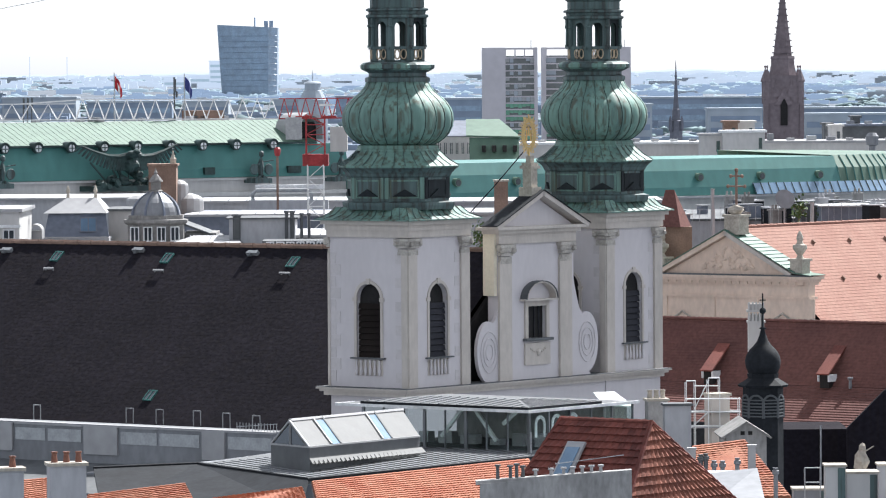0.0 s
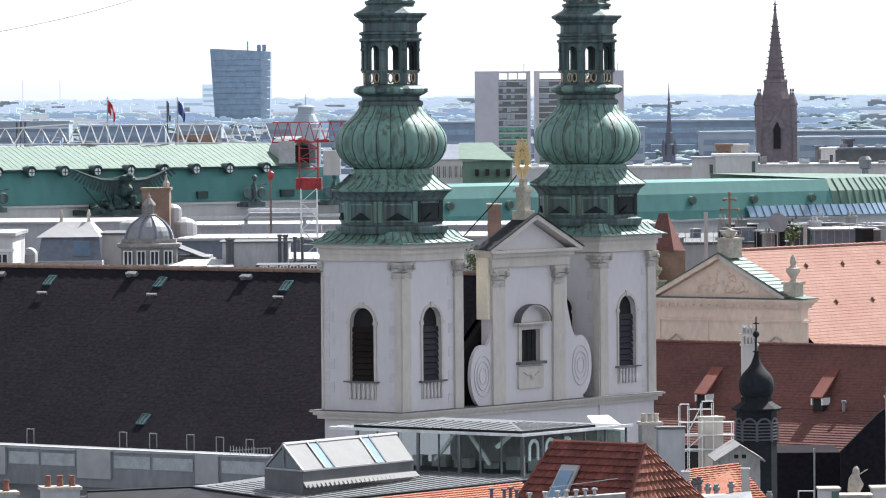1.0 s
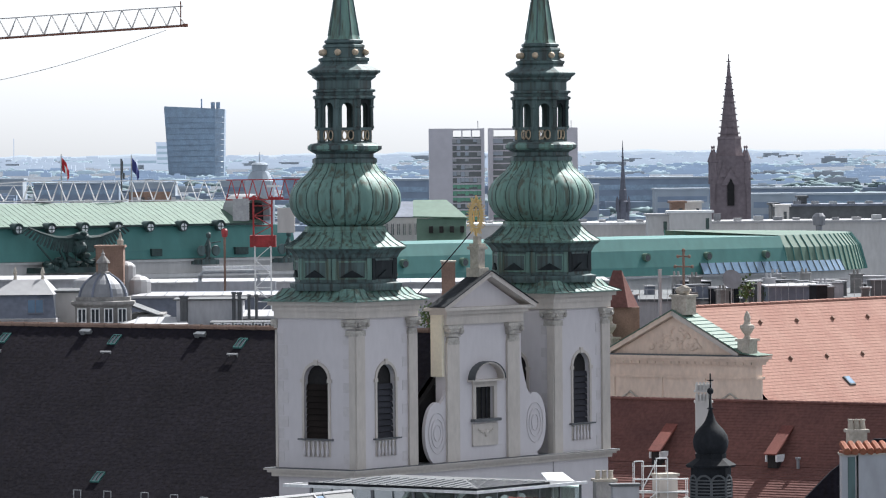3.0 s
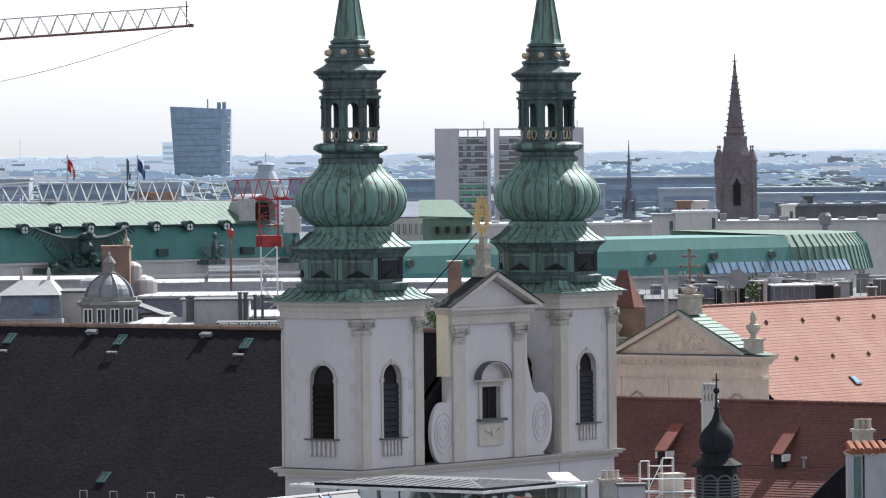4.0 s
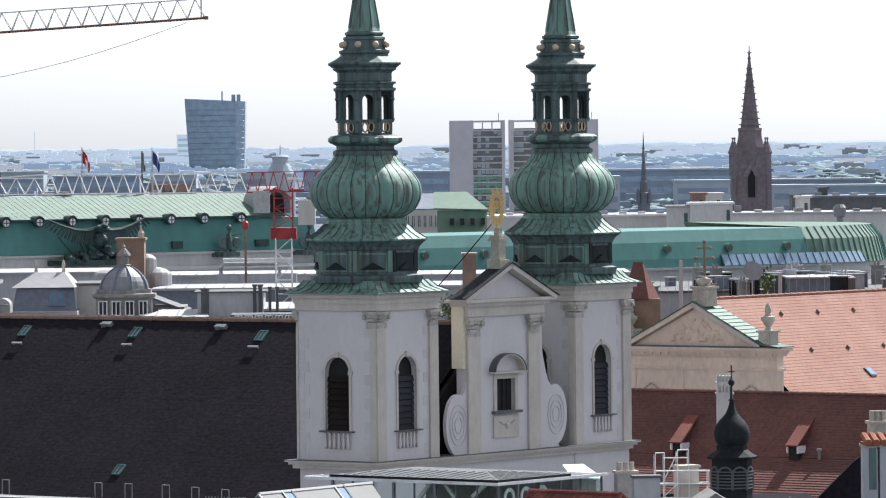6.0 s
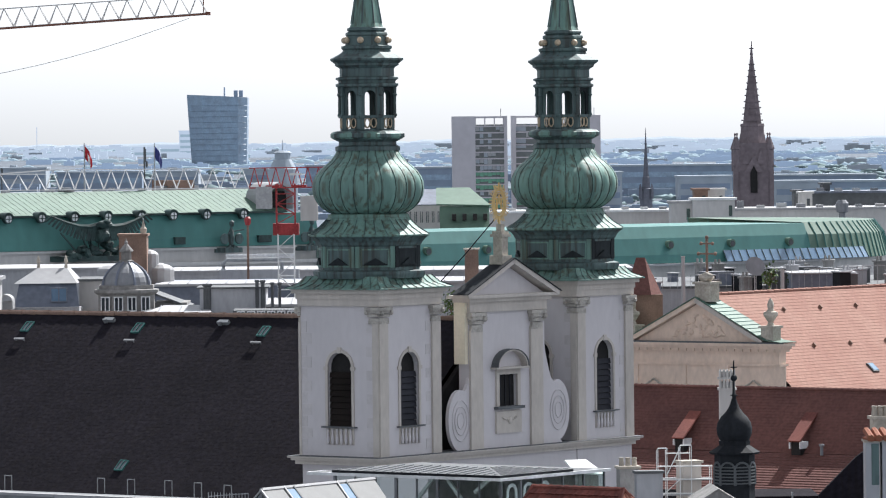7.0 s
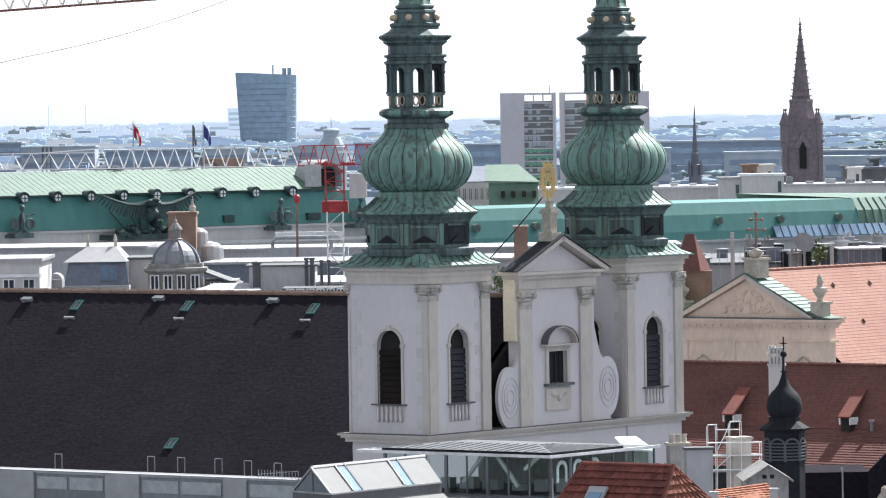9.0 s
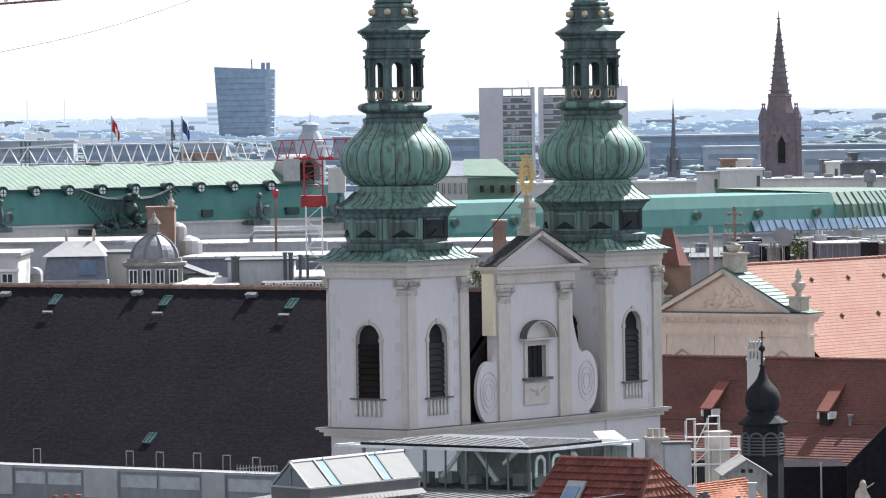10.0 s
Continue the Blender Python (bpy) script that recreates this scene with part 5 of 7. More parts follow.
for i in range(4):
    db = B()
    x = -w + 1.6 + i * 1.3
    box(db, x - 0.25, x + 0.25, -1.9, -0.4, az0 + 0.9, az0 + 1.7)
    part("dormer", db, DARKGAP, h)

# ---- flat-roofed offices beyond the ministry wing ----
for (ax0, ax1, az0, az1), yy, wallm, lid, lab in (
    ((10.66, 40.67, 34.18, 36.6), 860, PALEWALL, FLAGWHITE, "long pale office block with a bright parapet"),
    ((37.51, 40.76, 35.09, 38.59), 800, PALEWALL, PALEROOF, "pale plant room on an office roof"),
    ((40.66, 46.89, 35.05, 39.04), 798, PALEWALL, FLAGWHITE, "pale concrete plant room on an office roof"),
    ((43.61, 45.73, 37.78, 39.99), 850, BRICKBROWN, BRICKBROWN, "small dark brown roof house"),
    ((45.84, 48.5, 37.72, 39.94), 852, PALEWALL, PALEWALL, "small pale roof house"),
    ((47.75, 78.07, 34.26, 37.16), 820, PALEWALL, PALEROOF, "long pale office block with roof plant"),
    ((61.35, 62.55, 35.35, 39.29), 880, ZINCDARK, ZINCDARK, "dark metal cabin on an office roof"),
    ((61.65, 63.56, 35.47, 39.1), 870, PALEWALL, PALEWALL, "pale stair tower on a roof"),
    ((65.75, 85.72, 35.63, 38.82), 900, ZINCDARK, LEAD, "long dark-clad roof storey"),
    ((67.84, 69.07, 38.5, 40.2), 905, ZINCDARK, ZINCDARK, "small dark chimney box"),
):
    h = house("office_block", ax0, ax1, 0, az1, yy, 18 if ax1 - ax0 > 15 else 6, wallm, lab, "building")
    flat_lid(h, h["half"], 18 if ax1 - ax0 > 15 else 6, az1, lid, 0.35, 0.3)
    if ax1 - ax0 > 15:
        for i in range(int((ax1 - ax0) / 3)):
            vb = B()
            x = -h["half"] + 1 + i * 3
            hh = 0.35 + 0.9 * noise.noise(Vector((x * 1.3, yy, 0))) ** 2 * 3
            box(vb, x, x + 1.2 + noise.noise(Vector((x, 2, yy))), 3, 5, az1 + 0.3, az1 + 0.4 + hh)
            part("roof_plant", vb, (ZINC, PALEROOF, GREYMETAL)[i % 3], h)
    else:
        gb = B()
        box(gb, h["half"] - 0.9, h["half"] - 0.4, -0.06, 0.0, az1 - 2.4, az1 - 0.8)
        part("slot_window", gb, GLASSDARK, h)
vt = thing("roof_vent", (64.01, 815, 35.76), 0, "tall cowled pale roof vent", "vent")
b = B()
lathe(b, [(-3, 0.5), (1.0, 0.5), (1.1, 0.9), (2.4, 1.0), (2.9, 0.6)], 10, 0, 0, 0, False)
part("cowl", b, ZINC, vt)

# ---- far city ----
# blue curved glass tower
gt = thing("glass_tower", (-94.96, 2600, 0), 0, "tall blue glass office tower leaning outwards at one edge", "tower")
gz1, gz0 = 71.32, 0.0
hw_t, hw_b = 14.62, 12.86
b = B()
rings = []
for k in range(15):
    f = k / 14
    zz = gz0 + (gz1 - gz0) * f
    hh = hw_b + (hw_t - hw_b) * max(0, (zz - 30) / (gz1 - 30))
    rings.append([b.verts.new((x * hh - (hw_t - hh) * -0.5, y, zz + (0.8 * -x if k == 14 else 0))) for x, y in ((-1, 6), (-0.5, -1), (0.1, -4), (0.7, -3), (1, 2), (1, 26), (-1, 26))])
for a, c in zip(rings, rings[1:]):
    for i in range(7):
        b.faces.new((a[i], a[(i + 1) % 7], c[(i + 1) % 7], c[i]))
b.faces.new(rings[-1])
part("curtain_wall", b, GLASSBLUE, gt)
for k in range(14):
    f = k / 14
    zz = 32 + (gz1 - 34) * f
    sb_ = B()
    hh = hw_b + (hw_t - hw_b) * (zz - 30) / (gz1 - 30)
    pts = [(x * hh + (hw_t - hh) * 0.5, y - 0.15, zz) for x, y in ((-0.98, 5.7), (-0.5, -1), (0.1, -4), (0.7, -3), (0.97, 1.5))]
    tube(sb_, pts, 0.14, 0.14, 4)
    part("floor_band", sb_, GLASSBLUE, gt)
for x in (3.2, 8.0, 10.5):
    mb = B()
    box(mb, x, x + (0.6 if x < 5 else 1.8), 3, 8, gz1 - 0.5, gz1 + (4.2 if x < 5 else 2.6))
    part("roof_gear", mb, FARDARK, gt)
# grey slab towers
for (ax0, ax1, az0, az1), yy in (((8.75, 22.01, 34.51, 54.13), 1300), ((23.63, 45.38, 33.92, 54.27), 1330)):
    st = thing("slab_tower", ((ax0 + ax1) / 2, yy, 0), 0, "grey concrete slab tower with glazed bays and green panels", "tower", group="slab towers")
    w = (ax1 - ax0) / 2
    b = B()
    if yy == 1300:
        box(b, -w, -w + 5.6, 0, 16, 0, az1)
        box(b, w - 0.8, w, 0, 16, 0, az1)
        gx0, gx1 = -w + 5.6, w - 0.8
    else:
        box(b, -w, -w + 1.0, 0, 16, 0, az1)
        box(b, w - 3.4, w, 0, 16, 0, az1)
        gx0, gx1 = -w + 1.0, w - 3.4
    part("wall", b, SLABWALL, st)
    b = B()
    box(b, gx0, gx1, 1.0, 16, 0, az1 - 2.0)
    part("glazing", b, GLASSSLAB, st, "grey glazed bay")
    b = B()
    box(b, gx0 - 0.01, gx1 + 0.01, 0.2, 0.9, az1 - 0.5, az1 - 0.05)
    for i in range(4):
        x = gx0 + (gx1 - gx0) * i / 3
        box(b, x - 0.15, x + 0.15, 0.25, 0.85, az1 - 2.4, az1 - 0.4)
    part("crown_frame", b, SLABWALL, st)
    nfl = 16
    for i in range(nfl):
        zz = az1 - 2.3 - 1.55 * i
        fb = B()
        box(fb, gx0, gx1, 0.6, 1.02, zz - 0.32, zz)
        part("floor_slab", fb, SLABWALL, st)
        random.seed(i + yy)
        for j in range(7):
            if random.random() < (0.85 if i >= 7 else 0.5):
                bl_ = B()
                xa = gx0 + (gx1 - gx0) * j / 7
                box(bl_, xa + 0.05, xa + (gx1 - gx0) / 7 - 0.05, 0.8, 0.95, zz - 1.5 + random.uniform(0, 0.6), zz - 0.34)
                part("blind", bl_, GLASSGREEN if i >= 7 and i != 10 else (FARWALL if random.random() < 0.5 else GREYMETAL), st)
    ab = B()
    bar(ab, (w - 1.5, 2, az1 - 0.1), (w - 1.5, 2, az1 + 1.8), 0.12)
    part("aerial", ab, GREYMETAL, st)

# gothic church spire
gsx, SD = 68.3, 1100
goth = thing("gothic_church_tower", (gsx, SD, 0), 0, "brown stone gothic tower with a crocketed spire and pinnacles", "church")
gz = lambda py: 70.1 + (0 - py) * 1100 / 9600
sc = 1100 / 9600
b = B()
lathe(b, [(0, 33 * sc), (gz(200), 33 * sc)], 4, 0)
part("shaft", b, BRICKSPIRE, goth)
b = B()
lathe(b, [(gz(200), 24 * sc), (gz(180), 20 * sc), (gz(172), 20 * sc), (gz(170), 21 * sc), (gz(166), 20 * sc)], 8, 0)
part("octagon", b, BRICKSPIRE, goth)
b = B()
lathe(b, [(gz(170), 16.5 * sc), (gz(45), 2.2 * sc), (gz(43), 3.2 * sc), (gz(40), 2 * sc), (gz(28), 1.0 * sc)], 8, 0)
so = part("spire", b, BRICKSPIRE, goth)
b = B()
bar(b, (0, 0, gz(30)), (0, 0, gz(20)), 0.12)
bar(b, (-0.5, 0, gz(33)), (0.5, 0, gz(33)), 0.14)
part("cross", b, BRICKSPIRE, goth)
for i in range(10):
    py = 160 - i * 11
    r = (16.5 * (py - 45) / 125 + 2.0) * sc
    cb = B()
    for k in range(8):
        a = math.pi / 8 + k * math.pi / 4
        box(cb, r * 1.08 * math.cos(a) - 0.16, r * 1.08 * math.cos(a) + 0.16, r * 1.08 * math.sin(a) - 0.16, r * 1.08 * math.sin(a) + 0.16, gz(py) - 0.12, gz(py) + 0.12)
    lathe(cb, [(gz(py) - 0.1, r * 1.04), (gz(py) + 0.1, r * 1.02)], 8, 0)
    part("crocket_ring", cb, BRICKSPIRE, so, kind="stuff")
for sx in (-1, 1):
    for sy in (-1, 1):
        b = B()
        x, y = sx * 29 * sc, sy * 29 * sc
        lathe(b, [(gz(250), 0.75), (gz(212), 0.75), (gz(211), 0.95), (gz(208), 0.9), (gz(188), 0.1), (gz(184), 0.25), (gz(182), 0.05)], 8, 0, x, y)
        part("pinnacle", b, BRICKSPIRE, goth)
for s in (-1, 1):
    b = B()
    prism(b, [(s * 1.5 - 0.9, gz(238)), (s * 1.5 + 0.9, gz(238)), (s * 1.5, gz(208))], -4.0, -3.4)
    part("gable", b, BRICKSPIRE, goth)
b = B()
prism(b, [(-1.9, gz(252)), (1.9, gz(252)), (0, gz(222))], -4.15, -3.5)
part("gable", b, BRICKSPIRE, goth)
b = B()
prism(b, [(-0.7, gz(288)), (0.7, gz(288)), (0.7, gz(252)), (0, gz(240)), (-0.7, gz(252))], -4.25, -3.6)
# raised dark panel stands in for the opening's shade
part("lancet", b, DARKGAP, goth, "dark panel standing in for a lancet opening")
for s in (-1, 1):
    b = B()
    box(b, s * 3.6 - 0.45, s * 3.6 + 0.45, -4.1, -3.4, 0, gz(245))
    box(b, s * 3.9 - 0.6, s * 3.9 + 0.6, -4.0, -3.6, gz(241), gz(239))
    part("buttress", b, BRICKSPIRE, goth)
# small slender spire
b = B()
nsp = thing("slender_spire", (42.41, 1000, 0), 0, "slender dark needle spire on a low tower", "spire")
gz = lambda py: 68.39 + (0 - py) * 1000 / 9600
sc = 1000 / 9600
lathe(b, [(0, 11 * sc), (gz(282), 11 * sc), (gz(281), 7 * sc), (gz(262), 6.2 * sc), (gz(260), 5 * sc), (gz(205), 1.6 * sc), (gz(203), 2.2 * sc), (gz(200), 1.5 * sc), (gz(174), 0.3 * sc)], 8, 0)
part("needle", b, NEEDLE, nsp)
for s in (-1, 1):
    for sy in (-1, 1):
        b = B()
        lathe(b, [(gz(300), 0.35), (gz(281), 0.3), (gz(273), 0.03)], 6, 0, s * 1.05, sy * 1.05, False)
        part("pinnacle", b, NEEDLE, nsp)
# domed hall on the skyline
dh = thing("domed_hall", (-36.79, 1500, 0), 0, "distant hall with a stepped roof and lantern", "building")
gz = lambda py: 80.07 + (0 - py) * 1500 / 9600
sc = 1500 / 9600
b = B()
lathe(b, [(0, 26 * sc), (gz(250), 26 * sc), (gz(246), 22 * sc), (gz(234), 16 * sc), (gz(233), 14 * sc), (gz(222), 14 * sc), (gz(221), 16 * sc), (gz(218), 12 * sc), (gz(217), 1.2 * sc), (gz(198), 0.3 * sc)], 12, 0)
part("hall", b, FARWALL, dh)


# housing blocks with window bands, in the middle distance
def far_block(x0, x1, z1, y, depth, wallm, floors, label):
    h = thing("far_building", ((x0 + x1) / 2, y, 0), 0, label, "building", group="far city buildings")
    w = (x1 - x0) / 2
    b = B()
    box(b, -w, w, 0, depth, 0, z1)
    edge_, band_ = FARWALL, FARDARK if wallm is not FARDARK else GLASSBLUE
    if y > 3000:   # past 3 km the haze is painted on: paler, glowing wall colours
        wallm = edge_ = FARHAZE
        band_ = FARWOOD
    part("wall", b, wallm, h)
    b = B()
    box(b, -w - 0.4, w + 0.4, -0.4, depth, z1, z1 + 0.6)
    part("roof_edge", b, edge_, h)
    for i in range(floors):
        b = B()
        zz = z1 - 2.6 - i * 3.4
        box(b, -w + 0.6, w - 0.6, -0.12, 0.02, zz - 0.8, zz + 0.8)
        part("window_band", b, band_, h)


for (ax0, ax1, az0, az1), yy, mm, fl in (
    ((61.08, 99.68, 30.88, 39.73), 1700, FARDARK, 4), ((115.27, 152.76, 29.14, 35.51), 1800, FARDARK, 3), ((-4.18, 10.82, 31.62, 40.29), 1600, FARDARK, 4),
    ((47.63, 57.0, 31.92, 38.79), 1500, FARWALL, 3), ((77.47, 93.3, 32.07, 36.74), 1600, FARWALL, 2), ((99.16, 111.66, 31.13, 35.81), 1500, FARWALL, 3), ((122.83, 157.2, 29.08, 34.58), 1650, FARDARK, 3),
    ((-264.8, -244.39, 35.74, 41.21), 3500, FARDARK, 1), ((-171.62, -156.16, 35.31, 45.62), 3300, FARWALL, 2), ((-158.51, -143.85, 34.9, 47.45), 3350, FARWALL, 2), ((-143.7, -134.08, 34.94, 56.24), 3300, FARWALL, 4),
    ((-255.78, -253.4, 34.37, 47.82), 3800, FARWALL, 0), ((-252.62, -249.85, 34.32, 46.19), 3800, FARWALL, 0), ((-155.31, -129.58, 35.67, 40.22), 1900, FARWALL, 2), ((-119.03, -90.91, 34.94, 39.06), 1800, FARDARK, 2), ((-38.55, -26.68, 35.03, 39.98), 1900, FARDARK, 2),
    ((-230.22, -179.82, 34.32, 40.96), 2200, FARDARK, 2), ((-94.43, -78.18, 33.44, 38.32), 1950, FARWALL, 2), ((-63.51, -46.85, 32.57, 38.41), 2000, FARWALL, 2),
):
    far_block(ax0, ax1, az1, yy, 20, mm, fl, "distant blue-grey city block with window bands" if mm is FARDARK else "distant pale city block with window bands")

# far roofs and woods, past counting
random.seed(21)
near, mid_, far_, pale, wood, woods = B(), B(), B(), B(), B(), B()


def ground_z(y):
    for (a, za), (c, zc) in zip(GY, GY[1:]):
        if a <= y <= c:
            return za + (zc - za) * (y - a) / (c - a)
    return GY[-1][1]


for i in range(1500):
    y = 1450 + 3200 * random.random() ** 1.2
    x = random.uniform(-0.13, 0.12) * y
    g = ground_z(y)
    w = random.uniform(4, 20)
    h = random.uniform(0.8, 2.6) * (1 + (y > 3000) * 0.4)
    if i % 3 == 0:
        for k in range(9):
            r = random.uniform(1.6, 5.0)
            lump(wood if y < 2300 else woods, (x + random.gauss(0, 9), y + random.uniform(-5, 5), g + random.uniform(-0.5, 0.7)), (r, 3, random.uniform(0.6, 1.5)), i + k, 0.9, 1)
    else:
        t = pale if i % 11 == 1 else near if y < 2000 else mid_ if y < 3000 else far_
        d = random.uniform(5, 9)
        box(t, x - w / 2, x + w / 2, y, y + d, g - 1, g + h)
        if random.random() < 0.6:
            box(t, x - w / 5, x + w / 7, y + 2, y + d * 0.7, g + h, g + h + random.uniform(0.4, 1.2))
# from near to far, more haze is painted into the roof colours
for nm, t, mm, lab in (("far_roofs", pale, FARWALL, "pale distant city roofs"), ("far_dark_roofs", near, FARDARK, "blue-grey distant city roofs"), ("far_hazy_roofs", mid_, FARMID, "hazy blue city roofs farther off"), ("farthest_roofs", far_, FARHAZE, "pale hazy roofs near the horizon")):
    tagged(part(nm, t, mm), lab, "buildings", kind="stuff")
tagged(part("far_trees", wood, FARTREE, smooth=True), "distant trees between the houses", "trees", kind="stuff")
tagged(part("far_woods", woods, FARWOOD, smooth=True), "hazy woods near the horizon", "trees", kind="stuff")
# low wooded hills that close the view
bmh = B()
prev = None
for i in range(201):
    x = -640 + 1280 * i / 200
    z = 49.5 + 3.0 * noise.noise(Vector((x * 0.012, 1, 0))) + 1.6 * noise.noise(Vector((x * 0.06, 5, 0))) + 0.8 * noise.noise(Vector((x * 0.25, 9, 0)))
    cur = [bmh.verts.new(p) for p in ((x, 4700, 30), (x, 4720, z - 1.5), (x, 4760, z), (x, 4890, 40))]
    if prev:
        for k in range(3):
            bmh.faces.new((prev[k], cur[k], cur[k + 1], prev[k + 1]))
    prev = cur
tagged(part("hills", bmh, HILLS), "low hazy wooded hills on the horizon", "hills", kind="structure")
# far building cranes on the skyline
for (x, z, ln) in ((169.06, 47.74, 8), (180.31, 44.95, 7), (184.81, 47.51, 9), (-194.59, 48.26, 10), (-275.87, 61.09, 0), (-251.13, 60.72, 0)):
    fc = thing("far_crane", (x, 3600, 0), 0, "pale distant crane or mast on the skyline", "crane", group="cranes on the skyline")
    b = B()
    bar(b, (0, 0, 0), (0, 0, z), 0.35)
    if ln:
        bar(b, (-ln * 0.9, 0, z - 1.5), (ln * 0.5, 0, z - 1.2), 0.3)
        bar(b, (0, 0, z), (-ln * 0.7, 0, z - 1.4), 0.12)
    # mast takes the glowing haze colour as its paint
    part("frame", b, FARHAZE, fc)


# ---- pedimented church and its long salmon roof; x along the gable, y back along the nave ----
ped = thing("pedimented_church", (20.71, 400.0, 0), -37.3, "ochre baroque church gable with copper coping and urns", "church")
pz_, apz, GL, GR = 33.0, 36.2, -8.4, 7.1
b = B()
box(b, GL, GR, 0, 0.9, 0, pz_ - 0.4)
part("wall", b, SAND, ped, "ochre stucco front wall")
b = B()
for z0, z1, d in ((pz_ - 1.65, pz_ - 1.5, 0.14), (pz_ - 0.62, pz_ - 0.4, 0.2), (pz_ - 0.4, pz_ - 0.2, 0.32), (pz_ - 0.2, pz_, 0.5)):
    b = B()
    box(b, GL - d, GR + d, -d, 0.9 + d, z0, z1)
    part("entablature", b, SAND, ped)
for i in range(22):
    b = B()
    x = GL + 0.3 + i * (GR - GL - 0.6) / 21
    box(b, x - 0.1, x + 0.1, -0.3, 0.0, pz_ - 0.6, pz_ - 0.42)
    part("modillion", b, SAND, ped)
b = B()
box(b, GL - 0.5, GR + 0.45, -0.52, 0, pz_, pz_ + 0.1)
part("cornice_flashing", b, ZINCDARK, ped, "dark cornice flashing")
b = B()
prism(b, [(-5.7, pz_ + 0.05), (5.5, pz_ + 0.05), (0, apz - 0.3)], 0.05, 1.0)
part("tympanum", b, SAND, ped, "ochre tympanum")
for xa in (-6.2, 5.9):
    b = B()
    solid(b, [(xa, -0.42, pz_ + 0.2), (xa, 1.2, pz_ + 0.2), (0, 1.2, apz + 0.1), (0, -0.42, apz + 0.1)], 0.32)
    part("raking_cornice", b, CREAM if xa > 0 else SAND, ped)
b = B()
solid(b, [(6.3, -0.5, pz_ + 0.22), (6.3, 1.9, pz_ + 0.22), (0, 1.9, apz + 0.2), (0, -0.5, apz + 0.2)], 0.06)
solid(b, [(6.1, -0.6, pz_ + 0.3), (GR + 0.55, -0.6, pz_ + 0.12), (GR + 0.55, 1.5, pz_ + 0.12), (6.1, 1.5, pz_ + 0.3)], 0.06)
solid(b, [(-6.3, -0.5, pz_ + 0.22), (-6.3, 1.9, pz_ + 0.22), (0, 1.9, apz + 0.2), (0, -0.5, apz + 0.2)], 0.06)
cpo = part("coping", b, COPPERPALE, ped, "pale green copper coping")
for i in range(13):
    f = (i + 0.5) / 13
    sm = B()
    x, z = 6.3 * (1 - f), pz_ + 0.24 + (apz - pz_ - 0.02) * f
    bar(sm, (x, -0.5, z), (x, 1.9, z), 0.03)
    part("seam", sm, COPPERTEAL, cpo)
rel = B()
random.seed(3)
for i in range(60):
    f = random.uniform(-1, 1)
    hgt = (1 - abs(f)) ** 0.8
    lump(rel, (f * 2.3 + 0.1, 0.03, pz_ + 0.5 + random.random() * hgt * 1.8), (random.uniform(0.1, 0.22), 0.12, random.uniform(0.1, 0.25)), i, 0.4, 1)
part("relief", rel, SAND, ped, "weathered carved relief", kind="stuff")
for x in (-4.0, 4.9):
    b = B()
    zz = pz_ - 3.1
    for k in (-1, 1):
        tube(b, [(x + k * 0.8, -0.08, zz - 0.1), (x + k * 0.45, -0.1, zz + 0.1), (x, -0.1, zz + 0.4)], 0.09, 0.07, 5)
    box(b, x - 0.8, x + 0.8, -0.06, 0.02, zz - 1.6, zz - 0.3)
    part("niche_hood", b, STONE, ped)
for x in (-5.9, -1.6, 2.2, 7.2):
    b = B()
    box(b, x - 0.5, x + 0.5, -0.1, 0.02, 10, pz_ - 1.65)
    part("pilaster", b, SAND, ped)
b = B()
zt = 37.4
box(b, -0.15, 1.15, -0.2, 1.1, apz - 0.2, zt)
box(b, -0.28, 1.28, -0.33, 1.23, zt - 0.1, zt + 0.08)
lump(b, (0.5, 0.4, zt + 0.4), (0.62, 0.5, 0.42), 2, 0.3, 2)
part("apex_pedestal", b, STONE, ped)
b = B()
bar(b, (0.55, 0.4, zt + 0.6), (0.55, 0.4, 40.75), 0.1)
for z, hw in ((39.55, 0.75), (40.3, 0.5)):
    bar(b, (0.55 - hw, 0.4, z), (0.55 + hw, 0.4, z), 0.085)
    ball(b, 0.55 - hw, 0.4, z, 0.14, 6)
    ball(b, 0.55 + hw, 0.4, z, 0.14, 6)
ball(b, 0.55, 0.4, 40.75, 0.15, 6)
part("double_cross", b, BRICKBROWN, ped, "brown double-barred cross")


def urn(parent, x, y, z0, k=1.0):
    b = B()
    box(b, x - 0.5 * k, x + 0.5 * k, y - 0.5 * k, y + 0.5 * k, z0, z0 + 0.9 * k)
    box(b, x - 0.62 * k, x + 0.62 * k, y - 0.62 * k, y + 0.62 * k, z0 + 0.9 * k, z0 + 1.05 * k)
    lathe(b, [(z0 + 1.05 * k, 0.3 * k), (z0 + 1.3 * k, 0.18 * k), (z0 + 1.45 * k, 0.3 * k), (z0 + 1.8 * k, 0.52 * k), (z0 + 2.0 * k, 0.5 * k), (z0 + 2.05 * k, 0.3 * k), (z0 + 2.25 * k, 0.2 * k), (z0 + 2.5 * k, 0.25 * k), (z0 + 2.8 * k, 0.16 * k), (z0 + 3.0 * k, 0.02)], 12, 0, x, y, False)
    return part("urn", b, STONE, parent, "weathered stone urn on a pedestal")


urn(ped, 6.2, 0.3, 33.2, 1.05)
urn(ped, -6.3, 0.6, 33.2, 1.0)
NZ, NL = 36.5, 46.0
SLP = 0.88   # fall of the nave roof for a metre sideways
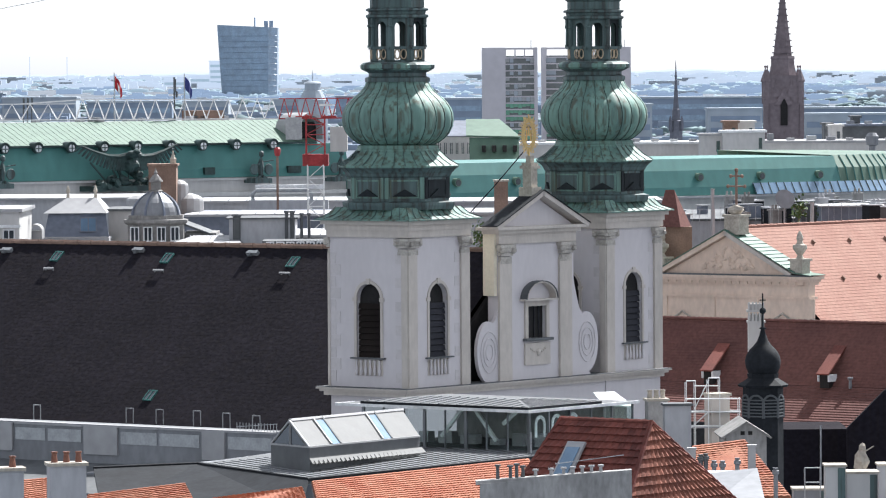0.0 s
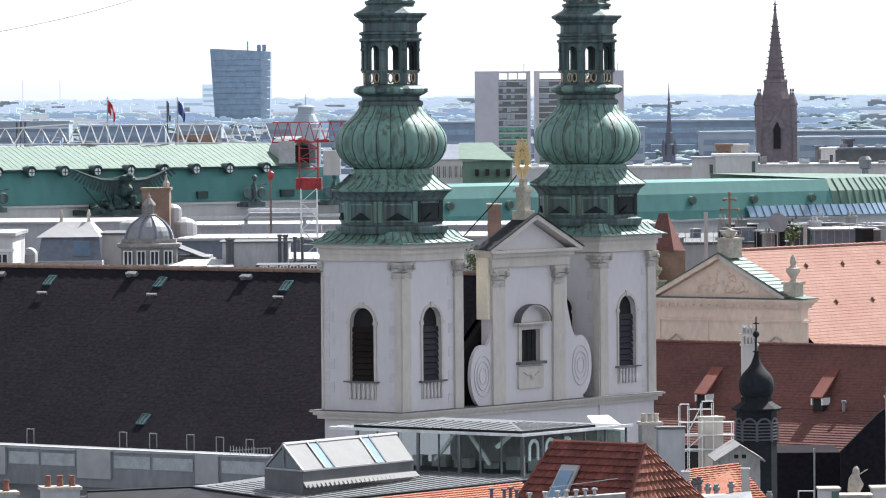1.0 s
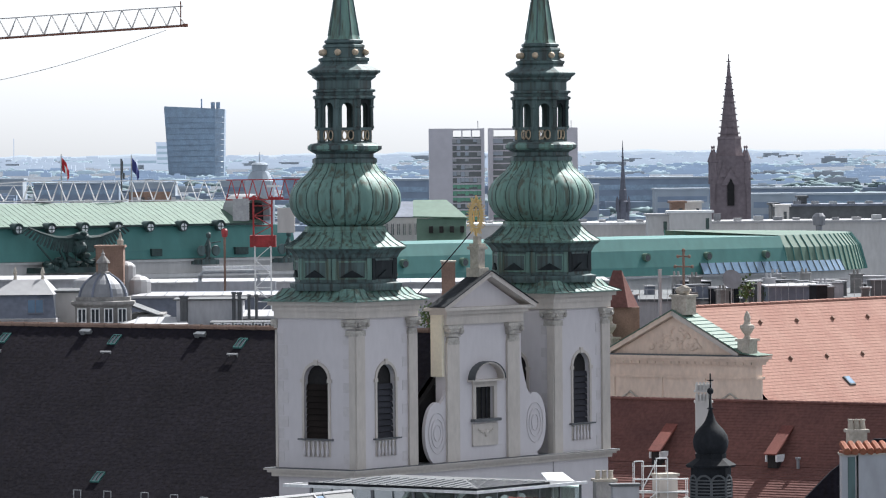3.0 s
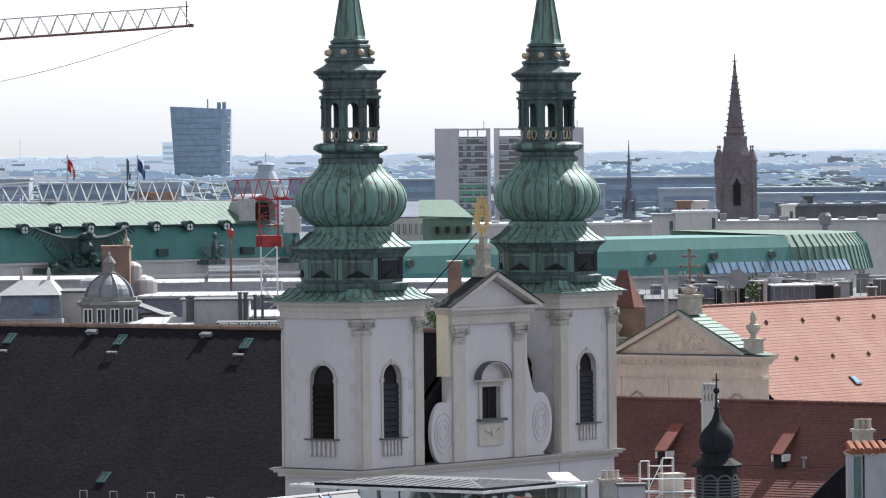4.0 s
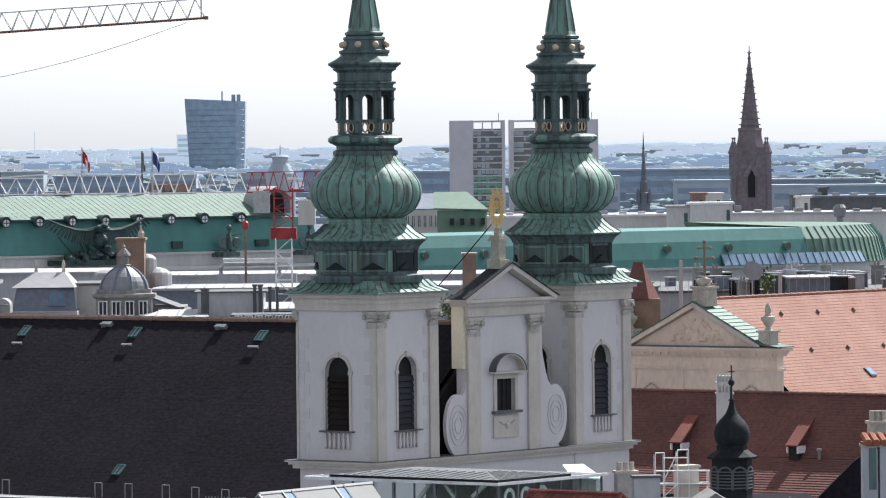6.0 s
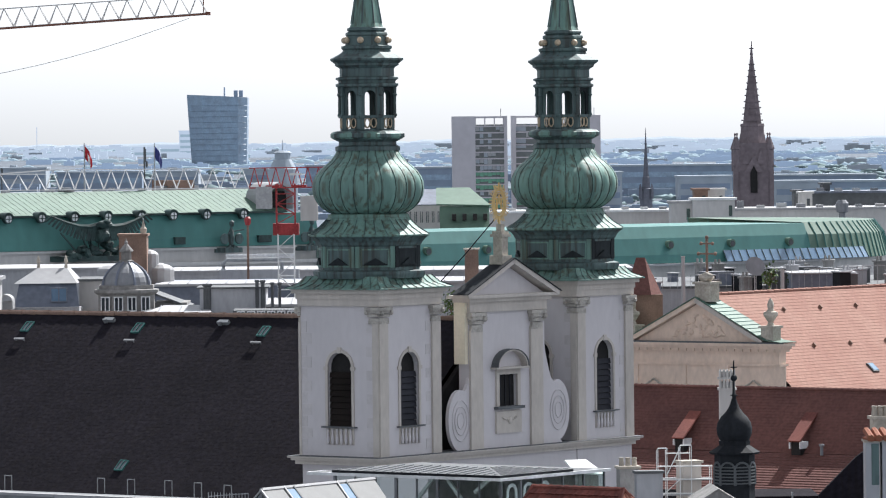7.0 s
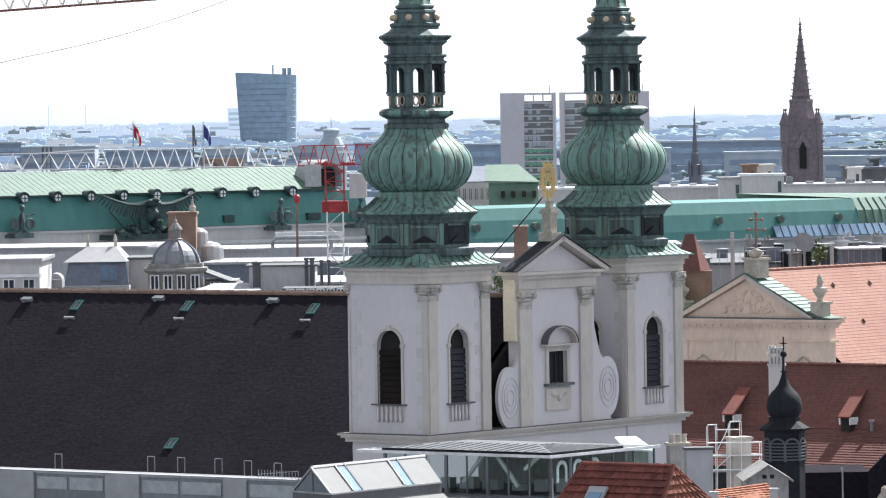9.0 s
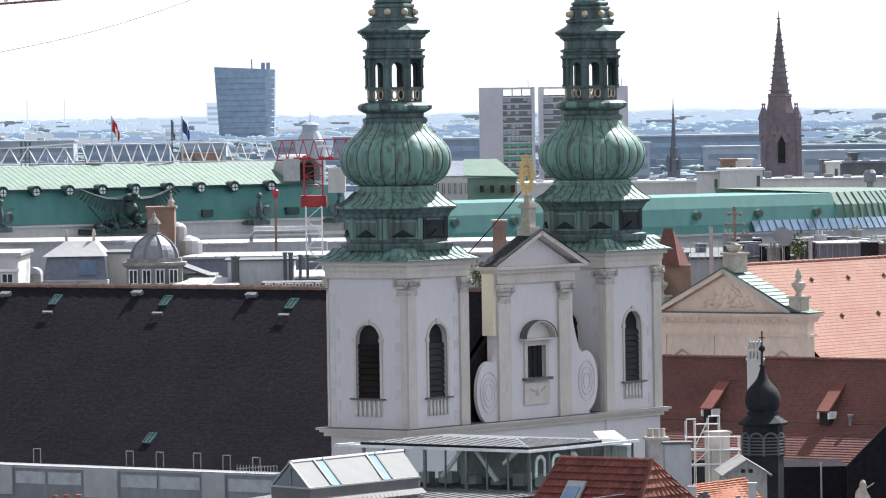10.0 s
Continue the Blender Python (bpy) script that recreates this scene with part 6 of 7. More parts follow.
for s in (-1, 1):
    b = B()
    line = []
    ncr = 46
    for i in range(ncr):
        for f, o in ((i / ncr, 0.0), ((i + 1) / ncr, 0.02)):
            line.append((s * 11.5 * f, NZ - SLP * 11.5 * f + o))
    cols = [[b.verts.new((x, y, z)) for x, z in line] for y in (0.9, 16, 31, NL)]
    for c0, c1 in zip(cols, cols[1:]):
        for i in range(len(line) - 1):
            b.faces.new((c0[i], c0[i + 1], c1[i + 1], c1[i]))
    sal = part("nave_roof", b, SALMON, ped, "long sunlit roof of weathered salmon tiles")
for i in range(50):
    b = B()
    tube(b, [(0, 1.2 + i * 0.88, NZ + 0.02), (0, 1.2 + (i + 1.05) * 0.88, NZ)], 0.15, 0.13, 7)
    part("ridge_tile", b, SALMON, sal)
b = B()
box(b, -10.8, 10.8, 3.05, NL - 0.5, 0, NZ - SLP * 11.3)
part("nave_wall", b, SAND, ped)
b = B()
prism(b, [(-10.8, NZ - SLP * 11.3), (10.8, NZ - SLP * 11.3), (0, NZ - 0.3)], NL - 0.8, NL - 0.4)
part("rear_gable", b, SAND, ped)


def on_nave(x, y):
    return pose(x, y, NZ - SLP * x, 0, math.degrees(math.atan(SLP)), 0)


for x, y in ((1.6, 9), (1.6, 14), (1.6, 19), (1.6, 24), (4.6, 8.5), (4.6, 13.5), (4.6, 18.5)):
    hk = B()
    box(hk, -0.22, 0.1, -0.06, 0.06, 0, 0.22, on_nave(x, y))
    part("roof_hook", hk, BRICKBROWN, ped)
hk = B()
mW = on_nave(6.6, 13.4)
box(hk, -0.45, 0.45, -0.4, 0.4, 0.0, 0.14, mW)
rwn = part("roof_window", hk, ZINCDARK, ped, "small tilted roof window")
hk = B()
box(hk, -0.36, 0.36, -0.32, 0.32, 0.12, 0.17, mW)
part("pane", hk, GLASSSKY, rwn)

# ---- rooftop clutter behind it ----
random.seed(12)
for i in range(46):
    pxx = random.uniform(0, 1)
    x = 17.76 + (41.82 - 17.76) * pxx
    y = random.uniform(432, 462)
    z = 36.28 + 0.6 * pxx
    w = random.uniform(0.5, 2.6)
    h = random.choice((0.25, 0.45, 0.65, 0.95))
    kind_ = random.choice(("unit", "unit", "stack", "lid"))
    rb = thing("roof_unit", (x, y, 0), random.uniform(-15, 40), random.choice(("grey metal air unit on a flat roof", "dark weathered chimney stack on a flat roof", "pale flat roof hatch with a metal lid")), "roof unit", group="clutter on the flat roofs")
    b = B()
    if kind_ == "stack":
        box(b, -0.45, 0.45, -0.3, 0.3, 0, z + h)
        box(b, -0.55, 0.55, -0.4, 0.4, z + h, z + h + 0.14)
        for k in (-0.25, 0.1):
            lathe(b, [(z + h + 0.14, 0.12), (z + h + 0.5, 0.1)], 8, 0, k, 0, False)
        part("chimney_shaft", b, random.choice((GREYSTONE, CONCRETE, GREYWALL)), rb)
    else:
        box(b, -w / 2, w / 2, -0.6, 0.6, 0, z + h * 0.6)
        part("casing", b, random.choice((ZINCDARK, ZINCDARK, SLATEDARK, LEAD, GREYWALL)), rb)
        b = B()
        box(b, -w / 2 - 0.1, w / 2 + 0.1, -0.75, 0.7, z + h * 0.6, z + h * 0.6 + 0.1)
        part("lid", b, random.choice((PALEROOF, ZINC, ZINC)), rb)
for i in range(9):
    rb = thing("roof_rail", (20.55 + i * 2.3, 434 + i % 3, 0), 0, "thin grey railing on a flat roof", "railing", group="railings on the flat roofs")
    zz = 36.51 + 0.1 * i
    for k in range(4):
        b = B()
        bar(b, (-0.9 + 0.6 * k, 0, 0), (-0.9 + 0.6 * k, 0, zz + 0.5), 0.025)
        part("post", b, GREYMETAL, rb)
    b = B()
    bar(b, (-0.95, 0, zz + 0.5), (0.95, 0, zz + 0.5), 0.025)
    part("rail", b, GREYMETAL, rb)
for x, z, y in ((21.1, 38.73, 430), (28.97, 37.63, 430)):
    fl = thing("flue", (x, y, 0), 0, "tall pale roof flue", "flue")
    b = B()
    lathe(b, [(0, 0.17), (z - 0.1, 0.16), (z, 0.2)], 8, 0, 0, 0, False)
    part("pipe", b, PALEROOF, fl)
sat = thing("satellite_dish", (26.78, 430, 0), 0, "pale satellite dish on a roof mast", "dish")
zz = 37.84
b = B()
lathe(b, [(0, 0.05), (0.03, 0.4), (0.14, 0.8)], 16, 0, 0, 0, False)
bmesh.ops.transform(b, matrix=pose(0, 0, zz, 70, 0, 15), verts=b.verts)
part("reflector", b, ZINC, sat)
b = B()
bar(b, (0, 0.1, 0), (0, 0.1, zz), 0.07)
part("mast", b, GREYMETAL, sat)
ax0, ax1, az0, az1 = 30.18, 35.09, 36.39, 37.07
h = house("house", ax0, ax1, 0, az1, 436, 7, LEAD, "slate-blue penthouse on a flat roof")
flat_lid(h, h["half"], 7, az1, PALEROOF, 0.12)
ax0, ax1, az0, az1 = 17.49, 43.22, 35.12, 35.96
h = house("house", ax0, ax1, 0, az1 - 0.2, 445, 30, GREYWALL, "broad house with a cluttered dark flat roof")
flat_lid(h, h["half"], 30, az1 - 0.2, ZINCDARK, 0.2)


def shrub(x, y, z, r, seed, label="potted green shrub on a roof terrace"):
    t = thing("shrub", (x, y, 0), 0, label, "plant")
    random.seed(seed)
    b = B()
    bar(b, (0, 0, 0), (0, 0, z + r * 0.5), 0.05, 6)
    for k in range(5):
        a = random.uniform(0, 6.28)
        bar(b, (0, 0, z), (r * 0.6 * math.cos(a), r * 0.6 * math.sin(a), z + r * random.uniform(0.3, 0.9)), 0.02)
    part("stem", b, BRICKBROWN, t)
    b = B()
    for k in range(160):
        v = Vector((random.gauss(0, 0.45), random.gauss(0, 0.45), random.gauss(0, 0.5))) * r
        c = Vector((0, 0, z + r * 0.6)) + v
        s = r * 0.16
        d1, d2 = Vector((random.uniform(-1, 1), random.uniform(-1, 1), random.uniform(-1, 1))).normalized() * s, Vector((random.uniform(-1, 1), random.uniform(-1, 1), random.uniform(-1, 1))).normalized() * s
        b.faces.new([b.verts.new(p) for p in (c - d1, c + d2, c + d1, c - d2)])
    part("crown", b, LEAF, t, kind="stuff")


shrub(28.06, 432, 36.51, 0.9, 5)
shrub(17.03, 412, 34.95, 0.8, 6)
shrub(2.15, 345, 37.26, 0.75, 7)
shrub(30.44, 440, 36.09, 0.5, 8)
# brown pyramid roof
ax0, ax1, az0, az1 = 15.63, 18.33, 36.44, 39.18
h = house("pyramid_roofed_tower", ax0, ax1, 0, az0, 405, 3, BRICKBROWN, "small tower with a steep brown tiled pyramid roof", "tower")
w = h["half"]
b = B()
vs = [b.verts.new(p) for p in ((-w, -0.2, az0), (w * 0.35, -0.5, az0), (w, 1.2, az0), (w, 3.2, az0), (-w, 3.2, az0), (-0.55, 1.5, az1), (0.1, 1.5, az1))]
for f in ((0, 1, 6, 5), (1, 2, 6), (2, 3, 6), (3, 4, 5, 6), (4, 0, 5), (4, 3, 2, 1, 0)):
    b.faces.new([vs[i] for i in f])
part("roof", b, REDTILE, h, "dark red-brown tiled roof")
# roof and stack seen between tower and centre bay
ax0, ax1, az0, az1 = 3.53, 4.54, 38.02, 40.02
h = house("chimney", ax0, ax1, 0, az1, 400, 1.2, BRICKBROWN, "tall brown chimney with a bent cowl", "chimney")
flat_lid(h, h["half"], 1.2, az1, STONE, 0.12, 0.08)

# ---- long monastery with a dark red roof; x along the ridge ----
mon = thing("monastery", (20.54, 340.0, 0), -37.3, "long monastery wing with a steep dark red tiled roof", "building")
mx0, mx1, zr, zk, ze, yk, ye = -16.0, 24.0, 32.35, 28.55, 26.32, -3.0, -6.6


def courses(bm, x0, x1, ya, za, yb, zb, n, lift=0.025):
    line = []
    for i in range(n):
        line += [(ya + (yb - ya) * i / n, za + (zb - za) * i / n + lift), (ya + (yb - ya) * (i + 1) / n, za + (zb - za) * (i + 1) / n)]
    cs = [[bm.verts.new((x, y, z)) for y, z in line] for x in (x0, (x0 + x1) / 2, x1)]
    for c, d in zip(cs, cs[1:]):
        for i in range(len(line) - 1):
            bm.faces.new((c[i], c[i + 1], d[i + 1], d[i]))
    return bm


b = B()
courses(b, mx0, mx1, yk, zk, 0, zr, 22)
part("upper_roof", b, REDTILE, mon, "steep dark red upper slope")
b = B()
courses(b, mx0, mx1, ye, ze, yk, zk, 16, 0.04)
part("lower_roof", b, REDTILE, mon, "flatter red lower slope with tile courses")
b = B()
solid(b, [(mx0, 0, zr), (mx1, 0, zr), (mx1, 6, ze), (mx0, 6, ze)], 0.1)
part("rear_roof", b, REDTILE, mon)
for i in range(90):
    x = mx0 + i * (mx1 - mx0) / 90
    rt = B()
    tube(rt, [(x, 0, zr + 0.04), (x + (mx1 - mx0) / 88, 0, zr + 0.02)], 0.13, 0.11, 7)
    part("ridge_tile", rt, REDTILE, mon)
# the wall's shadow below the eaves is put into its black colour
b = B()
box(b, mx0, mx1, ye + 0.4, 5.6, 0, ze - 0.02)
part("wall", b, SLATEDARK, mon, "wall coloured black for its shadow")
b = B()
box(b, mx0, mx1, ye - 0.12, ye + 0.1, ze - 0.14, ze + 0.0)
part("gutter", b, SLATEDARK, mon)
for xb, zb_, xt, zt_ in ((-2.77, 29.36, -3.61, 31.02), (5.91, 29.37, 5.09, 31.07)):
    b = B()
    xt = (xt + xb) / 2 + 0.1
    solid(b, [(xb - 0.45, -3.6, zb_), (xb + 0.45, -3.6, zb_), (xt + 0.45, -0.9, zt_ + 0.05), (xt - 0.45, -0.9, zt_ + 0.05)], 0.1)
    do_ = part("dormer", b, RUST, mon, "shed dormer with a red tiled roof")
    for s in (-0.42, 0.34):
        b = B()
        box(b, xb + s, xb + s + 0.08, -3.5, -2.6, zb_ - 0.5, zb_ - 0.06)
        part("cheek", b, FLAGWHITE, do_, "white dormer cheek")
    b = B()
    box(b, xb - 0.34, xb + 0.34, -3.35, -2.4, zb_ - 0.9, zb_ - 0.06)
    part("pane", b, DARKGAP, do_)
hk = B()
vx, vz = 7.71, 28.69
lathe(hk, [(vz - 0.2, 0.1), (vz + 0.35, 0.1), (vz + 0.38, 0.18), (vz + 0.5, 0.16)], 8, 0, vx, -3.2, False)
part("vent_pipe", hk, ZINC, mon)
# dark neighbour that cuts off the lower roof
b = B()
dn = thing("dark_gabled_house", (0, 0, 0), 0, "blackened gabled house with a steep dark roof", "house")
prism(b, [(23.44, 0), (23.44, 27.03), (25.62, 29.22), (28.14, 31.07), (30.79, 31.03), (30.79, 0)], 318, 318.5)
part("gable_wall", b, BLACKTILE, dn)
b = B()
box(b, 19.9, 23.77, 322, 329, 0, 26.72)
part("low_wall", b, BLACKTILE, dn)
b = B()
bar(b, (22.14, 321.7, 0), (22.14, 321.7, 26.98), 0.06, 6)
part("downpipe", b, GREYMETAL, dn)
# ornate chimney
ax0, ax1, az0, az1 = 18.48, 19.45, 30.43, 33.84
oc = thing("ornate_chimney", ((ax0 + ax1) / 2, 333, 0), 0, "tall white rendered chimney with a crown of arches", "chimney")
w = (ax1 - ax0) / 2
b = B()
box(b, -w, w, -0.45, 0.45, 0, az1 - 1.25)
part("shaft", b, PALEWALL, oc)
for k, z0 in enumerate((az1 - 1.25, az1 - 0.6)):
    b = B()
    box(b, -w - 0.08, w + 0.08, -0.52, 0.52, z0, z0 + 0.12)
    box(b, -w, w, -0.3, 0.3, z0 + 0.12, z0 + 0.5)
    part("crown", b, PALEWALL, oc)
    for i in range(5):
        b = B()
        x = -w + 0.06 + i * (2 * w - 0.12) / 4
        box(b, x - 0.06, x + 0.06, -0.47, -0.3, z0 + 0.1, z0 + 0.62, taper=0.0)
        part("crown_pier", b, PALEWALL, oc)
# dark onion turret
TD = 285.0
tur = thing("onion_turret", (16.59, TD, 0), 0, "black sheet-metal turret with an onion cap and cross", "turret")
tz = lambda py: 31.77 + (740 - py) * 285 / 9600
k = 285 / 9600
b = B()
lathe(b, [(0, 33 * k), (tz(752), 33 * k)], 8, radians(20))
part("shaft", b, SLATEDARK, tur)
b = B()
lathe(b, [(tz(752), 39 * k), (tz(748), 42 * k), (tz(740), 30 * k), (tz(736), 25 * k), (tz(728), 26 * k)], 8, radians(20))
part("eave", b, SLATEDARK, tur)
b = B()
lathe(b, [(tz(732), 22 * k), (tz(726), 27 * k), (tz(716), 31 * k), (tz(706), 32 * k), (tz(696), 30 * k), (tz(686), 24 * k), (tz(678), 16 * k), (tz(670), 10 * k), (tz(660), 6 * k), (tz(650), 3.2 * k), (tz(648), 7 * k), (tz(646), 3 * k), (tz(622), 1.6 * k)], 16, 0, 0, 0, False)
part("onion_cap", b, SLATEDARK, tur, smooth=True)
b = B()
ball(b, 0, 0, tz(617), 6 * k)
bar(b, (0, 0, tz(625)), (0, 0, tz(586)), 0.05)
bar(b, (-0.17, 0, tz(598)), (0.17, 0, tz(598)), 0.04)
part("finial", b, SLATEDARK, tur)
for a in range(8):
    m = pose(0, 0, 0, 0, 0, 20 + 45 * a)
    b = B()
    arch_band(b, 0, 0.75, tz(806), tz(780), -33 * k - 0.05, -33 * k + 0.02, 0.1, m)
    o = part("sound_opening", b, ZINCDARK, tur)
    for i in range(6):
        lb = B()
        z0 = tz(804) + i * 0.17
        box(lb, -0.36, 0.36, -33 * k - 0.06, -33 * k + 0.01, z0, z0 + 0.07, m)
        part("louvre", lb, ZINCDARK, o)

# ---- chimneys and scaffold before the monastery ----
sx, sz0, sz1 = 12.99, 30.51, 32.29
sf = thing("scaffold", (sx, 262, 0), 0, "light tube scaffold with plank decks round a chimney", "scaffold")
kk = 262 / 9600
zz = lambda py: sz0 + (835 - py) * kk
posts = [(-54, 740), (-38, 740), (-15, 735), (5, 735), (40, 770)]
for pxx, pyy in posts:
    for yy in (-0.6, 0.9):
        b = B()
        bar(b, (pxx * kk, yy, 0), (pxx * kk, yy, zz(pyy + (0 if yy < 0 else 6))), 0.022, 6)
        part("standard", b, WHITEMETAL, sf)
for x0, x1, py, yy in ((-54, -38, 740, -0.6), (-15, 5, 735, -0.6), (-54, 42, 772, -0.6), (-54, 42, 775, 0.9), (-54, 42, 795, -0.6), (-54, 42, 820, -0.6), (-38, 5, 752, 0.9)):
    b = B()
    bar(b, (x0 * kk, yy, zz(py)), (x1 * kk, yy, zz(py)), 0.028, 6)
    part("ledger", b, WHITEMETAL, sf)
for a, c in (((-40, 790), (-14, 738)), ((-54, 830), (-15, 795))):
    b = B()
    bar(b, (a[0] * kk, -0.62, zz(a[1])), (c[0] * kk, -0.62, zz(c[1])), 0.025, 6)
    part("brace", b, WHITEMETAL, sf)
for py, x0, x1 in ((797, -54, 42), (824, -56, 20)):
    for yy in (-0.6, -0.28, 0.62):
        b = B()
        box(b, x0 * kk, x1 * kk, yy, yy + 0.28, zz(py), zz(py) + 0.05)
        part("plank", b, PALEROOF, sf)


def chimney(px_x, y, z_base, z_top, w, d, material, label, pots=0, turn=20, cap=STONE, potm=None):
    c = thing("chimney", (px_x, y, 0), turn, label, "chimney")
    b = B()
    box(b, -w / 2, w / 2, -d / 2, d / 2, 0, z_top)
    part("chimney_shaft", b, material, c)
    b = B()
    box(b, -w / 2 - 0.08, w / 2 + 0.08, -d / 2 - 0.08, d / 2 + 0.08, z_top, z_top + 0.12)
    part("cap", b, cap, c)
    for i in range(pots):
        b = B()
        x = -w / 2 + (i + 0.5) * w / pots
        lathe(b, [(z_top + 0.1, 0.13), (z_top + 0.45, 0.1), (z_top + 0.47, 0.13), (z_top + 0.52, 0.12)], 10, 0, x, 0, False)
        part("pot", b, potm or TERRACOTTA, c)
    return c


chimney(13.04, 262.3, 0, 32.34, 0.95, 0.9, CREAM, "cream rendered chimney inside a scaffold")
chimney(9.93, 258, 0, 32.36, 0.95, 0.8, CONCRETE, "weathered chimney with tilted cover slabs", 3, 10, STONE, STONE)
chimney(10.83, 256, 0, 32.25, 1.25, 0.8, GREYWALL, "broad grey rendered chimney", 0, 5, ZINCDARK)
# small pedimented dormer house
sg = thing("small_gabled_house", (14.05, 255, 0), 2, "small rendered gable house with a bright roof edge", "house")
gz_ = 30.88
b = B()
prism(b, [(-0.95, 0), (0.95, 0), (0.95, gz_), (0, gz_ + 0.55), (-0.95, gz_)], 0, 4)
part("gable_wall", b, CONCRETE, sg)
for s in (-1, 1):
    b = B()
    solid(b, [(s * 1.2, -0.2, gz_ - 0.08), (s * 1.2, 4.2, gz_ - 0.08), (0, 4.2, gz_ + 0.68), (0, -0.2, gz_ + 0.68)], 0.1)
    part("roof_slope", b, GREYSTONE, sg)
for a in (-0.18, 0.18):
    b = B()
    # dark plates painted for the shade of two holes
    box(b, a - 0.1, a + 0.1, -0.04, 0.01, gz_ + 0.02, gz_ + 0.2)
    part("painted_vent_hole", b, DARKGAP, sg)


# ---- foreground roofs ----
def tiled(parent, a, b_, c, d, material, course, tile, th=0.05, singles=True, label=""):
    """Tile courses over a four-cornered slope: a to b_ along the eave, d to c along the top. Each course is cut into its own tiles."""
    a, b_, c, d = (Vector(p) for p in (a, b_, c, d))
    n = (b_ - a).cross(d - a).normalized()
    if n.z < 0:
        n = -n
    rows_n = max(1, round(((a + b_) / 2 - (c + d) / 2).length / course))
    under = B()
    solid(under, [a, b_, c, d], 0.12)
    base = part("roof_deck", under, material, parent, label)
    random.seed(rows_n)
    count = 0
    rest = B()
    for r in range(rows_n):
        f0, f1 = r / rows_n, (r + 1.12) / rows_n
        l0, r0 = a.lerp(d, f0), b_.lerp(c, f0)
        l1, r1 = a.lerp(d, min(1, f1)), b_.lerp(c, min(1, f1))
        k = max(1, round((r0 - l0).length / tile))
        for i in range(k):
            g0, g1 = i / k, (i + 0.985) / k
            lift = n * (th + random.uniform(0, 0.012))
            low = n * 0.012
            p = [l0.lerp(r0, g0) + lift, l0.lerp(r0, g1) + lift, l1.lerp(r1, g1) + low, l1.lerp(r1, g0) + low]
            q = [v - n * (th - 0.004) for v in p[:2]]
            mid0, mid1 = (p[0] + p[1]) / 2 + n * th * 0.5, (p[2] + p[3]) / 2 + n * th * 0.3
            one = count < 300 and singles
            t = B() if one else rest
            vs = [t.verts.new(v) for v in (p[0], mid0, p[1], p[2], mid1, p[3], q[0], q[1])]
            for f in ((0, 1, 4, 5), (1, 2, 3, 4), (6, 7, 2, 1, 0)):
                t.faces.new([vs[j] for j in f])
            if one:
                part("tile", t, material, base)
            count += 1
    if len(rest.verts):
        part("tile_courses", rest, material, base, kind="stuff")
    else:
        rest.free()
    return base


# hipped rust-red roof
hip = thing("hip_roofed_house", (0, 0, 0), 0, "house with a hipped roof of rust-red clay tiles", "house")
R1 = Vector((7.69, 205.0, 34.73))
GU, GW = Vector((0.606, 0.795, 0)), Vector((-0.795, 0.606, 0))   # the old town's street grid
R0 = R1 + 4.2 * GW
E0, E1, E2 = R0 - 3.0 * GU + 0.9 * GW, R1 - 3.0 * GU - 0.74 * GW, R1 + 5.2 * GU - 0.74 * GW
for p_ in (E0, E1, E2):
    p_.z -= 3.6
# one kind of tile: darker colour for the shaded slope, brighter for the sunlit
tiled(hip, E0, E1, R1, R0, RUST, 0.34, 0.30, 0.085, label="rust-red tile slope coloured for shade")
tiled(hip, E1, E2, R1 + Vector((0.02, 0, 0)), R1, RUSTSUNLIT, 0.34, 0.30, 0.085, label="rust-orange tile slope coloured for sunlight")
for p, q in ((R0, R1), (R1, E1), (R1, E2), (R0, E0)):
    nseg = max(3, int((q - p).length / 0.38))
    for i in range(nseg):
        b = B()
        tube(b, [p.lerp(q, i / nseg) + Vector((0, 0, 0.05)), p.lerp(q, (i + 1.1) / nseg) + Vector((0, 0, 0.03))], 0.1, 0.085, 7)
        part("ridge_tile", b, RUST, hip)
b = B()
e_l = min(E0.z, E1.z, E2.z) - 0.1
vs = [b.verts.new((p.x, p.y, z)) for z in (0, e_l) for p in (E0 + Vector((0.2, 0.3, 0)), E1 + Vector((0, 0.4, 0)), E2 + Vector((-0.3, 0.3, 0)), E2 + GW * 4 + Vector((0.3, 0, 0)), E0 + GU * 8)]
for i in range(5):
    b.faces.new((vs[i], vs[(i + 1) % 5], vs[5 + (i + 1) % 5], vs[5 + i]))
b.faces.new(vs[5:])
part("wall", b, CREAM, hip)
b = B()
solid(b, [R0, R1, E2 + GW * 0.74, R0 + GU * 5.2 + Vector((0, 0, -3.6))], 0.1)
part("rear_slope", b, RUST, hip)
# its roof window
un = (R1 - R0).normalized()
c0_ = R0.lerp(E0, 0.43) + (R1 - R0) * 0.42
dn_ = ((E0 + E1) / 2 - (R0 + R1) / 2).normalized()
nn_ = un.cross(-dn_).normalized()
if nn_.z < 0:
    nn_ = -nn_
c0_ = c0_ + nn_ * 0.24
for rect_, th, mt, nm in (((-0.42, 0.42, -0.85, 0.75), 0.1, PALEROOF, "roof_window"), ((-0.3, 0.3, -0.55, 0.72), 0.04, GLASSSKY, "pane")):
    b = B()
    x0, x1, y0, y1 = rect_
    lift = nn_ * (0.0 if nm == "roof_window" else 0.05)
    solid(b, [c0_ + un * x + dn_ * y + lift for x, y in ((x0, y1), (x1, y1), (x1, y0), (x0, y0))], th)
    if nm == "roof_window":
        rwo = part(nm, b, mt, hip, "pale framed roof window")
    else:
        part(nm, b, mt, rwo)

